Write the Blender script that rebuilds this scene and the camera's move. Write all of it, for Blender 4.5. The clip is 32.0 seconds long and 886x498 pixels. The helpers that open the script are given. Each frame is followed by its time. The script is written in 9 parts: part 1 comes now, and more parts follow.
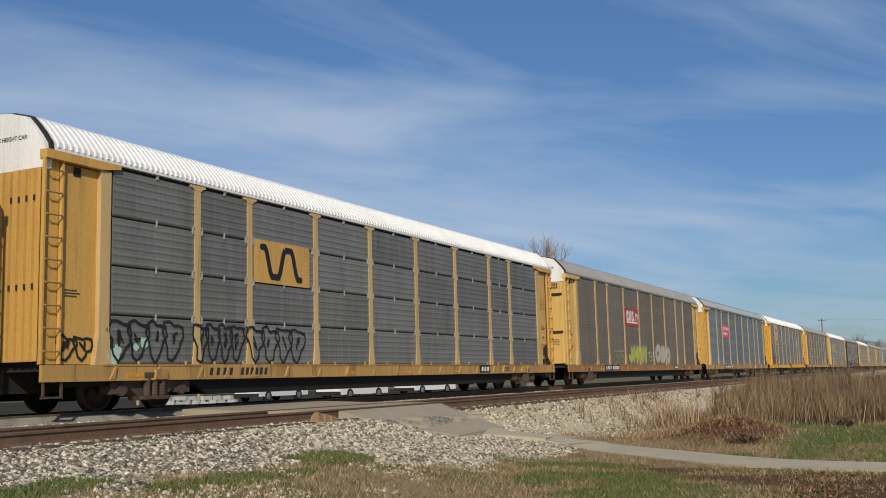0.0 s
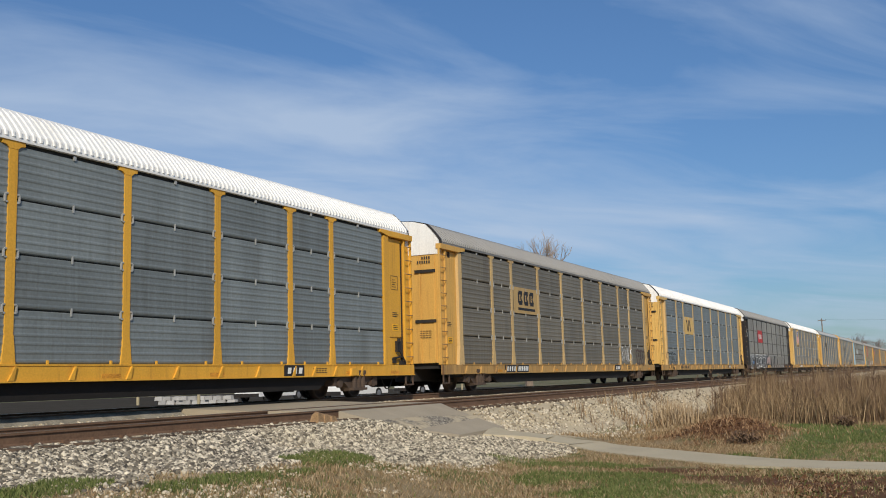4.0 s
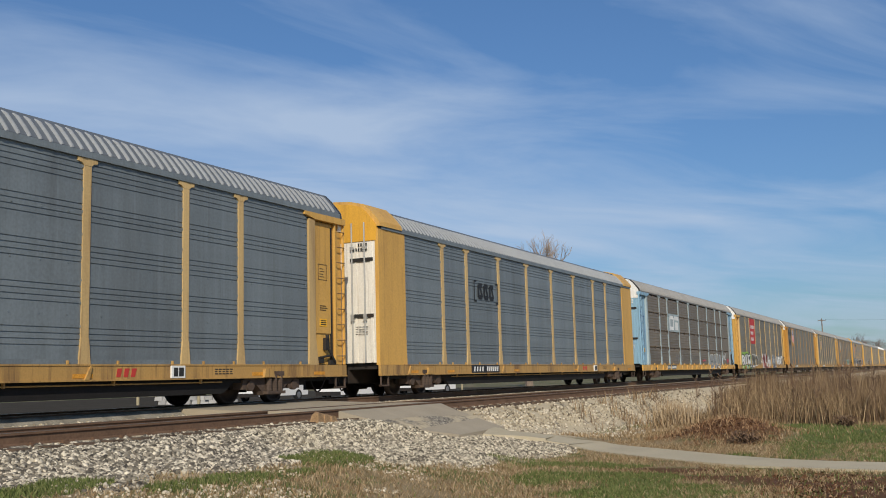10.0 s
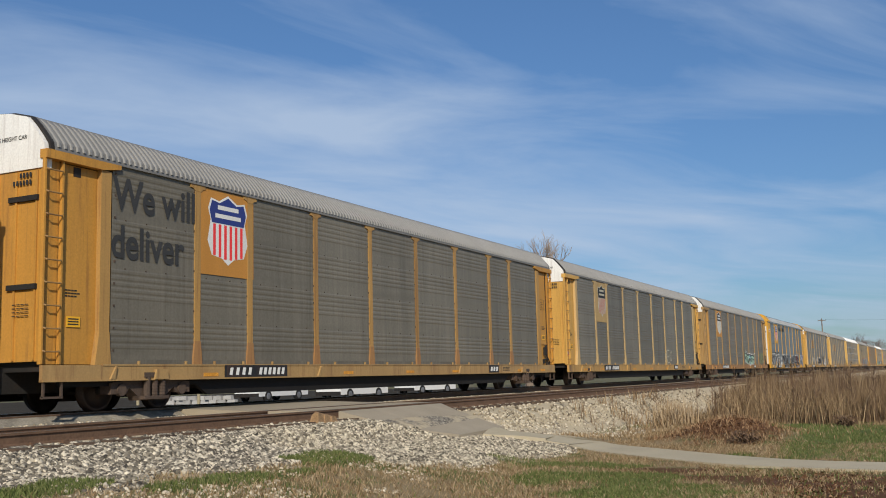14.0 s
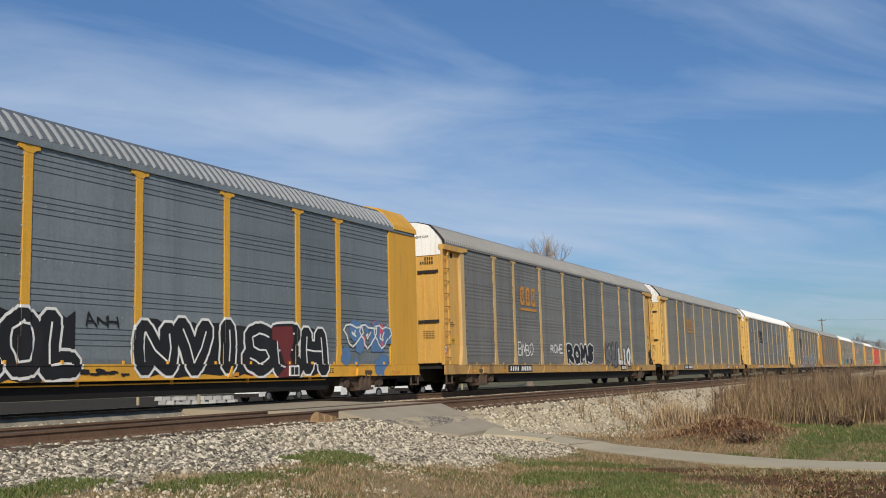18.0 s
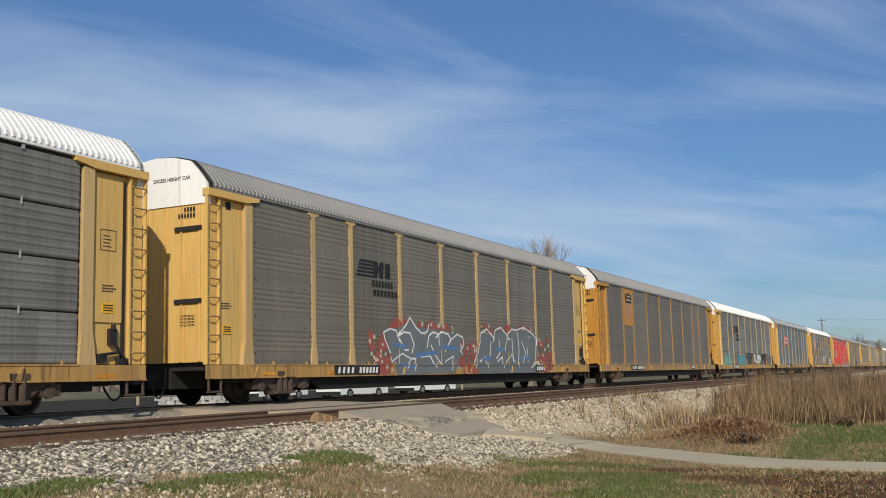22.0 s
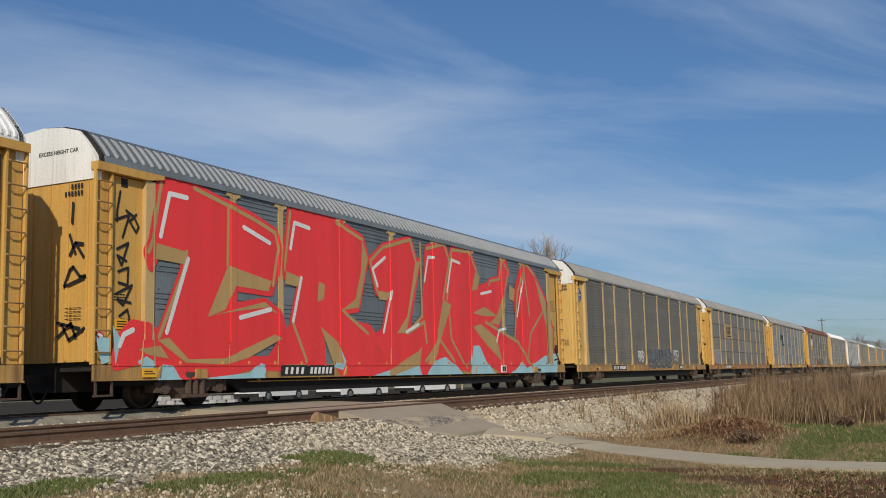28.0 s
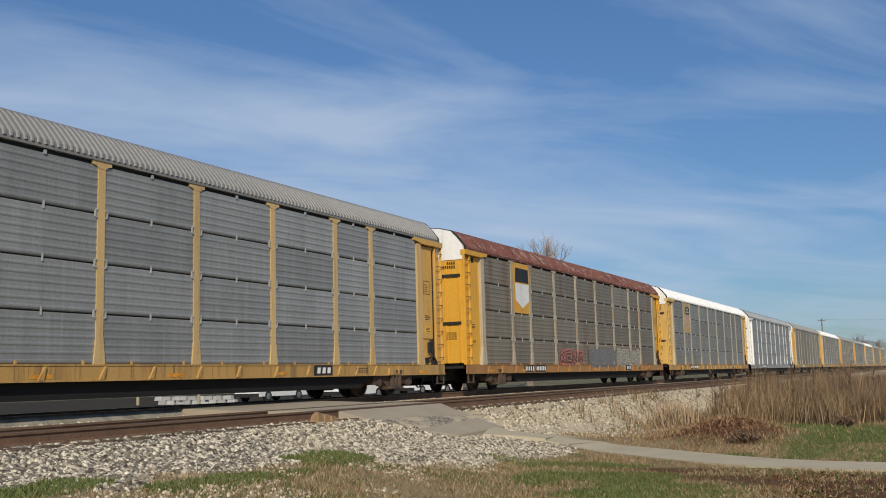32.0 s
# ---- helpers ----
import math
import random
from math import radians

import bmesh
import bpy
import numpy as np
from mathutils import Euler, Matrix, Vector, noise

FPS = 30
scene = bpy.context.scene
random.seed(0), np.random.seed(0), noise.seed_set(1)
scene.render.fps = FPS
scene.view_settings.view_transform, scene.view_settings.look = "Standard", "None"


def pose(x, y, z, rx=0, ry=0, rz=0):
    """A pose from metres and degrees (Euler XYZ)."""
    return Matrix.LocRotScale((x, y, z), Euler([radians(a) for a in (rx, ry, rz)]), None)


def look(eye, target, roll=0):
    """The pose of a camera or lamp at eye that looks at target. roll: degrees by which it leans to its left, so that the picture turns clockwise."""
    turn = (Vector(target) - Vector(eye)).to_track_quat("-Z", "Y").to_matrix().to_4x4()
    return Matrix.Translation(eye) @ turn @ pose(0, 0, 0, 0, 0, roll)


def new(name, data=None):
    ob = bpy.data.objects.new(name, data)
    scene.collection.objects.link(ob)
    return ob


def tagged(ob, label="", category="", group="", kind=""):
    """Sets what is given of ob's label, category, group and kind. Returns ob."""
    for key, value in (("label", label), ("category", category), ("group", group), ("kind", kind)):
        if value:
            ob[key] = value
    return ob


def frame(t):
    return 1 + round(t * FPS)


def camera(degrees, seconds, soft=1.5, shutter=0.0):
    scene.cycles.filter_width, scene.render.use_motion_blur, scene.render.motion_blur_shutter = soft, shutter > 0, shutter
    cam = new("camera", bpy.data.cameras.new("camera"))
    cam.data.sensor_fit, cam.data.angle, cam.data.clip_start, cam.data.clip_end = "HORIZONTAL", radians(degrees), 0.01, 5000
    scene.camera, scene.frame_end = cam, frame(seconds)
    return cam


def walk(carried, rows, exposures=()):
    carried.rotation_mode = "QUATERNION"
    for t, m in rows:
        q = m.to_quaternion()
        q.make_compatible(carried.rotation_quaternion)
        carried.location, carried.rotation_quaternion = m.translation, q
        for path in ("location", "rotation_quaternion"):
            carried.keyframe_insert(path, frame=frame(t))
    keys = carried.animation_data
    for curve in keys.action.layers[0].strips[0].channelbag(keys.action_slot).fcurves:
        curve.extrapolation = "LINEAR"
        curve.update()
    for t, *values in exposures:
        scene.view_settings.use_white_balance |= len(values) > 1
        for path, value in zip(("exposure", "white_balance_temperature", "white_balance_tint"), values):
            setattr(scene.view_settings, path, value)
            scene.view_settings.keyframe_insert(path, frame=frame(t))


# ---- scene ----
import itertools

# A freight train of closed car carriers passes a standing camera. x runs along the track, y across it, z is up from the rail head.
cam = camera(47.45, 32.0, soft=1.0, shutter=0.0)
EYE = (0.0, 0.0, 0.502)
walk(cam, [(0.0, look(EYE, (8.911, 4.358, 0.502 + 1.2646), -1.478)), (32.0, look(EYE, (8.911, 4.358, 0.502 + 1.2646), -1.478))], ((0.0, -0.12), (0.9, 0.0), (27.3, 0.0), (27.9, -0.16), (29.2, -0.17), (29.9, 0.0), (31.3, 0.0), (32.0, -0.06)))

# ---- light ----
SUN_WAY = Vector((-0.735, -0.43, 0.525)).normalized()
sun = new("sun", bpy.data.lights.new("sun", "SUN"))
sun.data.energy, sun.data.angle, sun.data.color = 3.8, radians(0.53), (1.0, 0.90, 0.74)
sun.matrix_world = look((0, 0, 40), Vector((0, 0, 40)) - SUN_WAY)
scene.view_settings.exposure = 0.0

world = bpy.data.worlds.new("sky")
scene.world = world
world.use_nodes = True


def make_sky():
    nt = world.node_tree
    nt.nodes.clear()
    N, L = nt.nodes.new, nt.links.new
    out, bg = N("ShaderNodeOutputWorld"), N("ShaderNodeBackground")
    sky = N("ShaderNodeTexSky")
    sky.sky_type, sky.sun_disc = "NISHITA", False
    sky.sun_elevation = math.asin(SUN_WAY.z)
    sky.sun_rotation = math.atan2(SUN_WAY.x, SUN_WAY.y)
    sky.air_density, sky.dust_density, sky.ozone_density, sky.altitude = 1.0, 0.6, 2.0, 200
    tc = N("ShaderNodeTexCoord")
    # thin cirrus, drawn out by the wind, on a high flat layer
    sep = N("ShaderNodeSeparateXYZ")
    L(tc.outputs["Generated"], sep.inputs[0])
    up = N("ShaderNodeMath"); up.operation = "MAXIMUM"; up.inputs[1].default_value = 0.0
    L(sep.outputs["Z"], up.inputs[0])
    add = N("ShaderNodeMath"); add.operation = "ADD"; add.inputs[1].default_value = 0.12
    L(up.outputs[0], add.inputs[0])
    div = N("ShaderNodeVectorMath"); div.operation = "DIVIDE"
    comb = N("ShaderNodeCombineXYZ")
    for k in range(3):
        L(add.outputs[0], comb.inputs[k])
    L(tc.outputs["Generated"], div.inputs[0]); L(comb.outputs[0], div.inputs[1])
    wind = N("ShaderNodeMapping"); wind.inputs["Rotation"].default_value = (0, 0, radians(38))
    L(div.outputs[0], wind.inputs["Vector"])
    mp = N("ShaderNodeMapping"); mp.inputs["Scale"].default_value = (0.55, 1.1, 0.0)
    mp.inputs["Location"].default_value = (5.1, 1.7, 0)
    L(wind.outputs[0], mp.inputs["Vector"])
    n1 = N("ShaderNodeTexNoise"); n1.inputs["Scale"].default_value = 1.7; n1.inputs["Detail"].default_value = 7; n1.inputs["Roughness"].default_value = 0.55; n1.inputs["Distortion"].default_value = 0.5
    n2 = N("ShaderNodeTexNoise"); n2.inputs["Scale"].default_value = 0.6; n2.inputs["Detail"].default_value = 3
    L(mp.outputs[0], n1.inputs["Vector"]); L(mp.outputs[0], n2.inputs["Vector"])
    # the veil thickens low in the sky and thins out overhead
    veil = N("ShaderNodeMapRange"); veil.interpolation_type = "SMOOTHSTEP"; veil.inputs["From Min"].default_value = 0.32; veil.inputs["From Max"].default_value = 0.20
    veil.inputs["To Min"].default_value = -0.11; veil.inputs["To Max"].default_value = 0.10
    drift = N("ShaderNodeVectorMath"); drift.operation = "DOT_PRODUCT"; drift.inputs[1].default_value = (0.101, -0.207, 1.0)
    L(tc.outputs["Generated"], drift.inputs[0])
    L(drift.outputs["Value"], veil.inputs["Value"])
    mul = N("ShaderNodeMath"); mul.operation = "MULTIPLY_ADD"; mul.inputs[1].default_value = 0.55
    L(n2.outputs["Fac"], mul.inputs[0]); L(n1.outputs["Fac"], mul.inputs[2])
    tot = N("ShaderNodeMath"); tot.operation = "ADD"
    L(mul.outputs[0], tot.inputs[0]); L(veil.outputs[0], tot.inputs[1])
    # it thins again towards the horizon
    thin = N("ShaderNodeMapRange"); thin.inputs["From Min"].default_value = 0.04; thin.inputs["From Max"].default_value = 0.15
    thin.inputs["To Min"].default_value = -0.16; thin.inputs["To Max"].default_value = 0.0
    L(sep.outputs["Z"], thin.inputs["Value"])
    tot2 = N("ShaderNodeMath"); tot2.operation = "ADD"
    L(tot.outputs[0], tot2.inputs[0]); L(thin.outputs[0], tot2.inputs[1])
    rng = N("ShaderNodeMapRange"); rng.inputs["From Min"].default_value = 0.64; rng.inputs["From Max"].default_value = 1.06
    rng.inputs["To Max"].default_value = 0.8
    L(tot2.outputs[0], rng.inputs["Value"])
    # deeper blue towards the horizon than a pure clear sky gives
    low = N("ShaderNodeMapRange"); low.inputs["From Max"].default_value = 0.45
    L(up.outputs[0], low.inputs["Value"])
    tint = N("ShaderNodeMix"); tint.data_type = "RGBA"
    L(low.outputs[0], tint.inputs["Factor"])
    tint.inputs["A"].default_value, tint.inputs["B"].default_value = (0.43, 0.56, 0.73, 1), (0.58, 0.80, 1.015, 1)
    deep = N("ShaderNodeMix"); deep.data_type = "RGBA"; deep.blend_type = "MULTIPLY"; deep.inputs["Factor"].default_value = 1.0
    L(sky.outputs[0], deep.inputs["A"]); L(tint.outputs["Result"], deep.inputs["B"])
    mix = N("ShaderNodeMix"); mix.data_type = "RGBA"
    L(rng.outputs[0], mix.inputs["Factor"])
    L(deep.outputs["Result"], mix.inputs["A"])
    mix.inputs["B"].default_value = (4.55, 5.6, 7.2, 1)
    L(mix.outputs["Result"], bg.inputs["Color"])
    bg.inputs["Strength"].default_value = 0.1
    L(bg.outputs[0], out.inputs[0])


make_sky()

# ---- materials ----
MATS = {}


def mat(key, color, rough=0.6, metal=0.0, var=0.12, scale=3.0, fine=40.0, bump=0.15, stain=None, stain_amount=0.0, streak=False, rand=0.0, stain_scale=1.2, drip=0.0, dust=0.0):
    """A painted, metal, stone or earth surface: base colour with broad and fine variation, optional stains and a per-piece shift."""
    if key in MATS:
        return MATS[key]
    m = bpy.data.materials.new(key)
    m.use_nodes = True
    nt = m.node_tree
    N, L = nt.nodes.new, nt.links.new
    bsdf = nt.nodes["Principled BSDF"]
    tc, info = N("ShaderNodeTexCoord"), N("ShaderNodeObjectInfo")
    off = N("ShaderNodeVectorMath"); off.operation = "ADD"
    mulr = N("ShaderNodeMath"); mulr.operation = "MULTIPLY"; mulr.inputs[1].default_value = 57.0
    L(info.outputs["Random"], mulr.inputs[0])
    L(tc.outputs["Object"], off.inputs[0]); L(mulr.outputs[0], off.inputs[1])
    src = off.outputs[0]
    if streak:
        mp = N("ShaderNodeMapping"); mp.inputs["Scale"].default_value = (1.0, 1.0, 0.12)
        L(src, mp.inputs["Vector"]); ssrc = mp.outputs[0]
    else:
        ssrc = src
    n1 = N("ShaderNodeTexNoise"); n1.inputs["Scale"].default_value = scale; n1.inputs["Detail"].default_value = 4
    n2 = N("ShaderNodeTexNoise"); n2.inputs["Scale"].default_value = fine; n2.inputs["Detail"].default_value = 3
    L(ssrc, n1.inputs["Vector"]); L(src, n2.inputs["Vector"])
    avg = N("ShaderNodeMath"); avg.operation = "ADD"
    L(n1.outputs["Fac"], avg.inputs[0]); L(n2.outputs["Fac"], avg.inputs[1])
    rng = N("ShaderNodeMapRange"); rng.inputs["From Min"].default_value = 0.6; rng.inputs["From Max"].default_value = 1.4
    rng.inputs["To Min"].default_value = 1 - var * 1.6; rng.inputs["To Max"].default_value = 1 + var * 1.6
    L(avg.outputs[0], rng.inputs["Value"])
    last = rng.outputs[0]
    if rand:
        r2 = N("ShaderNodeMapRange"); r2.inputs["To Min"].default_value = 1 - rand; r2.inputs["To Max"].default_value = 1 + rand
        L(info.outputs["Random"], r2.inputs["Value"])
        mm = N("ShaderNodeMath"); mm.operation = "MULTIPLY"
        L(last, mm.inputs[0]); L(r2.outputs[0], mm.inputs[1]); last = mm.outputs[0]
    sc = N("ShaderNodeVectorMath"); sc.operation = "SCALE"; sc.inputs[0].default_value = color
    L(last, sc.inputs["Scale"])
    col = sc.outputs[0]
    if stain:
        n3 = N("ShaderNodeTexNoise"); n3.inputs["Scale"].default_value = stain_scale; n3.inputs["Detail"].default_value = 8; n3.inputs["Roughness"].default_value = 0.65
        L(ssrc, n3.inputs["Vector"])
        r3 = N("ShaderNodeMapRange"); r3.inputs["From Min"].default_value = 0.52; r3.inputs["From Max"].default_value = 0.72; r3.inputs["To Max"].default_value = stain_amount
        L(n3.outputs["Fac"], r3.inputs["Value"])
        mx = N("ShaderNodeMix"); mx.data_type = "RGBA"
        L(r3.outputs[0], mx.inputs["Factor"]); L(col, mx.inputs["A"]); mx.inputs["B"].default_value = (*stain, 1)
        col = mx.outputs["Result"]
    if drip:
        # narrow runs of rust and dirt washed down the sheet
        md = N("ShaderNodeMapping"); md.inputs["Scale"].default_value = (7.0, 7.0, 0.32)
        L(src, md.inputs["Vector"])
        n4 = N("ShaderNodeTexNoise"); n4.inputs["Scale"].default_value = 1.6; n4.inputs["Detail"].default_value = 5; n4.inputs["Roughness"].default_value = 0.6
        L(md.outputs[0], n4.inputs["Vector"])
        r4 = N("ShaderNodeMapRange"); r4.inputs["From Min"].default_value = 0.54; r4.inputs["From Max"].default_value = 0.74; r4.inputs["To Max"].default_value = drip
        L(n4.outputs["Fac"], r4.inputs["Value"])
        md2 = N("ShaderNodeMix"); md2.data_type = "RGBA"
        L(r4.outputs[0], md2.inputs["Factor"]); L(col, md2.inputs["A"]); md2.inputs["B"].default_value = (*stain, 1)
        col = md2.outputs["Result"]
    if dust:
        # pale chalky runs, and level bands where the ribs hold more or less dirt
        for way, tone, size, lo, hi, amount in (((6.0, 6.0, 0.22), 1.6, 1.1, 0.52, 0.78, dust * 0.85), ((0.12, 0.12, 2.6), 0.62, 1.0, 0.50, 0.72, dust * 0.8), ((16.0, 16.0, 0.5), 1.45, 1.4, 0.58, 0.75, dust * 0.35)):
            m5 = N("ShaderNodeMapping"); m5.inputs["Scale"].default_value = way
            L(src, m5.inputs["Vector"])
            n5 = N("ShaderNodeTexNoise"); n5.inputs["Scale"].default_value = size; n5.inputs["Detail"].default_value = 5; n5.inputs["Roughness"].default_value = 0.6
            L(m5.outputs[0], n5.inputs["Vector"])
            r5 = N("ShaderNodeMapRange"); r5.inputs["From Min"].default_value = lo; r5.inputs["From Max"].default_value = hi; r5.inputs["To Max"].default_value = amount
            L(n5.outputs["Fac"], r5.inputs["Value"])
            x5 = N("ShaderNodeMix"); x5.data_type = "RGBA"
            L(r5.outputs[0], x5.inputs["Factor"]); L(col, x5.inputs["A"]); x5.inputs["B"].default_value = (*[c * tone for c in color], 1)
            col = x5.outputs["Result"]
    L(col, bsdf.inputs["Base Color"])
    bsdf.inputs["Roughness"].default_value, bsdf.inputs["Metallic"].default_value = rough, metal
    bsdf.inputs["Specular IOR Level"].default_value = 0.3
    if bump:
        b = N("ShaderNodeBump"); b.inputs["Strength"].default_value = bump; b.inputs["Distance"].default_value = 0.01
        L(n2.outputs["Fac"], b.inputs["Height"]); L(b.outputs[0], bsdf.inputs["Normal"])
    MATS[key] = m
    return m


RUST = (0.16, 0.07, 0.035)
GRIME = (0.07, 0.06, 0.05)


def paint(key, color, amount=0.25, stain=RUST):
    return mat(key, color, 0.5, 0.0, 0.10, 0.9, 25, 0.05, stain, amount, True, 0.0, 1.6, 0.2 + amount * 0.7)


def sheet(key, color, amount=0.35, stain=GRIME):
    return mat(key, color, 0.45, 0.15, 0.12, 1.2, 18, 0.05, stain, amount * 1.2, True, 0.13, 1.1, amount * 0.9, min(0.6, 0.15 + amount))


OCHRE = paint("ochre_paint", (0.61, 0.355, 0.092), 0.28)
TAN = paint("tan_paint", (0.67, 0.435, 0.138), 0.26)
RUNGC = paint("worn_rung_paint", (0.30, 0.18, 0.07), 0.6)
POSTC = paint("faded_post_paint", (0.56, 0.39, 0.178), 0.34)
RUST_OCHRE = paint("rusted_ochre_paint", (0.42, 0.245, 0.08), 0.6)
YELLOW = paint("yellow_paint", (0.68, 0.36, 0.045), 0.18)
CREAMP = paint("cream_door_paint", (0.74, 0.71, 0.64), 0.2)
AMBER = paint("amber_paint", (0.52, 0.26, 0.05), 0.4)
BLACKP = paint("black_paint", (0.022, 0.022, 0.024), 0.3)
BLUEP = paint("light_blue_paint", (0.25, 0.42, 0.55), 0.3)
PALE = paint("pale_blue_grey_paint", (0.36, 0.44, 0.46), 0.25)
WHITEP = paint("white_paint", (0.82, 0.81, 0.77), 0.12)
RUSTY = paint("rusty_ochre_paint", (0.37, 0.19, 0.065), 0.6)
WORN = paint("worn_tan_paint", (0.40, 0.255, 0.105), 0.6)
SILLC = paint("grimy_sill_paint", (0.46, 0.275, 0.09), 0.9, (0.11, 0.062, 0.04))
P_DARK = sheet("dark_grey_sheet", (0.185, 0.182, 0.172))
P_GREY = sheet("grey_sheet", (0.228, 0.226, 0.206))
P_MID = sheet("mid_grey_sheet", (0.195, 0.188, 0.172), 0.45)
P_SLATE = sheet("slate_grey_sheet", (0.19, 0.215, 0.22), 0.25)
P_BLUE = sheet("blue_grey_sheet", (0.182, 0.21, 0.227), 0.22)
P_ASH = sheet("ash_grey_sheet", (0.30, 0.285, 0.25), 0.35)
P_BROWN = sheet("brown_grey_sheet", (0.182, 0.147, 0.108), 0.3)
P_UMBER = sheet("umber_sheet", (0.195, 0.168, 0.132), 0.45, (0.09, 0.06, 0.045))
P_OLIVE = sheet("olive_grey_sheet", (0.188, 0.169, 0.132), 0.35)
P_TAUPE = sheet("taupe_sheet", (0.235, 0.213, 0.175), 0.4)
P_SILVER = sheet("silver_sheet", (0.265, 0.272, 0.27), 0.2)
P_PALE = sheet("pale_grey_sheet", (0.222, 0.215, 0.198), 0.35)
P_RUNS = sheet("rust_run_sheet", (0.19, 0.169, 0.132), 0.5, RUST)
P_RUSTED = sheet("rust_streaked_sheet", (0.21, 0.185, 0.14), 0.75, RUST)
FADED = paint("faded_grey_tan_paint", (0.46, 0.40, 0.29), 0.6)
R_WHITE = mat("white_roof", (0.75, 0.75, 0.735), 0.5, 0, 0.06, 0.8, 12, 0.03, (0.45, 0.40, 0.33), 0.3, False, 0, 0.7)
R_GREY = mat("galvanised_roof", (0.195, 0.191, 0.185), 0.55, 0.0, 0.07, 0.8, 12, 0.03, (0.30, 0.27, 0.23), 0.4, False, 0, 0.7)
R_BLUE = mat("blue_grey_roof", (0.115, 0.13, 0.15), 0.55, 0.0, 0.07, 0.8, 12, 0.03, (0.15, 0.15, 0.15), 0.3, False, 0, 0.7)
R_RUST = mat("rusty_roof", (0.15, 0.055, 0.042), 0.75, 0, 0.3, 1.6, 12, 0.05, (0.42, 0.37, 0.33), 0.75, False, 0, 2.6)
# ribs paler than their roof sheets: sunlit crests and dim valleys by colour
R_CREST = {R_GREY: mat("lit_grey_rib", (0.255, 0.25, 0.24), 0.55, 0.0, 0.08, 0.8, 12, 0.03), R_BLUE: mat("lit_blue_grey_rib", (0.30, 0.315, 0.33), 0.5, 0.0, 0.08, 0.8, 12, 0.03)}
DARK = mat("dark_steel", (0.03, 0.028, 0.027), 0.7, 0.2, 0.2, 2, 30, 0.2, (0.07, 0.045, 0.03), 0.6)
# girder colour taken near-black to hold the shade under the wagons
BLACKEST = mat("underframe_shade_black", (0.012, 0.011, 0.011), 0.8, 0.0, 0.2, 2, 30, 0.1)
# near-black fill behind the sheets: shade inside the rack, given as colour
INNER = mat("rack_inner_shade", (0.035, 0.035, 0.035), 0.8, 0, 0.1)
WHEEL = mat("wheel_steel", (0.06, 0.045, 0.038), 0.55, 0.5, 0.25, 4, 50, 0.2, (0.11, 0.05, 0.03), 0.6)
TRUCK = mat("truck_cast_steel", (0.085, 0.06, 0.046), 0.8, 0.0, 0.25, 4, 40, 0.3, (0.13, 0.075, 0.05), 0.6)
CLIP = mat("zinc_clip", (0.42, 0.42, 0.405), 0.4, 0.3, 0.1)
OLD_BAR = mat("faded_orange_reflector", (0.60, 0.27, 0.035), 0.5, 0, 0.3, 6)
ORANGE_R = mat("yellow_reflector", (0.85, 0.45, 0.03), 0.4, 0, 0.08)

# ---- mesh helpers ----


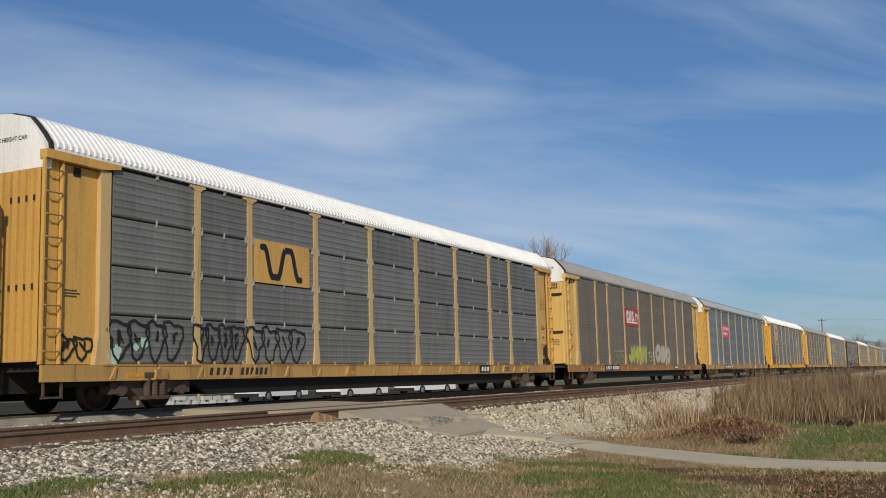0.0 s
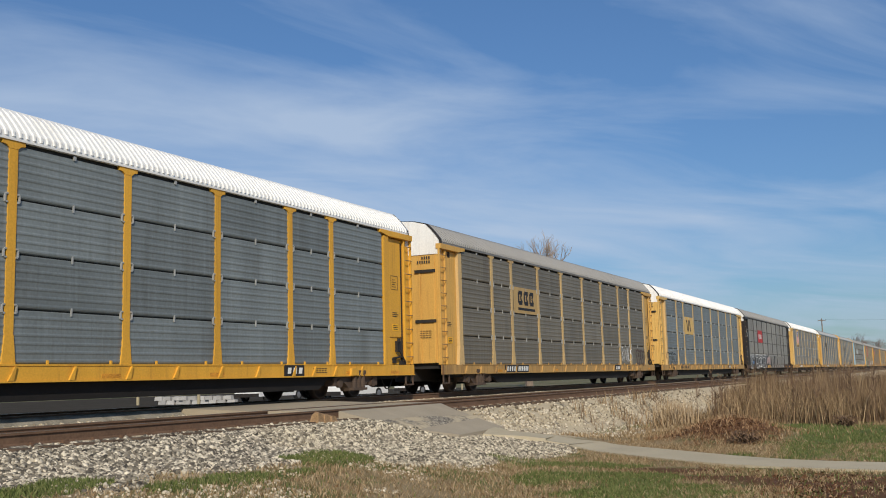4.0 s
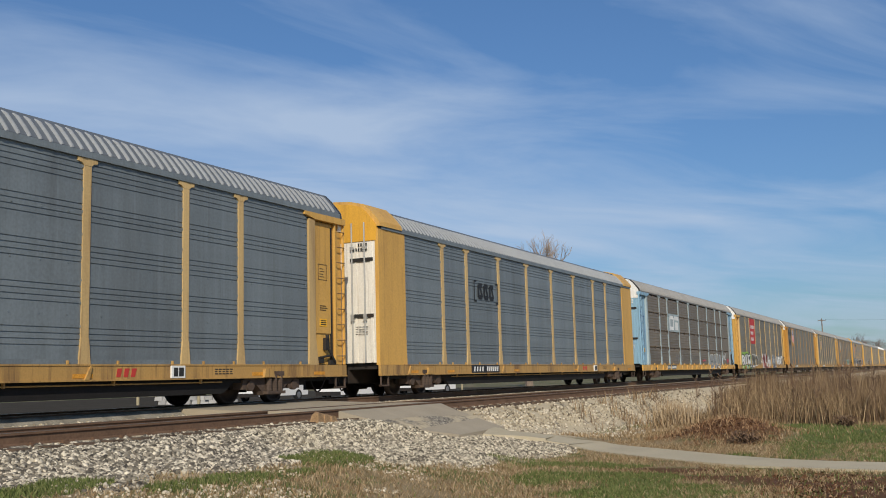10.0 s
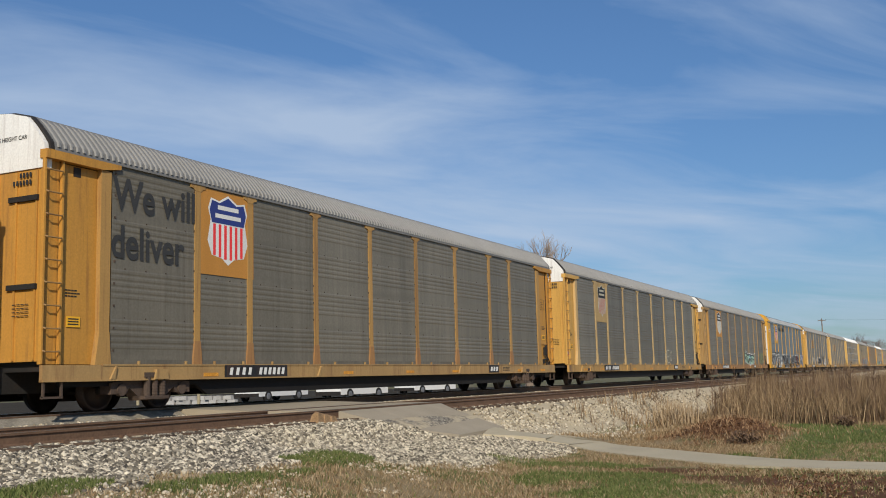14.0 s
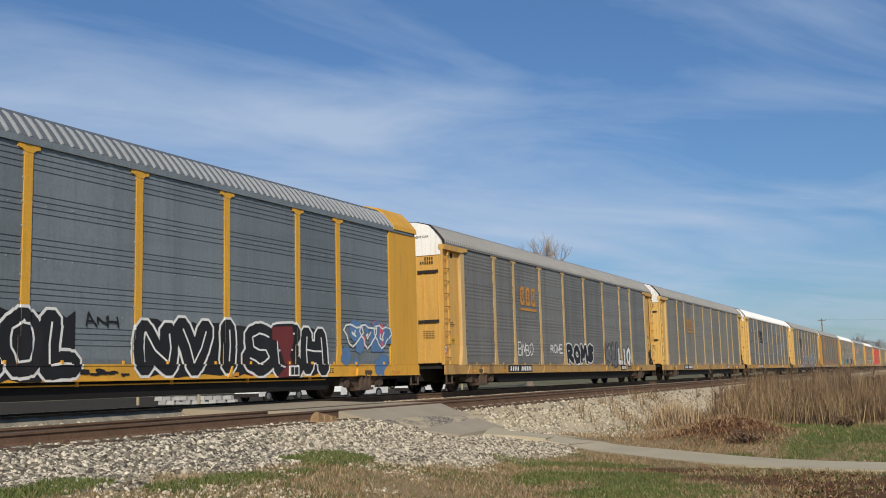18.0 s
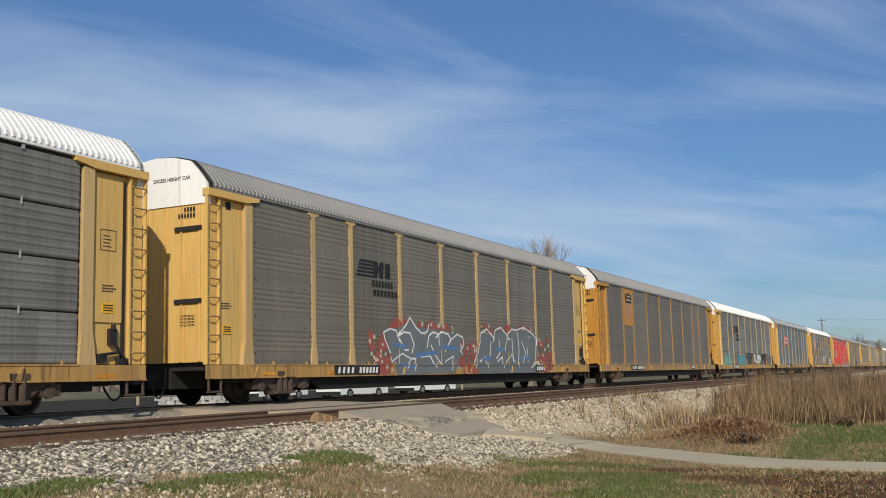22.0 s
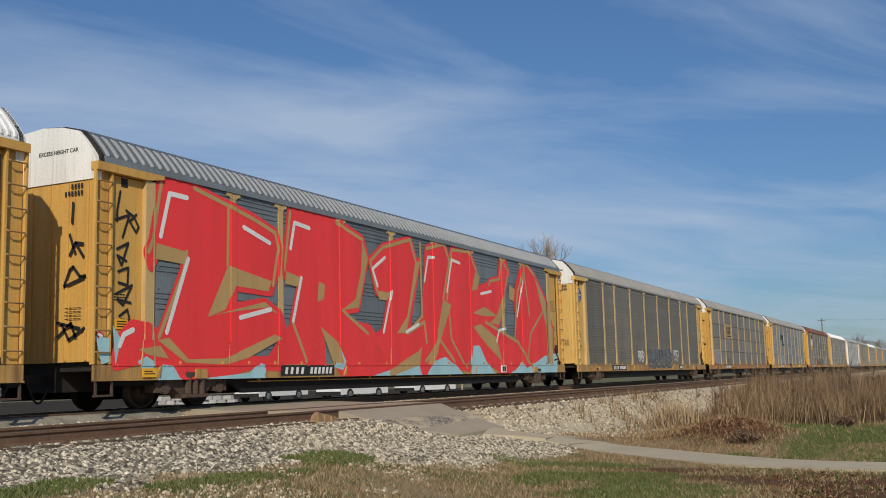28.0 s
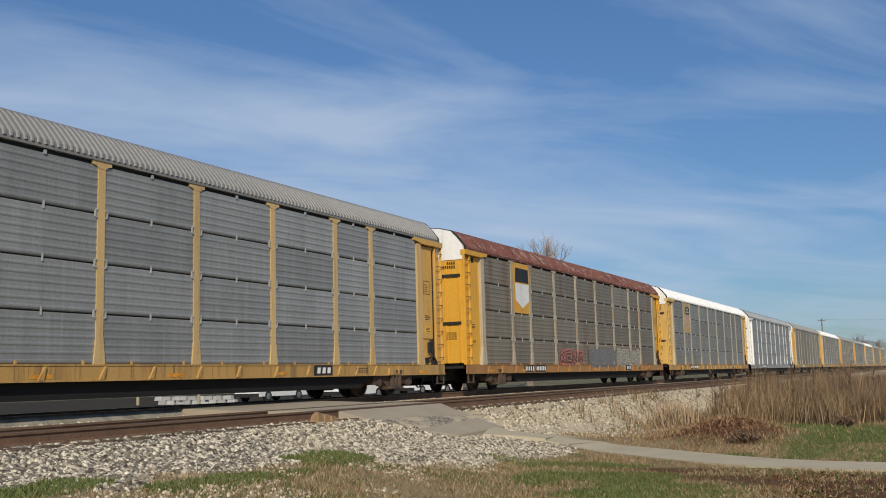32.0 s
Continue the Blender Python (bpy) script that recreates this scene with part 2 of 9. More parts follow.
class Shape:
    """Gathers vertices and faces of one mesh."""

    def __init__(self):
        self.v, self.f = [], []

    def add(self, verts, faces):
        n = len(self.v)
        self.v += [tuple(p) for p in verts]
        self.f += [tuple(i + n for i in face) for face in faces]
        return self

    def box(self, x0, x1, y0, y1, z0, z1):
        return self.add([(x0, y0, z0), (x1, y0, z0), (x1, y1, z0), (x0, y1, z0), (x0, y0, z1), (x1, y0, z1), (x1, y1, z1), (x0, y1, z1)],
                        [(0, 3, 2, 1), (4, 5, 6, 7), (0, 1, 5, 4), (1, 2, 6, 5), (2, 3, 7, 6), (3, 0, 4, 7)])

    def prism_y(self, pts, y0, y1):
        """A polygon in x and z, thick from y0 to y1 (y0 is the outer face)."""
        n = len(pts)
        area = sum(pts[i][0] * pts[(i + 1) % n][1] - pts[(i + 1) % n][0] * pts[i][1] for i in range(n))
        if area < 0:
            pts = pts[::-1]
        v = [(x, y0, z) for x, z in pts] + [(x, y1, z) for x, z in pts]
        return self.add(v, [tuple(range(n)), tuple(range(2 * n - 1, n - 1, -1))] + [(i, i + n, (i + 1) % n + n, (i + 1) % n) for i in range(n)])

    def prism_x(self, pts, x0, x1):
        """A polygon in y and z, thick from x0 to x1."""
        n = len(pts)
        v = [(x0, y, z) for y, z in pts] + [(x1, y, z) for y, z in pts]
        return self.add(v, [tuple(range(n)), tuple(range(2 * n - 1, n - 1, -1))] + [(i, i + n, (i + 1) % n + n, (i + 1) % n) for i in range(n)])

    def rod(self, a, b, r, n=6, r2=None):
        a, b = Vector(a), Vector(b)
        q = (b - a).to_track_quat("Z", "Y")
        r2 = r if r2 is None else r2
        v = [a + q @ Vector((r * math.cos(2 * math.pi * i / n), r * math.sin(2 * math.pi * i / n), 0)) for i in range(n)]
        v += [b + q @ Vector((r2 * math.cos(2 * math.pi * i / n), r2 * math.sin(2 * math.pi * i / n), 0)) for i in range(n)]
        return self.add(v, [(i, (i + 1) % n, (i + 1) % n + n, i + n) for i in range(n)] + [tuple(range(n - 1, -1, -1)), tuple(range(n, 2 * n))])

    def tube(self, pts, r, n=6):
        """A bent pipe through points."""
        base = len(self.v)
        for i, p in enumerate(pts):
            a, b = Vector(pts[max(0, i - 1)]), Vector(pts[min(len(pts) - 1, i + 1)])
            q = (b - a).to_track_quat("Z", "Y")
            self.v += [tuple(Vector(p) + q @ Vector((r * math.cos(2 * math.pi * j / n), r * math.sin(2 * math.pi * j / n), 0))) for j in range(n)]
        for i in range(len(pts) - 1):
            self.f += [(base + i * n + j, base + i * n + (j + 1) % n, base + (i + 1) * n + (j + 1) % n, base + (i + 1) * n + j) for j in range(n)]
        return self

    def lathe_y(self, profile, n=20):
        """Turns (radius, y) points about the y axis."""
        k = len(profile)
        v = [(r * math.cos(2 * math.pi * i / n), y, r * math.sin(2 * math.pi * i / n)) for i in range(n) for r, y in profile]
        f = [(i * k + j, i * k + j + 1, ((i + 1) % n) * k + j + 1, ((i + 1) % n) * k + j) for i in range(n) for j in range(k - 1)]
        return self.add(v, f)

    def mesh(self, name, smooth=False):
        me = bpy.data.meshes.new(name)
        me.from_pydata(self.v, [], self.f)
        if smooth:
            me.polygons.foreach_set("use_smooth", [True] * len(me.polygons))
        me.materials.append(None)
        me.update()
        return me


def flipped(shape, length=None, short=1.0):
    """The same shape mirrored along x (about length / 2), its length drawn in by a share."""
    s = Shape()
    s.v = [((length or 0) - x * short, y, z) for x, y, z in shape.v]
    s.f = [face[::-1] for face in shape.f]
    return s


def moved(shape, dx, pivot=0.0, share=1.0):
    """The same shape shifted along x, its length drawn in towards the pivot."""
    s = Shape()
    s.v = [(pivot + (x - pivot) * share + dx, y, z) for x, y, z in shape.v]
    s.f = list(shape.f)
    return s


def part(name, me, material, parent, label="", at=(0, 0, 0), kind=""):
    if isinstance(me, Shape):
        me = me.mesh(name)
    ob = new(name, me)
    ob.material_slots[0].link = "OBJECT"
    ob.material_slots[0].material = material
    ob.parent = parent
    ob.location = at
    return tagged(ob, label, kind=kind)


def thing(name, label, category, at=(0, 0, 0), group=""):
    ob = new(name)
    ob.location = at
    ob.empty_display_size = 0.5
    return tagged(ob, label, category, group)


# ---- the car carriers ----
PITCH, BODY, TRACK_Y = 28.6, 27.15, 16.03
BAYS = [2.58, 1.88, 2.82, 2.83, 2.83, 2.84, 2.85, 1.92, 2.81]
EDGE = [2.02]
for b in BAYS:
    EDGE.append(EDGE[-1] + b)
FRONT = 0.33          # where the body begins
REAR = (BODY - EDGE[-1]) / EDGE[0]
ZB, ZT, ZS = 0.893, 4.89, 0.60
FACE = -1.475          # outer face of the side sheets
ROOF = [(-1.50, 4.91), (-1.475, 5.05), (-1.34, 5.225), (-1.165, 5.425), (-0.98, 5.60), (-0.55, 5.71), (0.0, 5.76)]
RIB = {"wide": (0.35, 3.8, 0.075, 0.03), "narrow": (0.8, 3.55, 0.062, 0.05)}   # from and to along the slope, width, height
ROOF = ROOF + [(-y, z) for y, z in ROOF[-2::-1]]


def roof_mesh():
    s, k = Shape(), len(ROOF)
    ends = (FRONT + 0.2, BODY - 0.1)
    s.v = [(x, y, z) for x in ends for y, z in ROOF] + [(x, y * 0.97, z - 0.03) for x in ends for y, z in ROOF]
    for j in range(k - 1):
        s.f += [(j, k + j, k + j + 1, j + 1), (2 * k + j, 2 * k + j + 1, 3 * k + j + 1, 3 * k + j)]
    for a, b in ((0, 2 * k), (k, 3 * k)):
        s.f += [(a + j, a + j + 1, b + j + 1, b + j) for j in range(k - 1)]
    return s.mesh("roof")


def on_slope(u):
    """Place and outward normal at a share of the way along the near slope's points."""
    i = min(int(u), 5)
    a, b = Vector(ROOF[i]), Vector(ROOF[i + 1])
    d = (b - a).normalized()
    return a.lerp(b, u - i), Vector((-d.y, d.x))


def rib_mesh(cut):
    lo, hi, wide, tall = RIB[cut]
    s, pitch = Shape(), 0.25 if cut == "narrow" else 0.155
    marks = [lo] + [u for u in (1, 2, 3, 4) if lo < u < hi] + [hi]
    for i in range(int((BODY - FRONT - 0.4) / pitch)):
        x, base = FRONT + 0.28 + i * pitch, len(s.v)
        for m, u in enumerate(marks):
            p, n = on_slope(u)
            h = tall * (0.25 if m == len(marks) - 1 else 1.0)
            for dx, out in ((0.0, -0.004), (wide * 0.22, h), (wide * 0.78, h), (wide, -0.004)):
                s.v.append((x + dx, p.x + n.x * out, p.y + n.y * out))
        for m in range(len(marks) - 1):
            a = base + m * 4
            s.f += [(a + c, a + c + 1, a + c + 5, a + c + 4) for c in range(3)]
        a = base + 4 * (len(marks) - 1)
        s.f += [(base, base + 3, base + 2, base + 1), (a, a + 1, a + 2, a + 3)]
    return s.mesh("roof_rib")


def post_mesh():
    s = Shape()
    y0, y1 = -1.502, -1.44
    w = 0.095
    s.prism_y([(-w, 1.42), (w, 1.42), (w, 4.74), (-w, 4.74)], y0, y1)
    s.prism_y([(-w, 1.42), (-0.15, ZB + 0.02), (0.15, ZB + 0.02), (w, 1.42)], y0 - 0.012, y1)
    s.prism_y([(-0.25, 4.81), (-0.25, 4.885), (0.25, 4.885), (0.25, 4.81), (0.15, 4.79), (w, 4.74), (-w, 4.74), (-0.15, 4.79)], y0 - 0.006, y1)
    return s.mesh("post")


FOOT_ME = Shape().prism_y([(-0.098, 1.425), (-0.152, ZB + 0.022), (0.152, ZB + 0.022), (0.098, 1.425)], -1.518, -1.45).mesh("post_foot")
FOOT_RUST = paint("rust_stained_foot", (0.36, 0.19, 0.075), 0.5)


def panel_mesh(w, h, profile):
    """A ribbed sheet, w wide and h high: profile lists (share of the height, depth)."""
    s = Shape()
    pts = [(z * h, -d) for z, d in profile]
    n = len(pts)
    for x in (0.0, w):
        for z, d in pts:
            s.v.append((x, d, z))
    for i in range(n - 1):
        s.f.append((i, n + i, n + i + 1, i + 1))
    m = len(s.v)
    s.v += [(0, 0.03, 0), (w, 0.03, 0), (w, 0.03, h), (0, 0.03, h)]
    s.f += [(0, m, m + 1, n), (n - 1, 2 * n - 1, m + 2, m + 3), tuple([*range(n), m + 3, m])[::1], tuple([n + i for i in range(n)] + [m + 2, m + 1])[::-1]]
    return s.mesh("panel")


def ribs(n, depth, lo=0.0, hi=1.0, duty=0.5):
    out, step = [], (hi - lo) / n
    for i in range(n):
        z = lo + i * step
        out += [(z, 0.0), (z + step * 0.18, depth), (z + step * (0.18 + duty * 0.64), depth), (z + step * (0.36 + duty * 0.64), 0.0)]
    return out + [(hi, 0.0)]


def banded(groups, each, depth):
    """Flat sheet with bunches of raised ribs."""
    out, step = [(0.0, 0.0)], 1.0 / groups
    for g in range(groups):
        r = step * 0.62 / each
        for i in range(each):
            z = (g + 0.30) * step + i * r
            out += [(z, 0.0), (z + r * 0.25, depth), (z + r * 0.6, depth), (z + r * 0.85, 0.0)]
    return out + [(1.0, 0.0)]


def slots(groups, each, depth):
    """Flat sheet with bunches of narrow louvre slots."""
    out, step = [(0.0, 0.0)], 1.0 / groups
    for g in range(groups):
        for i in range(each):
            z = (g + 0.42) * step + i * step * 0.55 / each
            out += [(z, 0.0), (z + 0.0012, -depth), (z + 0.0052, -depth), (z + 0.0070, 0.0)]
    return out + [(1.0, 0.0)]


H4 = (ZT - 0.05 - ZB - 0.03) / 4
ROOF_ME, RIB_ME, POST_ME = roof_mesh(), {cut: rib_mesh(cut) for cut in RIB}, post_mesh()
PANEL = {}
for w in sorted(set(BAYS)):
    PANEL["split", w] = panel_mesh(w - 0.1, H4 - 0.026, ribs(6, 0.010, 0.02, 0.98, 0.25))
    PANEL["slot", w] = panel_mesh(w - 0.04, 4 * H4 + 0.045, slots(5, 4, 0.016))
    PANEL["full", w] = panel_mesh(w - 0.04, 4 * H4 + 0.045, banded(4, 5, 0.008))


def corner_shapes():
    """Ladder, plate, header, door post and corner post of the front end of the near side."""
    lad = Shape()
    lad.box(0.05, 0.50, -1.41, -1.36, ZB + 0.03, 4.72)
    stile = Shape().box(0.0, 0.05, -1.50, -1.43, ZB + 0.03, 4.72)
    rung = Shape()
    rung.tube([(0.03, -1.46, 0), (0.07, -1.53, -0.03), (0.48, -1.53, -0.03), (0.52, -1.46, 0)], 0.016)
    plate = Shape()
    plate.box(0.50, 1.66, -1.40, -1.36, ZB + 0.03, 4.70)
    head = Shape()
    head.prism_y([(0.0, 4.72), (1.70, 4.72), (2.25, 4.80), (2.25, 4.885), (0.0, 4.885)], -1.545, -1.36)
    post = Shape()
    post.prism_y([(1.66, 1.55), (1.98, 1.55), (1.98, 4.72), (1.66, 4.72)], -1.505, -1.40)
    post.prism_y([(1.66, 1.55), (1.54, ZB + 0.02), (2.04, ZB + 0.02), (1.98, 1.55)], -1.515, -1.40)
    return lad, rung, plate, head, post, stile


LAD, RUNG, PLATE, HEAD, DPOST, STILE = corner_shapes()
CORNER_ME = {}
for end in (0, 1):
    for key, shp in (("ladder", LAD), ("rung", RUNG), ("plate", PLATE), ("header", HEAD), ("door_post", DPOST), ("stile", STILE)):
        CORNER_ME[key, end] = (moved(shp, 0, EDGE[0], 1 - FRONT / EDGE[0]) if end == 0 else flipped(shp, BODY, REAR)).mesh(key)
CAP_END_ME, ROD_ME = {}, {}
for end, (a, b) in enumerate(((FRONT + 0.06, 1.75), (BODY - 1.5, BODY - 0.06))):
    cap_end, k = Shape(), len(ROOF)
    cap_end.v = [(x, y * 1.04, z + 0.055) for x in (a, b) for y, z in ROOF]
    cap_end.f = [(j, k + j, k + j + 1, j + 1) for j in range(k - 1)] + [tuple(range(k - 1, -1, -1)), tuple(range(k, 2 * k))]
    CAP_END_ME[end] = cap_end.mesh("roof_cap")
    x = FRONT - 0.01 if end == 0 else BODY + 0.01
    ROD_ME[end] = Shape().rod((x, 0, 1.0), (x, 0, 5.1), 0.025, 8).box(x - 0.03, x + 0.03, -0.05, 0.05, 2.2, 2.4).box(x - 0.03, x + 0.03, -0.05, 0.05, 4.3, 4.4).mesh("lock_rod")
VENT_ME = {0: Shape().box(1.10, 1.28, -1.408, -1.39, 4.50, 4.68).mesh("door_slot"), 1: Shape().box(BODY - 0.62, BODY - 0.54, -1.436, -1.39, 1.0, 4.6).mesh("door_slot")}
# at the rear the plate ends above the hand brake gear
HIGH_PLATE = Shape().box(BODY - 1.40, BODY - 0.56, -1.43, -1.41, 1.74, 4.66).mesh("brake_cover")
gear = Shape().box(BODY - 0.98, BODY - 0.80, -1.50, -1.41, 1.30, 1.62).rod((BODY - 0.90, -1.50, 1.36), (BODY - 0.55, -1.52, 0.98), 0.03).rod((BODY - 1.22, -1.48, 1.10), (BODY - 0.70, -1.48, 1.16), 0.035)
gear.box(BODY - 1.30, BODY - 1.05, -1.49, -1.41, 0.96, 1.12).rod((BODY - 0.89, -1.49, 1.6), (BODY - 0.89, -1.49, 1.70), 0.05, 8).box(BODY - 0.75, BODY - 0.48, -1.50, -1.41, 0.92, 1.04)
GEAR_ME = gear.mesh("brake_gear")
SMOOTH_ME = {}
sm = Shape().prism_y([(0.05, ZB + 0.02), (2.04, ZB + 0.02), (1.99, 1.5), (1.99, 4.885), (0.05, 4.885)], -1.50, -1.38)
SMOOTH_ME[0], SMOOTH_ME[1] = moved(sm, 0, EDGE[0], 1 - FRONT / EDGE[0]).mesh("plate"), flipped(sm, BODY, REAR).mesh("plate")


def end_door_shapes():
    """End doors fill the body's profile; the white upper part is a plate of its own."""
    low = [(-1.40, 0.98), (1.40, 0.98), (1.40, 4.55), (-1.40, 4.55)]
    d = Shape().prism_x(low[::-1], 0.06, 0.16)
    top = [(-1.42, 4.55)] + [(y * 0.965, z - 0.03) for y, z in ROOF] + [(1.42, 4.55)]
    t = Shape().prism_x(top, 0.03, 0.22)
    c = Shape()
    for i in range(len(ROOF) - 1):
        (ya, za), (yb, zb) = ROOF[i], ROOF[i + 1]
        c.add([(0.12, ya, za), (0.12, yb, zb), (0.22, yb, zb), (0.22, ya, za), (0.12, ya * 0.97, za - 0.03), (0.12, yb * 0.97, zb - 0.03)], [(0, 3, 2, 1), (0, 1, 5, 4)])
    slot = Shape().box(0.005, 0.06, -1.30, -0.55, -0.05, 0.05)
    acc = []
    for i in range(15):
        y = -1.40 + i * 0.2
        acc += [(0.0, y), (0.0, y + 0.13), (0.07, y + 0.15), (0.07, y + 0.185)]
    k = len(acc)
    accordion = Shape()
    accordion.v = [(x, min(y, 1.4), z) for z in (0.98, 4.55) for x, y in acc]
    accordion.f = [(i + 1, i, k + i, k + i + 1) for i in range(k - 1)]
    accordion.box(0.08, 0.16, -1.4, 1.4, 0.98, 4.55)
    return d, t, c, slot, accordion


END_ME = {}
for key, shp in zip(("end_door", "white_upper_panel", "roof_edge", "door_slot", "ribbed_end_door"), end_door_shapes()):
    END_ME[key, 0], END_ME[key, 1] = moved(shp, FRONT).mesh(key), flipped(shp, BODY).mesh(key)

FOLD_ME = {0: Shape().box(FRONT + 0.03, FRONT + 0.06, 0, 0.05, 1.0, 4.52).mesh("door_fold"), 1: Shape().box(BODY - 0.06, BODY - 0.03, 0, 0.05, 1.0, 4.52).mesh("door_fold")}


def sill_shapes():
    s = Shape()
    s.box(FRONT + 0.02, BODY - 0.02, -1.53, -1.45, ZS + 0.02, ZB + 0.015)
    s.box(FRONT + 0.02, BODY - 0.02, -1.56, -1.45, ZS, ZS + 0.03)
    s.box(1.8, BODY - 1.8, -1.545, -1.45, ZB, ZB + 0.03)
    brk = Shape()
    brk.prism_y([(-0.09, ZS + 0.03), (0.03, ZS + 0.03), (0.09, ZB - 0.01), (0.06, ZB - 0.01)], -1.57, -1.53)
    under = Shape().box(0.5, BODY - 0.3, -0.35, 0.35, 0.40, 0.8)
    deck = Shape().box(FRONT + 0.2, BODY - 0.3, -1.42, 1.42, 0.80, 0.90)
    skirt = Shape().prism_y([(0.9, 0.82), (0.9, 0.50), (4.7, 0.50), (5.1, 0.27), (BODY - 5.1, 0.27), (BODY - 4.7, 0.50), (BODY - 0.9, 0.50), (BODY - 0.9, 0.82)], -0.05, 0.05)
    # far girder, full length and deeper, added to darken the view beneath
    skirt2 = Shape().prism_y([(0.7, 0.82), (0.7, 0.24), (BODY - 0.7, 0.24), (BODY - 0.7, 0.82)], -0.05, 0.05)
    step = Shape()
    step.box(0.38, 0.42, -1.52, -1.48, 0.32, 0.6).box(0.80, 0.84, -1.52, -1.48, 0.32, 0.6).box(0.38, 0.84, -1.53, -1.45, 0.30, 0.34)
    far = Shape()
    far.box(FRONT + 0.02, BODY - 0.02, 1.45, 1.53, ZS, ZB + 0.015).box(FRONT, BODY, 1.44, 1.475, ZB, 4.9)
    for x in EDGE:
        far.box(x - 0.085, x + 0.085, 1.475, 1.508, ZB, 4.88)
    # solid dark box standing for the shaded inside seen through panel gaps
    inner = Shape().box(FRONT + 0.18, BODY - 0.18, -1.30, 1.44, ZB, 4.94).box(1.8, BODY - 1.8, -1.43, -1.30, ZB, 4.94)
    rail, thin = Shape().box(FRONT + 0.22, BODY - 0.25, -1.528, -1.44, 4.89, 5.02), Shape().box(FRONT + 0.22, BODY - 0.25, -1.528, -1.44, 4.885, 4.925)
    for i in range(70):
        x = 0.75 + i * 0.375
        rail.box(x, x + 0.12, -1.536, -1.528, 4.885, 4.915)
    clips = Shape()
    for x in EDGE[1:-1]:
        for k in (1, 2, 3):
            z = ZB + 0.03 + k * H4
            for dx in (-0.145, 0.10):
                out = dx + 0.05 if dx > 0 else dx - 0.012
                clips.box(x + dx, x + dx + 0.045, -1.512, -1.47, z - 0.105, z - 0.075).box(x + dx, x + dx + 0.045, -1.512, -1.47, z + 0.045, z + 0.075)
                clips.box(x + out - 0.012, x + out + 0.014, -1.512, -1.47, z - 0.085, z + 0.055)
    for i in range(9):
        x = (EDGE[i] + EDGE[i + 1]) / 2
        for k in (1, 2, 3):
            z = ZB + 0.03 + k * H4
            clips.box(x - 0.014, x + 0.014, -1.50, -1.47, z - 0.09, z + 0.06)
        clips.box(x - 0.03, x + 0.03, -1.505, -1.47, 4.78, 4.86)
    tabs = Shape()
    for i in range(9):
        for fx in (0.3, 0.85):
            x = EDGE[i] + fx * BAYS[i]
            tabs.box(x - 0.02, x + 0.02, -1.54, -1.50, ZB + 0.03, ZB + 0.10)
    bolts = Shape()
    for i in range(9):
        a, b = EDGE[i] + 0.10, EDGE[i + 1] - 0.10
        for k in range(9):
            z = ZB + 0.3 + k * 0.44
            for x in (a, b):
                bolts.box(x - 0.019, x + 0.019, -1.492, -1.47, z - 0.021, z + 0.021)
        for k in (1, 2, 3):
            z = ZB + 0.03 + k * H4 - 0.06
            for j in range(4):
                x = a + (b - a) * (j + 0.5) / 4
                bolts.box(x - 0.011, x + 0.011, -1.488, -1.47, z - 0.012, z + 0.012)
    seams = Shape()
    for i in range(9):
        k = round(BAYS[i] / 0.285)
        for j in range(1, k):
            x = EDGE[i] + 0.05 + (BAYS[i] - 0.1) * j / k
            seams.box(x - 0.007, x + 0.007, -1.482, -1.47, ZB + 0.13, 4.80)
    kick = Shape().box(1.82, BODY - 1.82, -1.4875, -1.47, ZB + 0.03, ZB + 0.125)
    return seams.mesh("sheet_seam"), bolts.mesh("bolt_head"), kick.mesh("kick_strip"), s.mesh("side_sill"), brk.mesh("bracket"), under.mesh("centre_sill"), deck.mesh("deck"), skirt.mesh("side_girder"), skirt2.mesh("side_girder"), step.mesh("step"), far.mesh("far_side"), inner.mesh("rack_interior"), {"narrow": rail.mesh("top_rail"), "wide": thin.mesh("top_rail")}, clips.mesh("clip"), tabs.mesh("tab")


SEAM_ME, BOLT_ME, KICK_ME, SILL_ME, BRK_ME, UNDER_ME, DECK_ME, SKIRT_ME, SKIRT2_ME, STEP_ME, FAR_ME, INNER_ME, RAIL_ME, CLIP_ME, TAB_ME = sill_shapes()
STEP2_ME = Shape().box(BODY - 0.09, BODY - 0.05, -1.52, -1.48, 0.32, 0.6).box(BODY - 0.54, BODY - 0.50, -1.52, -1.48, 0.32, 0.6).box(BODY - 0.54, BODY - 0.05, -1.53, -1.45, 0.30, 0.34).mesh("step")


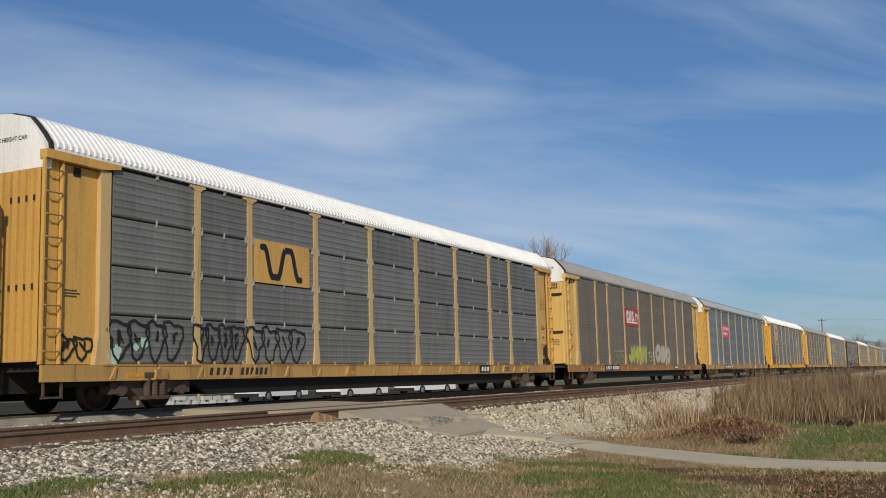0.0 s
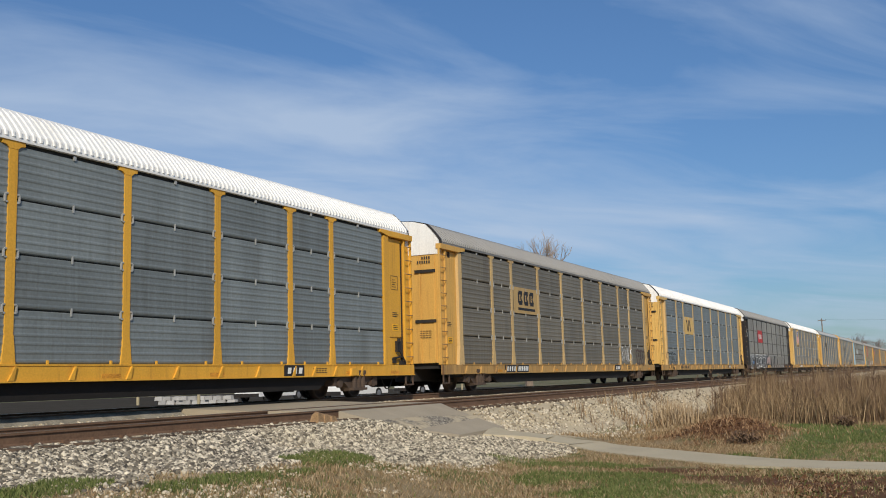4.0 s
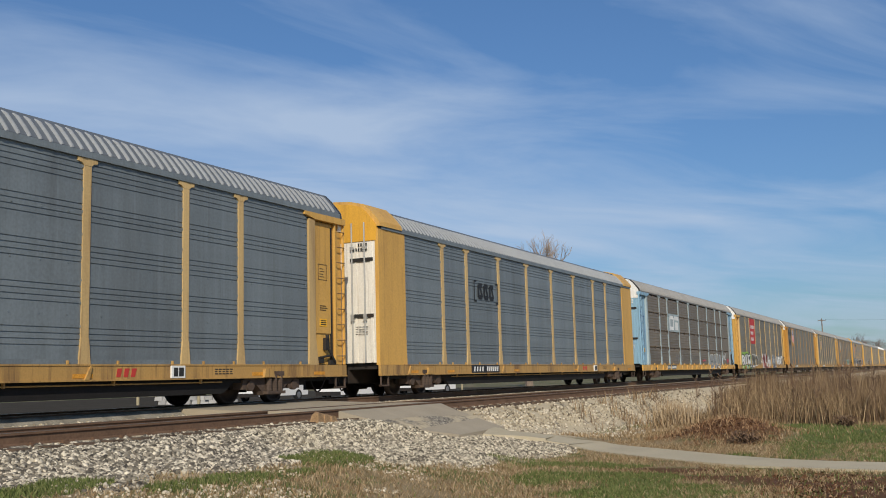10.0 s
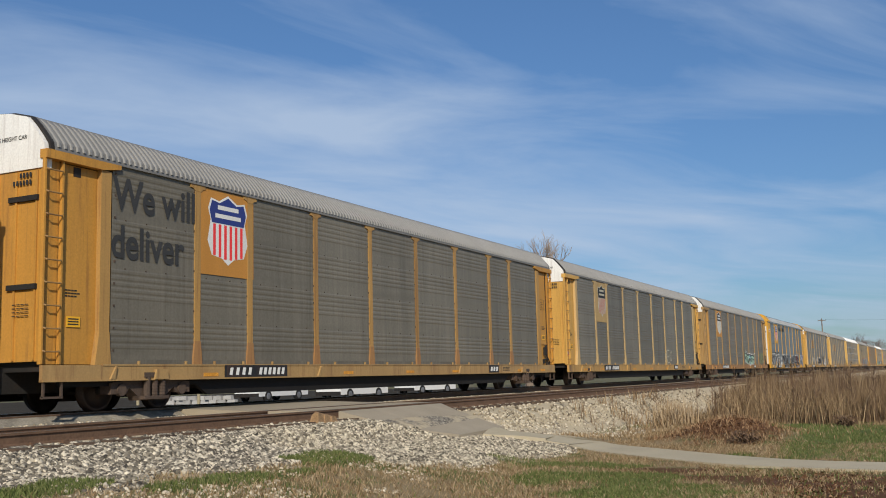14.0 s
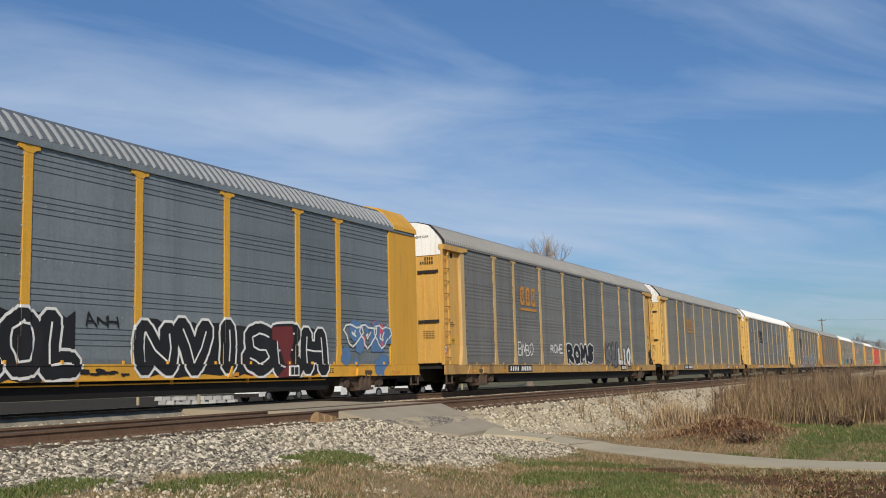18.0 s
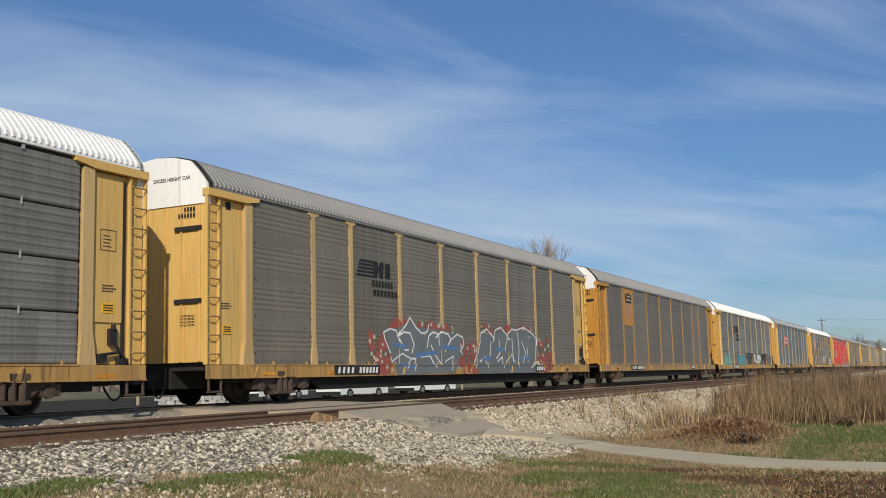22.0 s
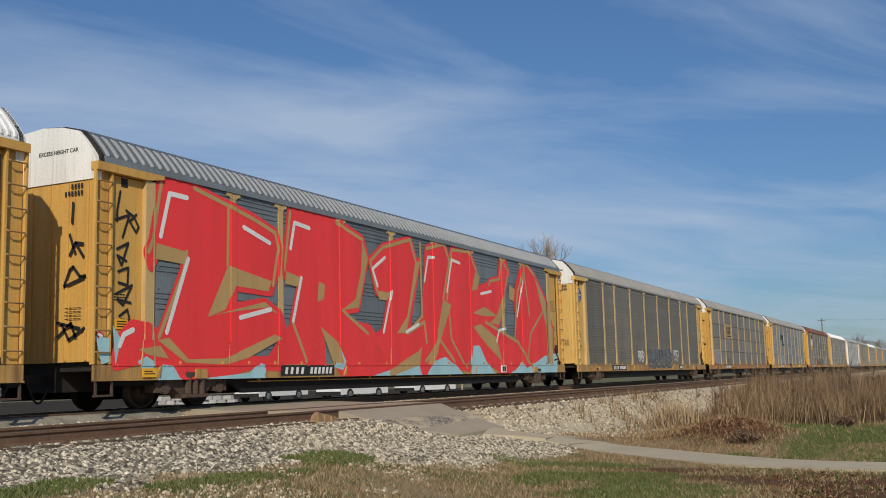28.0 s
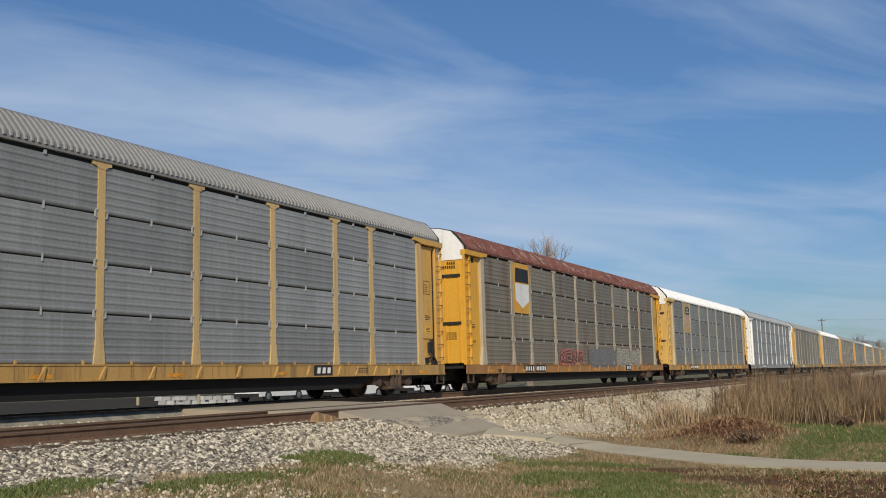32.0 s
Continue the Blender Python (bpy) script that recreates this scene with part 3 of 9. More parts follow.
def truck_shapes():
    w = Shape().lathe_y([(0.0, -0.07), (0.09, -0.07), (0.09, -0.05), (0.17, -0.035), (0.33, -0.02), (0.345, -0.065), (0.415, -0.065), (0.42, 0.05), (0.45, 0.075), (0.34, 0.075), (0.3, 0.02), (0.0, 0.05)], 24)
    axle = Shape().rod((0, -0.9, 0), (0, 0.9, 0), 0.08, 10)
    f = Shape()
    y0, y1 = -0.14, 0.14
    f.prism_y([(-1.15, 0.34), (-1.15, 0.56), (-0.85, 0.60), (-0.42, 0.78), (0.42, 0.78), (0.85, 0.60), (1.15, 0.56), (1.15, 0.34), (0.72, 0.34), (0.66, 0.46), (0.42, 0.30), (0.36, 0.20), (-0.36, 0.20), (-0.42, 0.30), (-0.66, 0.46), (-0.72, 0.34)], y0, y1)
    for x in (-0.22, 0.0, 0.22):
        f.rod((x, y0 - 0.06, 0.29), (x, y0 - 0.06, 0.66), 0.075, 8)
        for k in range(6):
            f.rod((x, y0 - 0.06, 0.31 + k * 0.06), (x, y0 - 0.06, 0.332 + k * 0.06), 0.086, 8)
    f.box(-0.36, 0.36, y0 - 0.14, y0, 0.22, 0.29).box(-0.34, 0.34, y0 - 0.12, y0, 0.66, 0.76)
    cap = Shape().rod((0, -0.08, 0), (0, 0.02, 0), 0.12, 12)
    cap.box(-0.17, 0.17, -0.02, 0.1, -0.05, 0.19)
    bol = Shape().box(-0.22, 0.22, -1.05, 1.05, 0.5, 0.72)
    return w.mesh("wheel", True), axle.mesh("axle"), f.mesh("side_frame"), cap.mesh("axle_cap"), bol.mesh("bolster")


WHEEL_ME, AXLE_ME, FRAME_ME, CAP_ME, BOLSTER_ME = truck_shapes()
FRAME2_ME = (lambda s: s.mesh("side_frame"))(Shape().prism_y([(-1.15, 0.34), (-1.15, 0.56), (-0.42, 0.78), (0.42, 0.78), (1.15, 0.56), (1.15, 0.34), (0.66, 0.46), (0.36, 0.20), (-0.36, 0.20), (-0.66, 0.46)], -0.12, 0.12))
coup = Shape()
coup.box(-0.55, 0.65, -0.09, 0.09, 0.58, 0.76).prism_x([(-0.22, 0.52), (0.10, 0.52), (0.16, 0.6), (0.16, 0.74), (0.10, 0.82), (-0.22, 0.82)], -0.62, -0.36)
COUP_ME = {0: moved(coup, 0.05).mesh("coupler"), 1: flipped(coup, BODY).mesh("coupler")}
hose = Shape().tube([(-0.62 + 0.075 * i, -0.45 + 0.0125 * i, 0.62 - 0.42 * math.sin(i / 8 * math.pi * 0.9)) for i in range(9)], 0.022)
HOSE_ME = {0: moved(hose, FRONT).mesh("brake_hose"), 1: flipped(hose, BODY).mesh("brake_hose")}
BAR_ME = Shape().box(0.0, 0.5, -1.536, -1.53, ZS + 0.06, ZS + 0.14).mesh("reflector")
PLATE_ME = Shape().box(0.0, 2.4, -1.552, -1.53, ZS + 0.035, ZB + 0.012).mesh("number_plate")
pipe = Shape().rod((5.2, -1.44, 0.53), (BODY - 5.2, -1.44, 0.53), 0.016, 6)
for i in range(7):
    pipe.box(5.6 + i * 2.6, 5.64 + i * 2.6, -1.47, -1.41, 0.505, ZS + 0.01)
PIPE_ME = pipe.mesh("air_pipe")
PLATE2_ME = Shape().box(0.0, 0.85, -1.552, -1.53, ZS + 0.035, ZB + 0.012).mesh("number_plate")
numb, numb2 = Shape(), Shape()
numb.prism_y([(0.0, 0.69), (0.10, 0.68), (0.14, 0.85), (0.04, 0.85)], -1.557, -1.552)
for x in (0.12, 0.36, 0.60):
    numb2.prism_y([(x, 0.69), (x + 0.14, 0.69), (x + 0.17, 0.84), (x + 0.03, 0.84)], -1.557, -1.552)
NUMB_ME, NUMB2_ME = numb.mesh("number_mark"), numb2.mesh("number_mark")
sten = Shape()
for i in range(3):
    for j in range(4 + i % 2):
        sten.box(j * 0.075, j * 0.075 + 0.06, -0.004, 0.0, -i * 0.055, -i * 0.055 + 0.024)
STEN_ME = sten.mesh("stencil_mark")
frm = Shape().box(0, 0.42, -0.004, 0, 0, 0.012).box(0, 0.42, -0.004, 0, 0.408, 0.42).box(0, 0.012, -0.004, 0, 0.012, 0.408).box(0.408, 0.42, -0.004, 0, 0.012, 0.408)
for i in range(4):
    frm.box(0.07, 0.30 - 0.05 * (i % 2), -0.004, 0, 0.08 + i * 0.07, 0.094 + i * 0.07)
FRAME_STEN_ME = frm.mesh("stencil_frame")
dnum = Shape()
for i in range(2):
    for j in range(4 + 2 * i):
        dnum.box(FRONT + 0.024, FRONT + 0.03, -1.12 + j * 0.085, -1.07 + j * 0.085, 4.40 - i * 0.14, 4.49 - i * 0.14)
for i in range(4):
    for j in range(4):
        dnum.box(FRONT + 0.024, FRONT + 0.03, -1.12 + j * 0.11, -1.035 + j * 0.11, 2.02 - i * 0.07, 2.036 - i * 0.07)
DOORNUM_ME = dnum.mesh("door_number")
PLACARD_ME = Shape().box(0, 0.34, -0.006, 0, 0, 0.2).mesh("placard")
prn = Shape()
for i in range(3):
    prn.box(0.04, 0.30, -0.008, -0.0062, 0.04 + i * 0.05, 0.065 + i * 0.05)
PRINT_ME = prn.mesh("placard_print")
ROUND_ME = Shape().rod((0, 0, 0), (0, -0.006, 0), 0.15, 20).mesh("round_sign")
rg = Shape()
for i in range(20):
    a, b = i * math.pi / 10, (i + 1) * math.pi / 10
    rg.add([(0.145 * math.cos(a), -0.009, 0.145 * math.sin(a)), (0.145 * math.cos(b), -0.009, 0.145 * math.sin(b)), (0.11 * math.cos(b), -0.009, 0.11 * math.sin(b)), (0.11 * math.cos(a), -0.009, 0.11 * math.sin(a))], [(0, 1, 2, 3)])
rg.add([(-0.09, -0.009, 0.07), (-0.07, -0.009, 0.09), (0.09, -0.009, -0.07), (0.07, -0.009, -0.09)], [(0, 1, 2, 3)])
RING_ME = rg.mesh("red_ring")
ink_red = mat("red_ink", (0.5, 0.05, 0.04), 0.6, 0, 0.1)
POCKET_ME = Shape().prism_y([(-0.2, ZS + 0.02), (0.2, ZS + 0.02), (0.16, ZB - 0.07), (-0.16, ZB - 0.07)], -1.60, -1.53).mesh("jack_pocket")
smark = Shape()
for i in range(3):
    smark.prism_y([(i * 0.2, 0.67), (i * 0.2 + 0.11, 0.67), (i * 0.2 + 0.16, 0.84), (i * 0.2 + 0.03, 0.84)], -1.535, -1.53)
SMARK_ME = smark.mesh("sill_mark")
BOARD_ME = Shape().box(0, 0.42, -1.57, -1.53, ZS + 0.035, ZB).mesh("data_board")
BOARD2_ME = Shape().box(0.06, 0.19, -1.574, -1.57, ZS + 0.07, ZB - 0.04).box(0.22, 0.37, -1.574, -1.57, ZS + 0.07, ZB - 0.04).mesh("board_print")
pr2 = Shape()
for i in range(3):
    for j in range(5):
        pr2.box(j * 0.13, j * 0.13 + 0.1 - 0.02 * (i % 2), -1.534, -1.53, 0.70 + i * 0.05, 0.725 + i * 0.05)
PRINT2_ME = pr2.mesh("sill_print")
INK_B = mat("black_ink", (0.03, 0.03, 0.03), 0.6, 0, 0.2)
INK_W = mat("white_ink", (0.75, 0.75, 0.72), 0.6, 0, 0.1)


PLATE_AT = {0: 4.8, 2: 6.4, 3: 5.2, 5: 4.75, 8: 6.65, 9: 6.6, 14: 5.85, 16: 5.6, 18: 5.75, 22: 6.4, 24: 6.4}


def autorack(n, body=OCHRE, panel=P_GREY, kind="split", roof=R_GREY, post=None, sill=None, top=WHITEP, door=None, end="plain", words="", clip=CLIP):
    """One car carrier; its front is at x = 0 and the train runs towards -x."""
    post, sill, door = post or (POSTC if body in (OCHRE, TAN, AMBER) else body), sill or (SILLC if body in (OCHRE, TAN, AMBER) else body), door or body
    car = thing("car_carrier", words or "closed car-carrying rail wagon", "rail wagon", group="wagons of the passing train")
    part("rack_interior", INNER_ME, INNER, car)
    cut = "narrow" if roof is R_BLUE else "wide"
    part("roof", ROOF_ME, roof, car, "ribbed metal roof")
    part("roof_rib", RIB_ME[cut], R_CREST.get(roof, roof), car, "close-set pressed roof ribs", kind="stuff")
    part("top_rail", RAIL_ME[cut], panel if cut == "narrow" else roof, car)
    part("far_side", FAR_ME, panel, car)
    part("side_sill", SILL_ME, sill, car)
    part("centre_sill", UNDER_ME, DARK, car, "black steel underframe beam")
    part("deck", DECK_ME, DARK, car)
    part("side_girder", SKIRT_ME, BLACKEST, car, "side girder, near-black for the shade under the wagon", at=(0, -1.33, 0))
    part("side_girder", SKIRT2_ME, BLACKEST, car, "side girder, near-black for the shade under the wagon", at=(0, 1.33, 0))
    for i, w in enumerate(BAYS):
        if kind == "split":
            for k in range(4):
                part("panel", PANEL["split", w], panel, car, at=(EDGE[i] + 0.05, FACE, ZB + 0.03 + k * H4))
        else:
            part("panel", PANEL[kind, w], panel, car, at=(EDGE[i] + 0.02, FACE, ZB + 0.03))
    for x in EDGE[1:-1]:
        pst = part("post", POST_ME, post, car, at=(x, 0, 0))
        if n in (12, 20):
            part("post_foot", FOOT_ME, FOOT_RUST, pst, "rusted post foot")
    if kind == "split":
        part("clip", CLIP_ME, clip, car, "small zinc panel clips", kind="stuff")
    else:
        part("bolt_head", BOLT_ME, CLIP if n in (14, 15) else panel if kind == "slot" else TRUCK, car, "small bolt heads", kind="stuff")
        part("kick_strip", KICK_ME, panel, car)
        if n in (1, 11):
            part("sheet_seam", SEAM_ME, P_UMBER, car, "dark upright sheet seams", kind="stuff")
    part("tab", TAB_ME, sill, car, kind="stuff")
    for e in (0, 1):
        if end == "smooth":
            part("end_plate", SMOOTH_ME[e], body, car)
            part("roof_cap", CAP_END_ME[e], body, car, "smooth yellow roof end")
            for y in (-1.05, -0.62):
                part("lock_rod", ROD_ME[e], CLIP, car, "bare metal lock rod", at=(0, y, 0))
        else:
            lad = part("ladder", CORNER_ME["ladder", e], body, car)
            for r in range(9):
                part("rung", CORNER_ME["rung", e], RUNGC if body is not BLUEP else body, lad, at=(0, 0, 1.18 + r * 0.42))
            for dx in (0.0, 0.42 if e == 0 else -0.44):
                part("stile", CORNER_ME["stile", e], body, lad, at=(dx, 0, 0))
            ep = part("end_plate", CORNER_ME["plate", e], body, car)
            part("door_slot", VENT_ME[e], DARK, ep, "dark slot under the header")
            part("header", CORNER_ME["header", e], body, car)
            part("door_post", CORNER_ME["door_post", e], post, car)
            if e:
                part("brake_cover", HIGH_PLATE, body, ep)
                part("brake_gear", GEAR_ME, DARK, car, "dark hand brake gear")
        dr = part("end_door", END_ME["ribbed_end_door" if end == "ribbed" and e == 0 else "end_door", e], door, car)
        part("white_upper_panel", END_ME["white_upper_panel", e], top, dr, "white upper end panel")
        part("roof_edge", END_ME["roof_edge", e], DARK, dr)
        for y in (-1.28, -0.75, -0.25, 0.25, 0.75, 1.22):
            if not (end == "ribbed" and e == 0):
                part("door_fold", FOLD_ME[e], door, dr, at=(0, y, 0))
        for z in (2.35, 4.0) if n not in (2, 8, 11, 13, 22, 24, 25) else ():
            part("door_slot", END_ME["door_slot", e], DARK, dr, at=(0, 0, z))
        if e == 0 and end != "ribbed":
            part("door_number", DOORNUM_ME, INK_W if body in (BLACKP, BLUEP) else INK_B, dr, "small stencilled marks", kind="stuff")
        part("step", STEP_ME if e == 0 else STEP2_ME, TRUCK, car)
        part("coupler", COUP_ME[e], DARK, car)
        part("brake_hose", HOSE_ME[e], DARK, car)
        tx = 3.28 if e == 0 else BODY - 3.28
        tr = part("truck", BOLSTER_ME, TRUCK, car, "cast steel wheel truck", at=(tx, 0, 0))
        part("side_frame", FRAME_ME, TRUCK, tr, at=(0, -1.29, 0))
        part("side_frame", FRAME2_ME, TRUCK, tr, at=(0, 1.02, 0))
        for dx in (-0.88, 0.88):
            part("axle", AXLE_ME, DARK, tr, at=(dx, 0, 0.42))
            part("axle_cap", CAP_ME, TRUCK, tr, at=(dx, -1.39, 0.42))
            for s in (-1, 1):
                w = part("wheel", WHEEL_ME, WHEEL, tr, at=(dx, s * 0.75, 0.42))
                w.rotation_euler = (0, 0, 0 if s < 0 else math.pi)
    # markings that every car carries
    rng = random.Random(100 + n)
    px = PLATE_AT.get(n, 5.5)
    bare = n in (0, 5)
    pl = part("number_plate", PLATE_ME, sill if bare else BLACKP, car, "painted number panel" if bare else "black number plate", at=(px, 0, 0))
    for x in (0.15, 0.38, 0.61, 0.84, 1.25, 1.43, 1.61, 1.79, 1.97, 2.15):
        part("number_mark", NUMB_ME, INK_B if bare else INK_W, pl, at=(x, 0, 0))
    spot = rng.choice((19.5, 20.3))
    if kind != "slot":
        pl = part("number_plate", PLATE2_ME, BLACKP, car, "black number plate", at=(spot, 0, 0))
        part("number_mark", NUMB2_ME, INK_W, pl, kind="stuff")
    else:
        part("air_pipe", PIPE_ME, sill, car, "thin pipe hung below the sill")
    for x in (2.2, 4.9, 10.6, 14.2, 17.6, 23.2, 25.6):
        if rng.random() < 0.75:
            part("reflector", BAR_ME, OLD_BAR, car, at=(x + rng.uniform(-0.3, 0.3), 0, 0))
    for i, x in enumerate(EDGE[:-1]):
        if kind == "split" or i % 3 == 0:
            part("bracket", BRK_ME, sill, car, at=(x + 0.05, 0, 0))
            if kind == "split":
                part("bracket", BRK_ME, sill, car, at=(x + BAYS[i] * 0.5, 0, 0))
    part("jack_pocket", POCKET_ME, sill, car, at=(3.4, 0, 0))
    part("jack_pocket", POCKET_ME, sill, car, at=(BODY - 3.6, 0, 0))
    if kind == "slot":
        part("sill_mark", SMARK_ME, ink_red, car, "small red painted mark", at=(18.6, 0, 0), kind="stuff")
        pl = part("data_board", BOARD_ME, INK_W, car, "white data board with dark print", at=(20.15, 0, 0))
        part("board_print", BOARD2_ME, INK_B, pl)
    part("sill_print", PRINT2_ME, INK_B, car, "small dark stencilled lines", at=(21.6, 0, 0), kind="stuff")
    for e in (0, 1):
        if end != "smooth" and (e or rng.random() < 0.6):
            x = 0.98 if e == 0 else BODY - 1.16
            face = -1.414 if e == 0 else -1.434
            pc = part("placard", PLACARD_ME, ORANGE_R, car, "yellow placard with dark print", at=(x, face, 1.62 if e == 0 else 1.92))
            part("placard_print", PRINT_ME, INK_B, pc, kind="stuff")
        if end != "smooth" and e == 0 and rng.random() < 0.5:
            sg = part("round_sign", ROUND_ME, INK_W, car, "white round sign with red ring", at=(0.56, -1.414, 1.42))
            part("red_ring", RING_ME, ink_red, sg)
    ink = INK_W if body is BLACKP else INK_B
    if end != "smooth":
        part("stencil_frame", FRAME_STEN_ME, ink, car, at=(BODY - 1.22, -1.434, 3.15))
        part("stencil_mark", STEN_ME, ink, car, at=(BODY - 1.15, -1.434, 2.45), kind="stuff")
        part("stencil_mark", STEN_ME, ink, car, at=(0.95, -1.404, 2.3), kind="stuff")
    return car

# ---- ground ----
NEAR_Y, NEAR_Z = 12.0, -0.085


def smooth(a, b, x):
    u = min(1.0, max(0.0, (x - a) / (b - a)))
    return u * u * (3 - 2 * u)


PATH = ((-30, 18.0), (0, 18.05), (1, 18.12), (2, 18.25), (3, 18.6), (4, 19.25), (5, 20.1), (6, 21.0), (6.8, 21.65), (7.5, 21.9), (8.2, 21.75), (9.3, 21.1))


def path_mid(y):
    """x of the footpath's centre line where it lies at that y."""
    for (a, u), (b, v) in zip(PATH, PATH[1:]):
        if y < b:
            return u + (v - u) * max(0.0, (y - a) / (b - a))
    return PATH[-1][1]


def ground_z(x, y):
    """Lawn, ditch, ballast shoulders and track bed."""
    lawn = -1.0 - 0.14 * smooth(7, 16, x) - 0.05 * smooth(20, 28, x)
    left = lawn + (0.42 + 0.1) * smooth(5.0, 9.2, y) * (1 - smooth(13, 19, x))
    left += 0.35 * smooth(6.5, 9.3, y) * smooth(13, 19, x) * (1 - smooth(21, 28, x))
    z = left - 0.05 * smooth(28, 40, x)
    top = -0.255
    z = z + (-0.33 - z) * smooth(9.1, 10.4, y)
    z = z + (top + 0.33) * smooth(10.75, 11.15, y)
    z = z + (-0.17 - top) * smooth(13.6, 14.4, y)
    z = z + (-0.75 + 0.17) * smooth(18.2, 20.0, y)
    z += 0.52 * math.exp(-((x - 25.6) / 1.9) ** 2 - ((y - 4.75) / 1.35) ** 2)
    return z


def ground_sheet():
    xs = sorted(set([-4000, -1500, -500, -200, -100] + [i * 4.0 for i in range(-15, 1)] + [i * 0.5 for i in range(0, 90)] + [45 + i * 2.0 for i in range(0, 40)] + [125 + i * 10 for i in range(0, 20)] + [330, 400, 600, 1000, 2000, 4000]))
    ys = sorted(set([-4000, -1500, -500, -200, -100] + [i * 4.0 for i in range(-15, -1)] + [-4 + i * 0.4 for i in range(0, 72)] + [24.8 + i * 3 for i in range(1, 20)] + [90, 120, 200, 400, 1000, 4000]))
    s = Shape()
    s.v = [(x, y, ground_z(x, y) + (noise.noise((x * 0.8, y * 0.8, 0)) * 0.035 if abs(x) < 130 and y < 9.0 else 0)) for x in xs for y in ys]
    k = len(ys)
    s.f = [(i * k + j, (i + 1) * k + j, (i + 1) * k + j + 1, i * k + j + 1) for i in range(len(xs) - 1) for j in range(k - 1)]
    return s.mesh("ground", True)


GREEN_PATCHES = ((12.95, 8.2, 0.85, 0.5), (10.1, 7.75, 1.7, 0.22), (7.6, 8.35, 0.9, 0.3), (13.6, 3.7, 1.3, 1.1), (15.4, 5.0, 1.2, 1.0), (14.9, 4.2, 0.9, 0.6), (27.5, 1.9, 4.2, 1.5), (31.5, 3.3, 2.6, 1.5), (20.5, 1.0, 1.6, 1.0), (20.2, 3.6, 0.5, 0.4), (29.5, 8.8, 3.0, 0.6), (22.0, 2.6, 2.6, 0.7), (25.5, 2.4, 3.0, 0.9), (17.3, 6.2, 0.8, 1.2))
BROWN_PATCHES = ((14.0, 1.0, 2.6, 0.9), (16.0, 2.6, 0.5, 2.3), (25.4, 4.7, 2.3, 1.25), (12.0, 0.5, 1.8, 1.4), (15.7, 1.7, 1.3, 1.5), (17.0, 4.2, 0.5, 1.2))


def ground_material():
    m = bpy.data.materials.new("ground_cover")
    m.use_nodes = True
    nt = m.node_tree
    N, L = nt.nodes.new, nt.links.new
    bsdf = nt.nodes["Principled BSDF"]
    bsdf.inputs["Roughness"].default_value = 0.95
    bsdf.inputs["Specular IOR Level"].default_value = 0.1
    tc = N("ShaderNodeTexCoord")
    P = tc.outputs["Object"]
    sep = N("ShaderNodeSeparateXYZ"); L(P, sep.inputs[0])

    def noise_tex(scale, detail=4, rough=0.55):
        n = N("ShaderNodeTexNoise"); n.inputs["Scale"].default_value = scale; n.inputs["Detail"].default_value = detail; n.inputs["Roughness"].default_value = rough
        L(P, n.inputs["Vector"]); return n.outputs["Fac"]

    def ramp(src, a, b, lo=0.0, hi=1.0):
        r = N("ShaderNodeMapRange"); r.interpolation_type = "SMOOTHSTEP"
        for k, v in (("From Min", a), ("From Max", b), ("To Min", lo), ("To Max", hi)):
            r.inputs[k].default_value = v
        L(src, r.inputs["Value"]); return r.outputs[0]

    def mixc(f, a, b):
        x = N("ShaderNodeMix"); x.data_type = "RGBA"
        L(f, x.inputs["Factor"])
        for k, v in (("A", a), ("B", b)):
            if isinstance(v, tuple):
                x.inputs[k].default_value = (*v, 1)
            else:
                L(v, x.inputs[k])
        return x.outputs["Result"]

    def op(kind, a, b):
        x = N("ShaderNodeMath"); x.operation = kind
        for i, v in enumerate((a, b)):
            if isinstance(v, (int, float)):
                x.inputs[i].default_value = v
            else:
                L(v, x.inputs[i])
        return x.outputs[0]

    big, mid, fine = noise_tex(0.35, 3), noise_tex(1.7, 5), noise_tex(45, 4, 0.7)
    dry = mixc(fine, (0.16, 0.115, 0.055), (0.40, 0.31, 0.19))
    green = mixc(fine, (0.065, 0.085, 0.026), (0.155, 0.185, 0.065))
    brown = mixc(fine, (0.065, 0.03, 0.017), (0.18, 0.095, 0.05))
    def blob(cx, cy, rx, ry, soft=0.5):
        """A patch of ground with a ragged rim."""
        dx, dy = op("DIVIDE", op("SUBTRACT", sep.outputs["X"], cx), rx), op("DIVIDE", op("SUBTRACT", sep.outputs["Y"], cy), ry)
        d = op("ADD", op("ADD", op("MULTIPLY", dx, dx), op("MULTIPLY", dy, dy)), op("MULTIPLY", op("SUBTRACT", mid, 0.5), 2.6))
        return ramp(d, 1.0 + soft, 1.0 - soft)

    lawn = mixc(ramp(op("ADD", big, op("MULTIPLY", mid, 0.6)), 0.80, 0.98), dry, green)
    for b in GREEN_PATCHES:
        lawn = mixc(blob(*b), lawn, green)
    for b in BROWN_PATCHES:
        lawn = mixc(blob(*b), lawn, brown)
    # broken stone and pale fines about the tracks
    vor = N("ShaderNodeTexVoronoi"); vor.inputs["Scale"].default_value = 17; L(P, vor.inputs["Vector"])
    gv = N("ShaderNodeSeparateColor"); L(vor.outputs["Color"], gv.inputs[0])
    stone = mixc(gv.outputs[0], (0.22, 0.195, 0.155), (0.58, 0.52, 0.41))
    # darker away from each stone's centre: gap shade put into the colour
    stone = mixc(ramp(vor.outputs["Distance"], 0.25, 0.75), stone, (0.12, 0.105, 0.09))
    fines = mixc(fine, (0.40, 0.33, 0.225), (0.58, 0.49, 0.345))
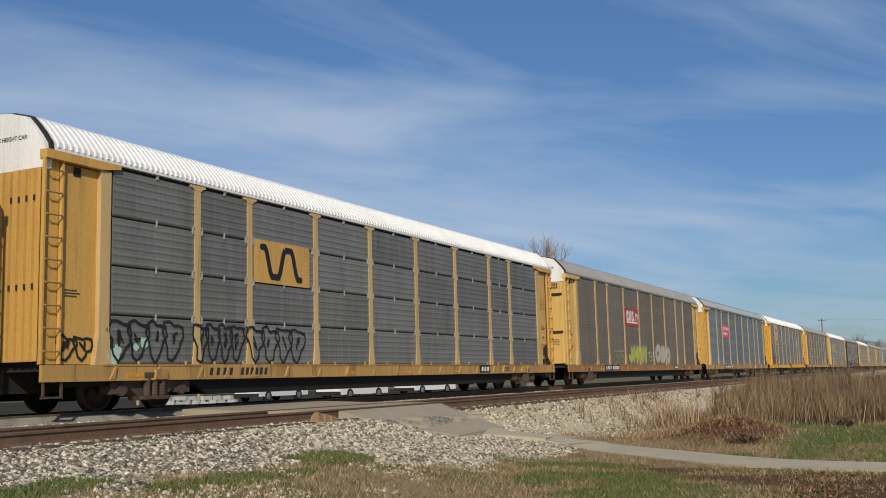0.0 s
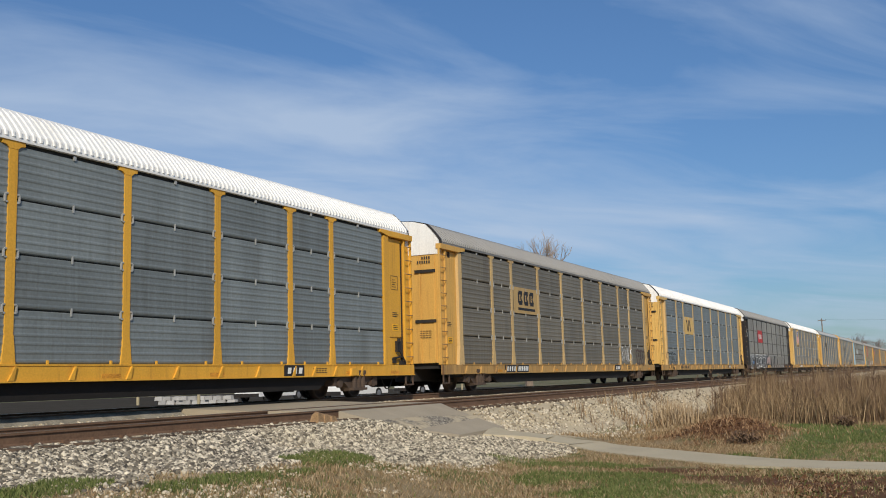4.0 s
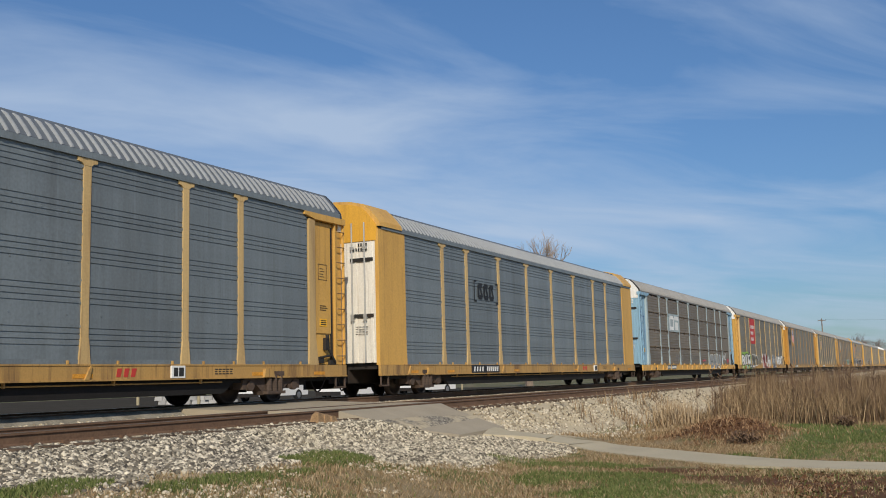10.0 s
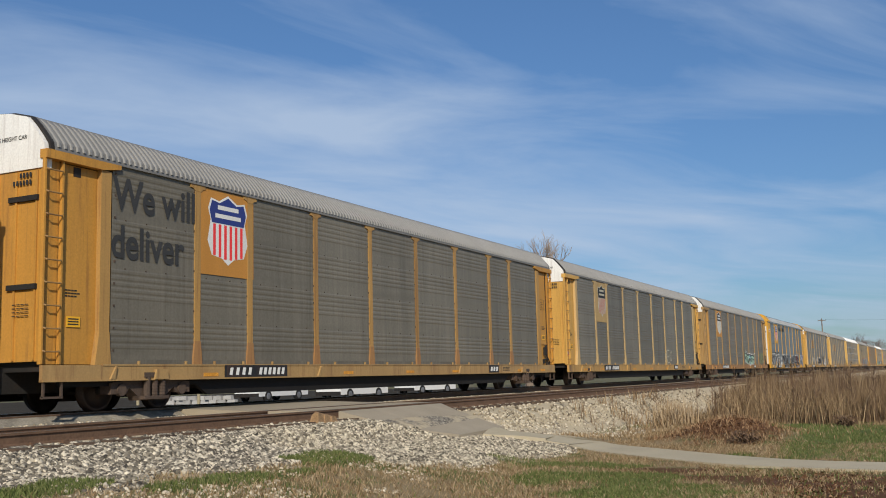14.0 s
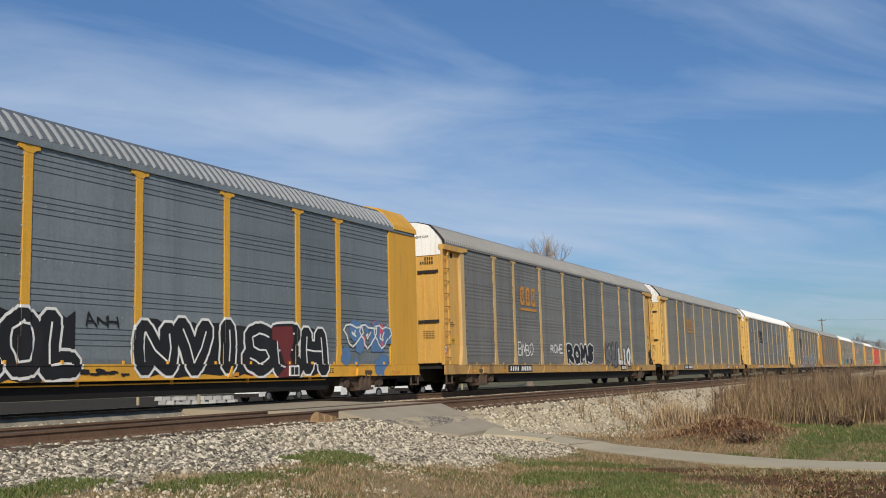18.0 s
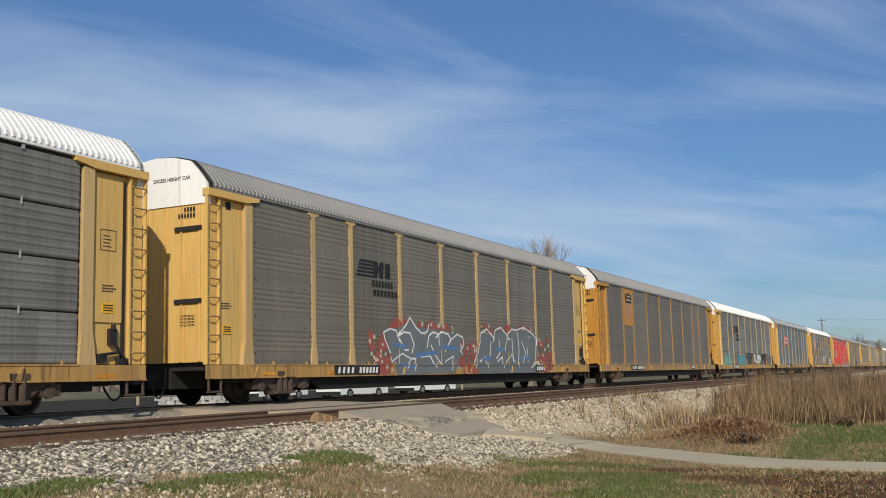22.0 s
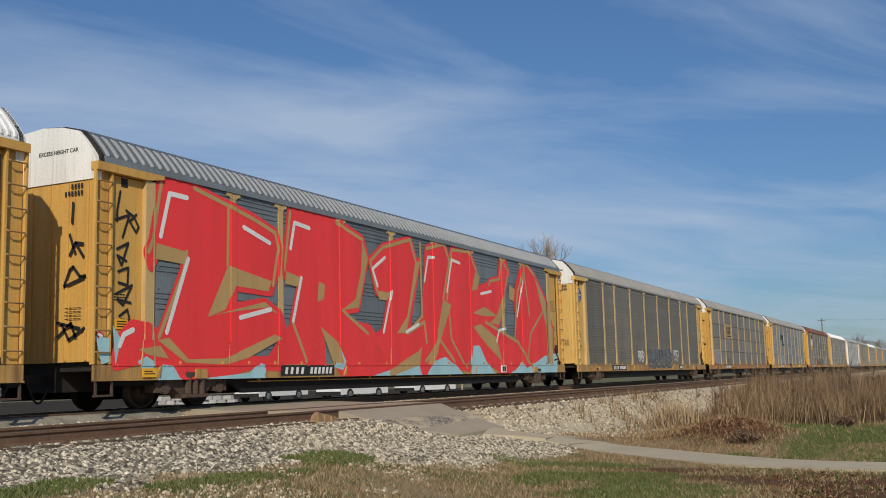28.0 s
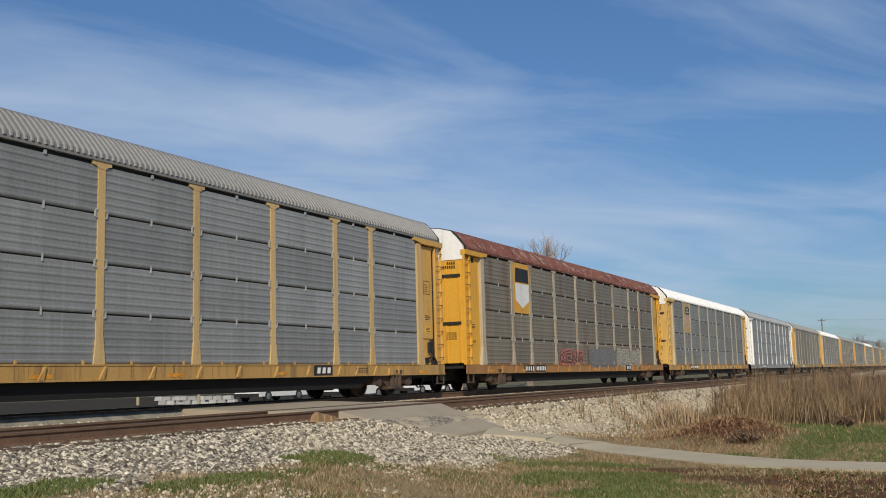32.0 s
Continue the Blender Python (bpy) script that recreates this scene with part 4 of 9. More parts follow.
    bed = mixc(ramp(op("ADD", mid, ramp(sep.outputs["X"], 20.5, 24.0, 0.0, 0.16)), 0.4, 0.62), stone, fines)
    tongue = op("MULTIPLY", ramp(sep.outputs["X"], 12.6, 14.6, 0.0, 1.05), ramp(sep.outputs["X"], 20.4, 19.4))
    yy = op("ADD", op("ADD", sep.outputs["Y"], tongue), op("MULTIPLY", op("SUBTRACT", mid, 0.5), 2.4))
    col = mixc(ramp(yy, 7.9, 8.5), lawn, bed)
    for b in GREEN_PATCHES[:3]:
        col = mixc(blob(*b), col, green)
    far = mixc(ramp(big, 0.4, 0.6), (0.10, 0.11, 0.05), (0.20, 0.17, 0.11))
    col = mixc(ramp(sep.outputs["Y"], 19.5, 21.0), col, far)
    L(col, bsdf.inputs["Base Color"])
    b = N("ShaderNodeBump"); b.inputs["Strength"].default_value = 0.5; b.inputs["Distance"].default_value = 0.03
    L(fine, b.inputs["Height"]); L(b.outputs[0], bsdf.inputs["Normal"])
    return m


def structure(name, me, material, label=""):
    if isinstance(me, Shape):
        me = me.mesh(name)
    ob = new(name, me)
    ob.material_slots[0].link = "OBJECT"
    ob.material_slots[0].material = material
    return tagged(ob, label, kind="structure")


GROUND = ground_material()
structure("ground", ground_sheet(), GROUND, "dry autumn lawn, gravel and stone ballast")

# ---- tracks ----
RAIL_SIDE = mat("rusty_rail_side", (0.165, 0.10, 0.064), 0.8, 0.2, 0.2, 2, 30, 0.2, (0.2, 0.12, 0.08), 0.5)
RAIL_TOP = mat("worn_rail_head", (0.32, 0.28, 0.25), 0.35, 0.8, 0.15, 2, 30, 0.05)
TIE = mat("weathered_timber", (0.10, 0.07, 0.05), 0.9, 0, 0.3, 2, 25, 0.5, None, 0, False, 0.25)
CONCRETE = mat("concrete_path", (0.46, 0.395, 0.275), 0.9, 0, 0.07, 1.0, 60, 0.3, (0.34, 0.29, 0.22), 0.4)
ASPHALT = mat("grey_asphalt", (0.34, 0.29, 0.215), 0.9, 0, 0.1, 1.0, 70, 0.4, (0.44, 0.37, 0.27), 0.4)
X0, X1 = -60.0, 1200.0


def rail(y, z):
    s = Shape()
    prof = [(-0.07, -0.18), (0.07, -0.18), (0.07, -0.165), (0.012, -0.145), (0.012, -0.045), (0.036, -0.035), (0.036, -0.004), (-0.036, -0.004), (-0.036, -0.035), (-0.012, -0.045), (-0.012, -0.145), (-0.07, -0.165)]
    s.prism_x([(y + a, z + b) for a, b in prof], X0, X1)
    ob = structure("rail", s, RAIL_SIDE, "rusty steel rail")
    top = structure("rail_head", Shape().box(X0, X1, y - 0.033, y + 0.033, z - 0.004, z), RAIL_TOP, "worn running surface of the rail")
    top.parent = ob
    return ob


for ty, tz in ((NEAR_Y, NEAR_Z), (TRACK_Y, 0.0)):
    for s in (-0.7525, 0.7525):
        rail(ty + s, tz)
tie_me = Shape().box(-0.115, 0.115, -1.3, 1.3, -0.18, 0.0).mesh("sleeper")
plate_me = Shape().box(-0.10, 0.10, -0.17, 0.17, 0.0, 0.012).box(-0.05, 0.05, 0.07, 0.11, 0.012, 0.04).box(-0.05, 0.05, -0.11, -0.07, 0.012, 0.04).mesh("tie_plate")
for ty, tz in ((NEAR_Y, NEAR_Z), (TRACK_Y, 0.0)):
    bed = thing("track_bed", "timber sleepers of a railway track in stone ballast", "railway track", (0, ty, tz - 0.182))
    bed["kind"] = "structure"
    for i in range(110):
        x = -4.0 + i * 0.56
        tie = part("sleeper", tie_me, TIE, bed, at=(x, 0, 0))
        if ty == NEAR_Y:
            for s in (-0.7525, 0.7525):
                part("tie_plate", plate_me, RAIL_SIDE, tie, at=(0, s, 0))
    rest = Shape()
    for i in range(260):
        x = 57.6 + i * 0.56
        rest.box(x - 0.115, x + 0.115, -1.3, 1.3, -0.18, 0.0)
    part("far_sleepers", rest, TIE, bed, kind="stuff")

FINES = mat("dusty_track_fines", (0.27, 0.245, 0.20), 0.9, 0, 0.35, 2.5, 30, 0.5, (0.13, 0.11, 0.085), 0.6)
shoulder, steps = Shape(), 60
rng_s = random.Random(77)
for i in range(steps + 1):
    x = -14.0 + (17.52 + 14.0) * i / steps
    shoulder.v += [(x, TRACK_Y - 1.72 + rng_s.uniform(-0.06, 0.06), -0.30), (x, TRACK_Y - 1.25, -0.19 + rng_s.uniform(-0.015, 0.015)), (x, TRACK_Y - 0.97, -0.045 + rng_s.uniform(-0.012, 0.008)), (x, TRACK_Y - 0.835, -0.035), (x, TRACK_Y - 0.835, -0.30)]
for i in range(steps):
    a = i * 5
    shoulder.f += [(a + j, a + j + 5, a + j + 6, a + j + 1) for j in range(4)]
shoulder.f += [(4, 3, 2, 1, 0), tuple(steps * 5 + j for j in range(5))]
structure("track_shoulder", shoulder, FINES, "dusty grey-brown fines banked along the rail")

# ---- footpath and crossing ----


def path_strip(name, y0, y1, half, lift, thick, n=40):
    s = Shape()
    for i in range(n + 1):
        y = y0 + (y1 - y0) * i / n
        x = path_mid(y)
        dx = (path_mid(y + 0.05) - path_mid(y - 0.05)) / 0.1
        nx, ny = 1 / math.hypot(1, dx), -dx / math.hypot(1, dx)
        for u in (-1, 1):
            wide = half + 0.26 * smooth(6.8, 9.0, y)
            px, py = x + u * wide * nx, y + u * wide * ny
            z = max(ground_z(px, py), ground_z(x, y)) + lift
            s.v += [(px, py, z), (px, py, z - thick)]
    for i in range(n):
        a, b = i * 4, i * 4 + 4
        s.f += [(a, a + 2, b + 2, b), (a + 1, b + 1, b + 3, a + 3), (a, b, b + 1, a + 1), (a + 2, a + 3, b + 3, b + 2)]
    s.f += [(0, 1, 3, 2), (4 * n, 4 * n + 2, 4 * n + 3, 4 * n + 1)]
    return s


structure("footpath", path_strip("footpath", -30, 9.3, 0.70, 0.035, 0.2, 160), CONCRETE, "pale concrete footpath through dry grass")


def apron(name, corners, thick=0.16):
    s = Shape()
    s.v = [(x, y, z) for x, y, z in corners] + [(x, y, z - thick) for x, y, z in corners]
    n = len(corners)
    s.f = [tuple(range(n)), tuple(range(2 * n - 1, n - 1, -1))] + [(i, i + n, (i + 1) % n + n, (i + 1) % n) for i in range(n)]
    return structure(name, s, ASPHALT, "grey asphalt of the footway across the tracks")


apron("crossing_apron", [(19.5, 9.27, -0.70), (22.1, 9.32, -0.68), (22.0, 9.75, -0.53), (22.0, 10.5, -0.28), (22.4, 11.12, -0.12), (17.7, 11.12, -0.12), (17.9, 10.35, -0.33), (18.5, 9.85, -0.52)])
apron("crossing_between_rails", [(22.9, 11.34, -0.10), (22.9, 12.66, -0.10), (17.4, 12.66, -0.10), (17.4, 11.34, -0.10)])
apron("crossing_between_tracks", [(22.9, 12.86, -0.10), (22.9, 15.17, -0.02), (17.4, 15.17, -0.02), (17.4, 12.86, -0.10)])
apron("crossing_under_train", [(22.9, 15.38, -0.02), (22.9, 16.68, -0.02), (17.4, 16.68, -0.02), (17.4, 15.38, -0.02)])
apron("crossing_beyond", [(22.9, 16.88, -0.02), (22.0, 24.0, -0.70), (17.4, 24.0, -0.70), (17.4, 16.88, -0.02)])

# ---- the train ----
SPEC = [
    dict(panel=P_DARK, roof=R_WHITE, end="ribbed", words="tan car-carrying rail wagon with dark grey panels, white roof and graffiti"),
    dict(body=TAN, panel=P_BROWN, kind="full", sill=RUSTY, words="tan car-carrying rail wagon with brown panels and red sign"),
    dict(panel=P_BLUE, kind="slot", roof=R_BLUE, words="ochre car-carrying rail wagon with blue-grey panels and pink sign"),
    dict(body=YELLOW, panel=P_SLATE, roof=R_WHITE, words="bright yellow car-carrying rail wagon with white roof and shield sign"),
    dict(panel=P_OLIVE, words="weathered ochre car-carrying rail wagon with grey panels"),
    dict(body=TAN, panel=P_SLATE, roof=R_WHITE, words="yellow-tan car-carrying rail wagon with blue-grey panels and white roof"),
    dict(body=BLACKP, panel=P_ASH, clip=P_DARK, post=BLACKP, sill=TRUCK, words="black car-carrying rail wagon with grey panels and block graffiti"),
    dict(body=TAN, panel=P_GREY, roof=R_WHITE, words="pale yellow car-carrying rail wagon with grey panels and shield sign"),
    dict(panel=P_BLUE, kind="slot", roof=R_BLUE, words="ochre car-carrying rail wagon with blue-grey louvred panels"),
    dict(body=OCHRE, panel=P_BLUE, kind="slot", roof=R_BLUE, end="smooth", top=YELLOW, door=CREAMP, words="yellow car-carrying rail wagon with white end door and blue-grey panels"),
    dict(body=BLUEP, panel=P_BROWN, clip=TRUCK, post=PALE, sill=OCHRE, words="light blue car-carrying rail wagon with dark brown panels"),
    dict(panel=P_OLIVE, kind="full", words="ochre car-carrying rail wagon with large red sign and graffiti"),
    dict(body=AMBER, panel=P_OLIVE, kind="full", post=RUST_OCHRE, sill=WORN, words="orange car-carrying rail wagon with slogan and shield sign"),
    dict(panel=P_OLIVE, kind="full", words="ochre car-carrying rail wagon with olive-grey panels"),
    dict(body=WORN, panel=P_RUNS, kind="full", post=RUST_OCHRE, sill=RUSTY, words="ochre car-carrying rail wagon with grey panels and green graffiti"),
    dict(body=YELLOW, panel=P_BLUE, kind="slot", roof=R_BLUE, end="smooth", top=YELLOW, door=CREAMP, words="bright yellow car-carrying rail wagon covered in black and white graffiti"),
    dict(panel=P_MID, kind="full", words="ochre car-carrying rail wagon with grey panels and white tags"),
    dict(body=TAN, panel=P_TAUPE, kind="full", words="tan car-carrying rail wagon with grey panels"),
    dict(body=TAN, panel=P_MID, roof=R_WHITE, words="pale yellow car-carrying rail wagon with grey panels and white roof"),
    dict(body=TAN, panel=P_OLIVE, kind="full", words="tan car-carrying rail wagon with blue and red graffiti"),
    dict(body=AMBER, post=RUST_OCHRE, panel=P_UMBER, kind="full", sill=WORN, words="orange car-carrying rail wagon with dark umber panels"),
    dict(panel=P_PALE, roof=R_WHITE, words="ochre car-carrying rail wagon with white roof and row of graffiti"),
    dict(panel=P_BLUE, kind="slot", roof=R_BLUE, words="ochre car-carrying rail wagon with blue-grey panels and pink sign"),
    dict(panel=P_DARK, post=OCHRE, roof=R_WHITE, words="ochre car-carrying rail wagon with dark panels and white roof"),
    dict(panel=P_BLUE, kind="slot", roof=R_BLUE, words="ochre car-carrying rail wagon covered by red graffiti letters"),
    dict(body=TAN, panel=P_OLIVE, kind="full", words="tan car-carrying rail wagon with olive panels and small graffiti"),
    dict(body=OCHRE, sill=RUSTY, panel=P_TAUPE, clip=P_GREY, words="ochre car-carrying rail wagon with grey-brown panels and sign"),
    dict(panel=P_SILVER, roof=R_GREY, words="ochre car-carrying rail wagon with clean silver-grey panels"),
    dict(body=YELLOW, panel=P_RUSTED, post=FADED, roof=R_RUST, sill=RUSTY, words="ochre car-carrying rail wagon with rusty brown roof"),
    dict(body=TAN, post=FADED, panel=P_GREY, roof=R_WHITE, words="tan car-carrying rail wagon with white roof"),
    dict(body=WHITEP, panel=P_SILVER, post=WHITEP, roof=R_BLUE, sill=P_SILVER, words="white and silver car-carrying rail wagon"),
    dict(post=FADED, sill=WORN, panel=P_TAUPE, kind="full", words="ochre car-carrying rail wagon with taupe panels"),
    dict(body=TAN, post=FADED, panel=P_GREY, roof=R_WHITE, words="tan car-carrying rail wagon with white roof"),
    dict(post=FADED, sill=WORN, panel=P_TAUPE, words="ochre car-carrying rail wagon with taupe panels"),
    dict(post=FADED, sill=WORN, panel=P_BLUE, kind="slot", roof=R_BLUE, words="ochre car-carrying rail wagon with blue-grey panels"),
    dict(body=TAN, post=FADED, panel=P_GREY, roof=R_WHITE, words="tan car-carrying rail wagon with white roof"),
    dict(post=FADED, sill=WORN, panel=P_OLIVE, kind="full", words="ochre car-carrying rail wagon with olive panels"),
    dict(post=FADED, sill=WORN, panel=P_GREY, words="ochre car-carrying rail wagon with grey panels"),
]
CARS = [autorack(n, **spec) for n, spec in enumerate(SPEC)]
# a wagon that has already gone past the camera
AHEAD = autorack(60, panel=P_GREY, words="ochre car-carrying rail wagon with grey panels")

# ---- signs, lettering and spray paint on the wagons ----


def ink(key, color, rough=0.55):
    return mat("ink_" + key, color, rough, 0.0, 0.1, 1.5, 30, 0.0, (0.12, 0.10, 0.09), 0.12, True, 0.0, 2.0)


K_RED, K_PINK, K_WHITE, K_BLACK = ink("red", (0.50, 0.035, 0.035)), ink("pink", (0.68, 0.10, 0.16)), ink("white", (0.74, 0.74, 0.72)), ink("black", (0.018, 0.018, 0.02))
K_ORANGE, K_NAVY, K_TEAL, K_GREEN = ink("orange", (0.52, 0.24, 0.05)), ink("navy", (0.03, 0.05, 0.22)), ink("teal", (0.12, 0.33, 0.30)), ink("green", (0.24, 0.42, 0.08))
K_LIME, K_GREY, K_CREAM, K_SKY = ink("lime", (0.45, 0.45, 0.10)), ink("grey", (0.28, 0.29, 0.29)), ink("cream", (0.50, 0.47, 0.36)), ink("sky", (0.36, 0.60, 0.66))
K_MAROON, K_BLUE, K_BUFF, K_FADE = ink("maroon", (0.16, 0.03, 0.03)), ink("blue", (0.10, 0.20, 0.38)), ink("buff", (0.46, 0.31, 0.13)), ink("faded", (0.23, 0.22, 0.20))
K_BRIGHT, K_BROWN, K_MINT, K_PALEY = ink("bright_red", (0.84, 0.052, 0.055)), ink("brown", (0.10, 0.06, 0.05)), ink("mint", (0.42, 0.62, 0.48)), ink("dull_lime", (0.33, 0.37, 0.17))
K_ROSE = ink("rose", (0.50, 0.17, 0.14))
K_SLATE = ink("slate", (0.155, 0.175, 0.185))
K_CHAR, K_STEEL, K_OLIVE, K_BLUEGREY = ink("charcoal_grey", (0.04, 0.04, 0.042)), ink("steel", (0.15, 0.155, 0.16)), ink("olive_grey", (0.13, 0.125, 0.10)), ink("blue_grey", (0.13, 0.16, 0.20))
SHEET_Y, OVER_Y, SILL_Y, SEAM = -1.4925, -1.5175, -1.5345, 0.925


def clip_poly(pts, cut, keep_above, axis=1):
    out = []
    for i in range(len(pts)):
        a, b = pts[i - 1], pts[i]
        ia, ib = (a[axis] >= cut) == keep_above, (b[axis] >= cut) == keep_above
        if ia != ib:
            u = (cut - a[axis]) / (b[axis] - a[axis])
            out.append((a[0] + u * (b[0] - a[0]), a[1] + u * (b[1] - a[1])))
        if ib:
            out.append(b)
    return out


def over_posts(pts, half):
    """Cuts a patch of paint where it runs from the sheets on to the posts."""
    lo, hi = min(p[0] for p in pts), max(p[0] for p in pts)
    done, rest = [], pts
    for e in [1.82, *EDGE[1:-1], BODY - 1.82]:
        if e + half < lo or e - half > hi or len(rest) < 3:
            continue
        done.append((clip_poly(rest, e - half, False, 0), SHEET_Y))
        on = clip_poly(rest, e - half, True, 0)
        done.append((clip_poly(on, e + half, False, 0), OVER_Y) if len(on) > 2 else ([], OVER_Y))
        rest = clip_poly(on, e + half, True, 0) if len(on) > 2 else []
    return done + [(rest, SHEET_Y)]


class Paint:
    """Flat coats of paint on the near side: over the posts above the sill, or on the sheets alone."""

    def __init__(self, over=True, lift=0.0):
        self.s, self.over, self.lift, self.k = Shape(), over, lift, 0

    def poly(self, pts):
        area = sum(pts[i - 1][0] * pts[i][1] - pts[i][0] * pts[i - 1][1] for i in range(len(pts)))
        if area < 0:
            pts = pts[::-1]
        self.k += 1
        d = self.lift + (self.k % 40) * 0.00006
        if self.over == "plate":
            cuts = [(pts, -1.4145)]
        elif self.over:
            cuts, rest = [], pts
            for top, y in ((ZS, None), (ZS + 0.032, -1.5645), (ZB - 0.002, SILL_Y), (SEAM, -1.5495), (1.42, "foot"), (9.0, "post")):
                band = clip_poly(rest, top, False) if len(rest) > 2 else []
                rest = clip_poly(rest, top, True) if len(rest) > 2 else []
                if len(band) < 3 or y is None:
                    continue
                cuts += over_posts(band, 0.155 if y == "foot" else 0.097) if isinstance(y, str) else [(band, y)]
        else:
            cuts = [(pts, SHEET_Y)]
        for p, y in cuts:
            if len(p) > 2:
                self.s.add([(x, y - d, z) for x, z in p], [tuple(range(len(p)))])
                if y == OVER_Y:
                    for side in (min(q[0] for q in p), max(q[0] for q in p)):
                        zs = [q[1] for q in p if abs(q[0] - side) < 1e-4]
                        if len(zs) > 1 and any(abs(abs(side - e) - 0.097) < 0.002 for e in EDGE):
                            mid = sum(q[0] for q in p) / len(p)
                            out = side - d if side < mid else side + d
                            self.s.add([(out, y - d, min(zs)), (out, y - d, max(zs)), (out, SHEET_Y, max(zs)), (out, SHEET_Y, min(zs))], [(0, 1, 2, 3)])
        return self

    def line(self, pts, w, caps=True):
        for i in range(len(pts) - 1):
            a, b = Vector(pts[i]), Vector(pts[i + 1])
            n = Vector((-(b - a).y, (b - a).x))
            if n.length < 1e-6:
                continue
            n = n.normalized() * (w / 2)
            self.poly([tuple(a + n), tuple(a - n), tuple(b - n), tuple(b + n)])
        if caps:
            for p in pts:
                self.poly([(p[0] + w / 2 * math.cos(j * math.pi / 4 + 0.4), p[1] + w / 2 * math.sin(j * math.pi / 4 + 0.4)) for j in range(8)])
        return self

    def done(self, car, name, material, label=""):
        return part(name, self.s, material, car, label)


def rect(x0, x1, z0, z1):
    return [(x0, z0), (x1, z0), (x1, z1), (x0, z1)]


def sign(car, x0, x1, z0, z1, material, name="sign_board", label=""):
    return Paint(False).poly(rect(x0, x1, z0, z1)).done(car, name, material, label)


def shield(car, cx, cz, w, h, top=K_NAVY, stripes=K_BRIGHT, ground=K_WHITE):
    """A crested badge: dark upper field with two bars, striped lower field."""
    def crest(f):
        return [(cx + u * w / 2 * f, cz + v * h / 2 * f) for u, v in ((-0.85, 0.86), (-0.45, 0.80), (0, 1.0), (0.45, 0.80), (0.85, 0.86), (0.98, 0.55), (0.86, 0.25), (1.0, -0.35), (0.8, -0.75), (0.3, -0.82), (0, -1.0), (-0.3, -0.82), (-0.8, -0.75), (-1.0, -0.35), (-0.86, 0.25), (-0.98, 0.55))]
    a = Paint(False, 0.003).poly(crest(1.0)).done(car, "badge", ground, "striped crest badge")
    b = Paint(False, 0.006)
    b.poly([(cx + u * w / 2 * 0.93, cz + v * h / 2 * 0.93) for u, v in ((-0.85, 0.86), (-0.45, 0.80), (0, 1.0), (0.45, 0.80), (0.85, 0.86), (0.98, 0.55), (0.86, 0.18), (-0.86, 0.18), (-0.98, 0.55))])
    part("badge_top", b.s, top, a)
    for i in range(6):
        c = Paint(False, 0.006)
        x = cx + (i - 2.5) * w * 0.135
        c.poly(rect(x - w * 0.032, x + w * 0.032, cz - h * 0.43 + abs(i - 2.5) * h * 0.022, cz + h * 0.07))
        part("badge_stripe", c.s, stripes, a)
    d = Paint(False, 0.009)
    d.poly(rect(cx - w * 0.26, cx + w * 0.26, cz + h * 0.28, cz + h * 0.34)).poly(rect(cx - w * 0.32, cx + w * 0.32, cz + h * 0.16, cz + h * 0.22))
    part("badge_bar", d.s, ground, a)
    return a


def horse_mark(car, x, z, s=1.0, material=K_BLACK):
    """Speed stripes with a solid block and two lines of bars under it."""
    p = Paint(False, 0.003)
    for i in range(5):
        p.poly(rect(x + i * 0.05 * s, x + 0.95 * s, z + i * 0.1 * s, z + i * 0.1 * s + 0.05 * s))
    p.poly([(x + 0.95 * s, z), (x + 1.1 * s, z), (x + 1.2 * s, z + 0.25 * s), (x + 1.25 * s, z), (x + 1.45 * s, z), (x + 1.5 * s, z + 0.45 * s), (x + 1.3 * s, z + 0.45 * s), (x + 1.2 * s, z + 0.3 * s), (x + 1.15 * s, z + 0.45 * s), (x + 0.95 * s, z + 0.45 * s)])
    p.poly(rect(x + 1.56 * s, x + 1.86 * s, z + 0.02 * s, z + 0.44 * s))
    for i in range(7):
        p.poly(rect(x + (0.85 + i * 0.17) * s, x + (0.97 + i * 0.17) * s, z - 0.25 * s, z - 0.08 * s))
        p.poly(rect(x + (0.9 + i * 0.2) * s, x + (1.04 + i * 0.2) * s, z - 0.5 * s, z - 0.33 * s))
    return p.done(car, "stripe_mark", material, "black striped company mark")


def bars(car, x0, x1, z0, z1, n, material, lean=0.0, over=False, name="letter_mark"):
    step = (x1 - x0) / n
    for i in range(n):
        x, w = x0 + i * step, step * (0.62 + 0.16 * ((i * 7) % 3 - 1) * 0.6)
        Paint(over, 0.003).poly([(x, z0), (x + w, z0), (x + w + lean, z1), (x + lean, z1)]).done(car, name, material)


def words(car, text, x, z, size, material, squeeze=1.0, name="lettering", face=None, rot=None):
    cu = bpy.data.curves.new(name, "FONT")
    cu.body, cu.size, cu.extrude, cu.offset = text, size, 0.0, 0.022 * size
    tmp = bpy.data.objects.new(name, cu)
    me = bpy.data.meshes.new_from_object(tmp)
    bpy.data.objects.remove(tmp)
    me.materials.clear()
    me.materials.append(None)
    ob = part(name, me, material, car, at=(x, SHEET_Y - 0.004 if face is None else face, z))
    ob.rotation_euler = rot or (math.pi / 2, 0, 0)
    ob.scale = (squeeze, 1, 1)
    return ob


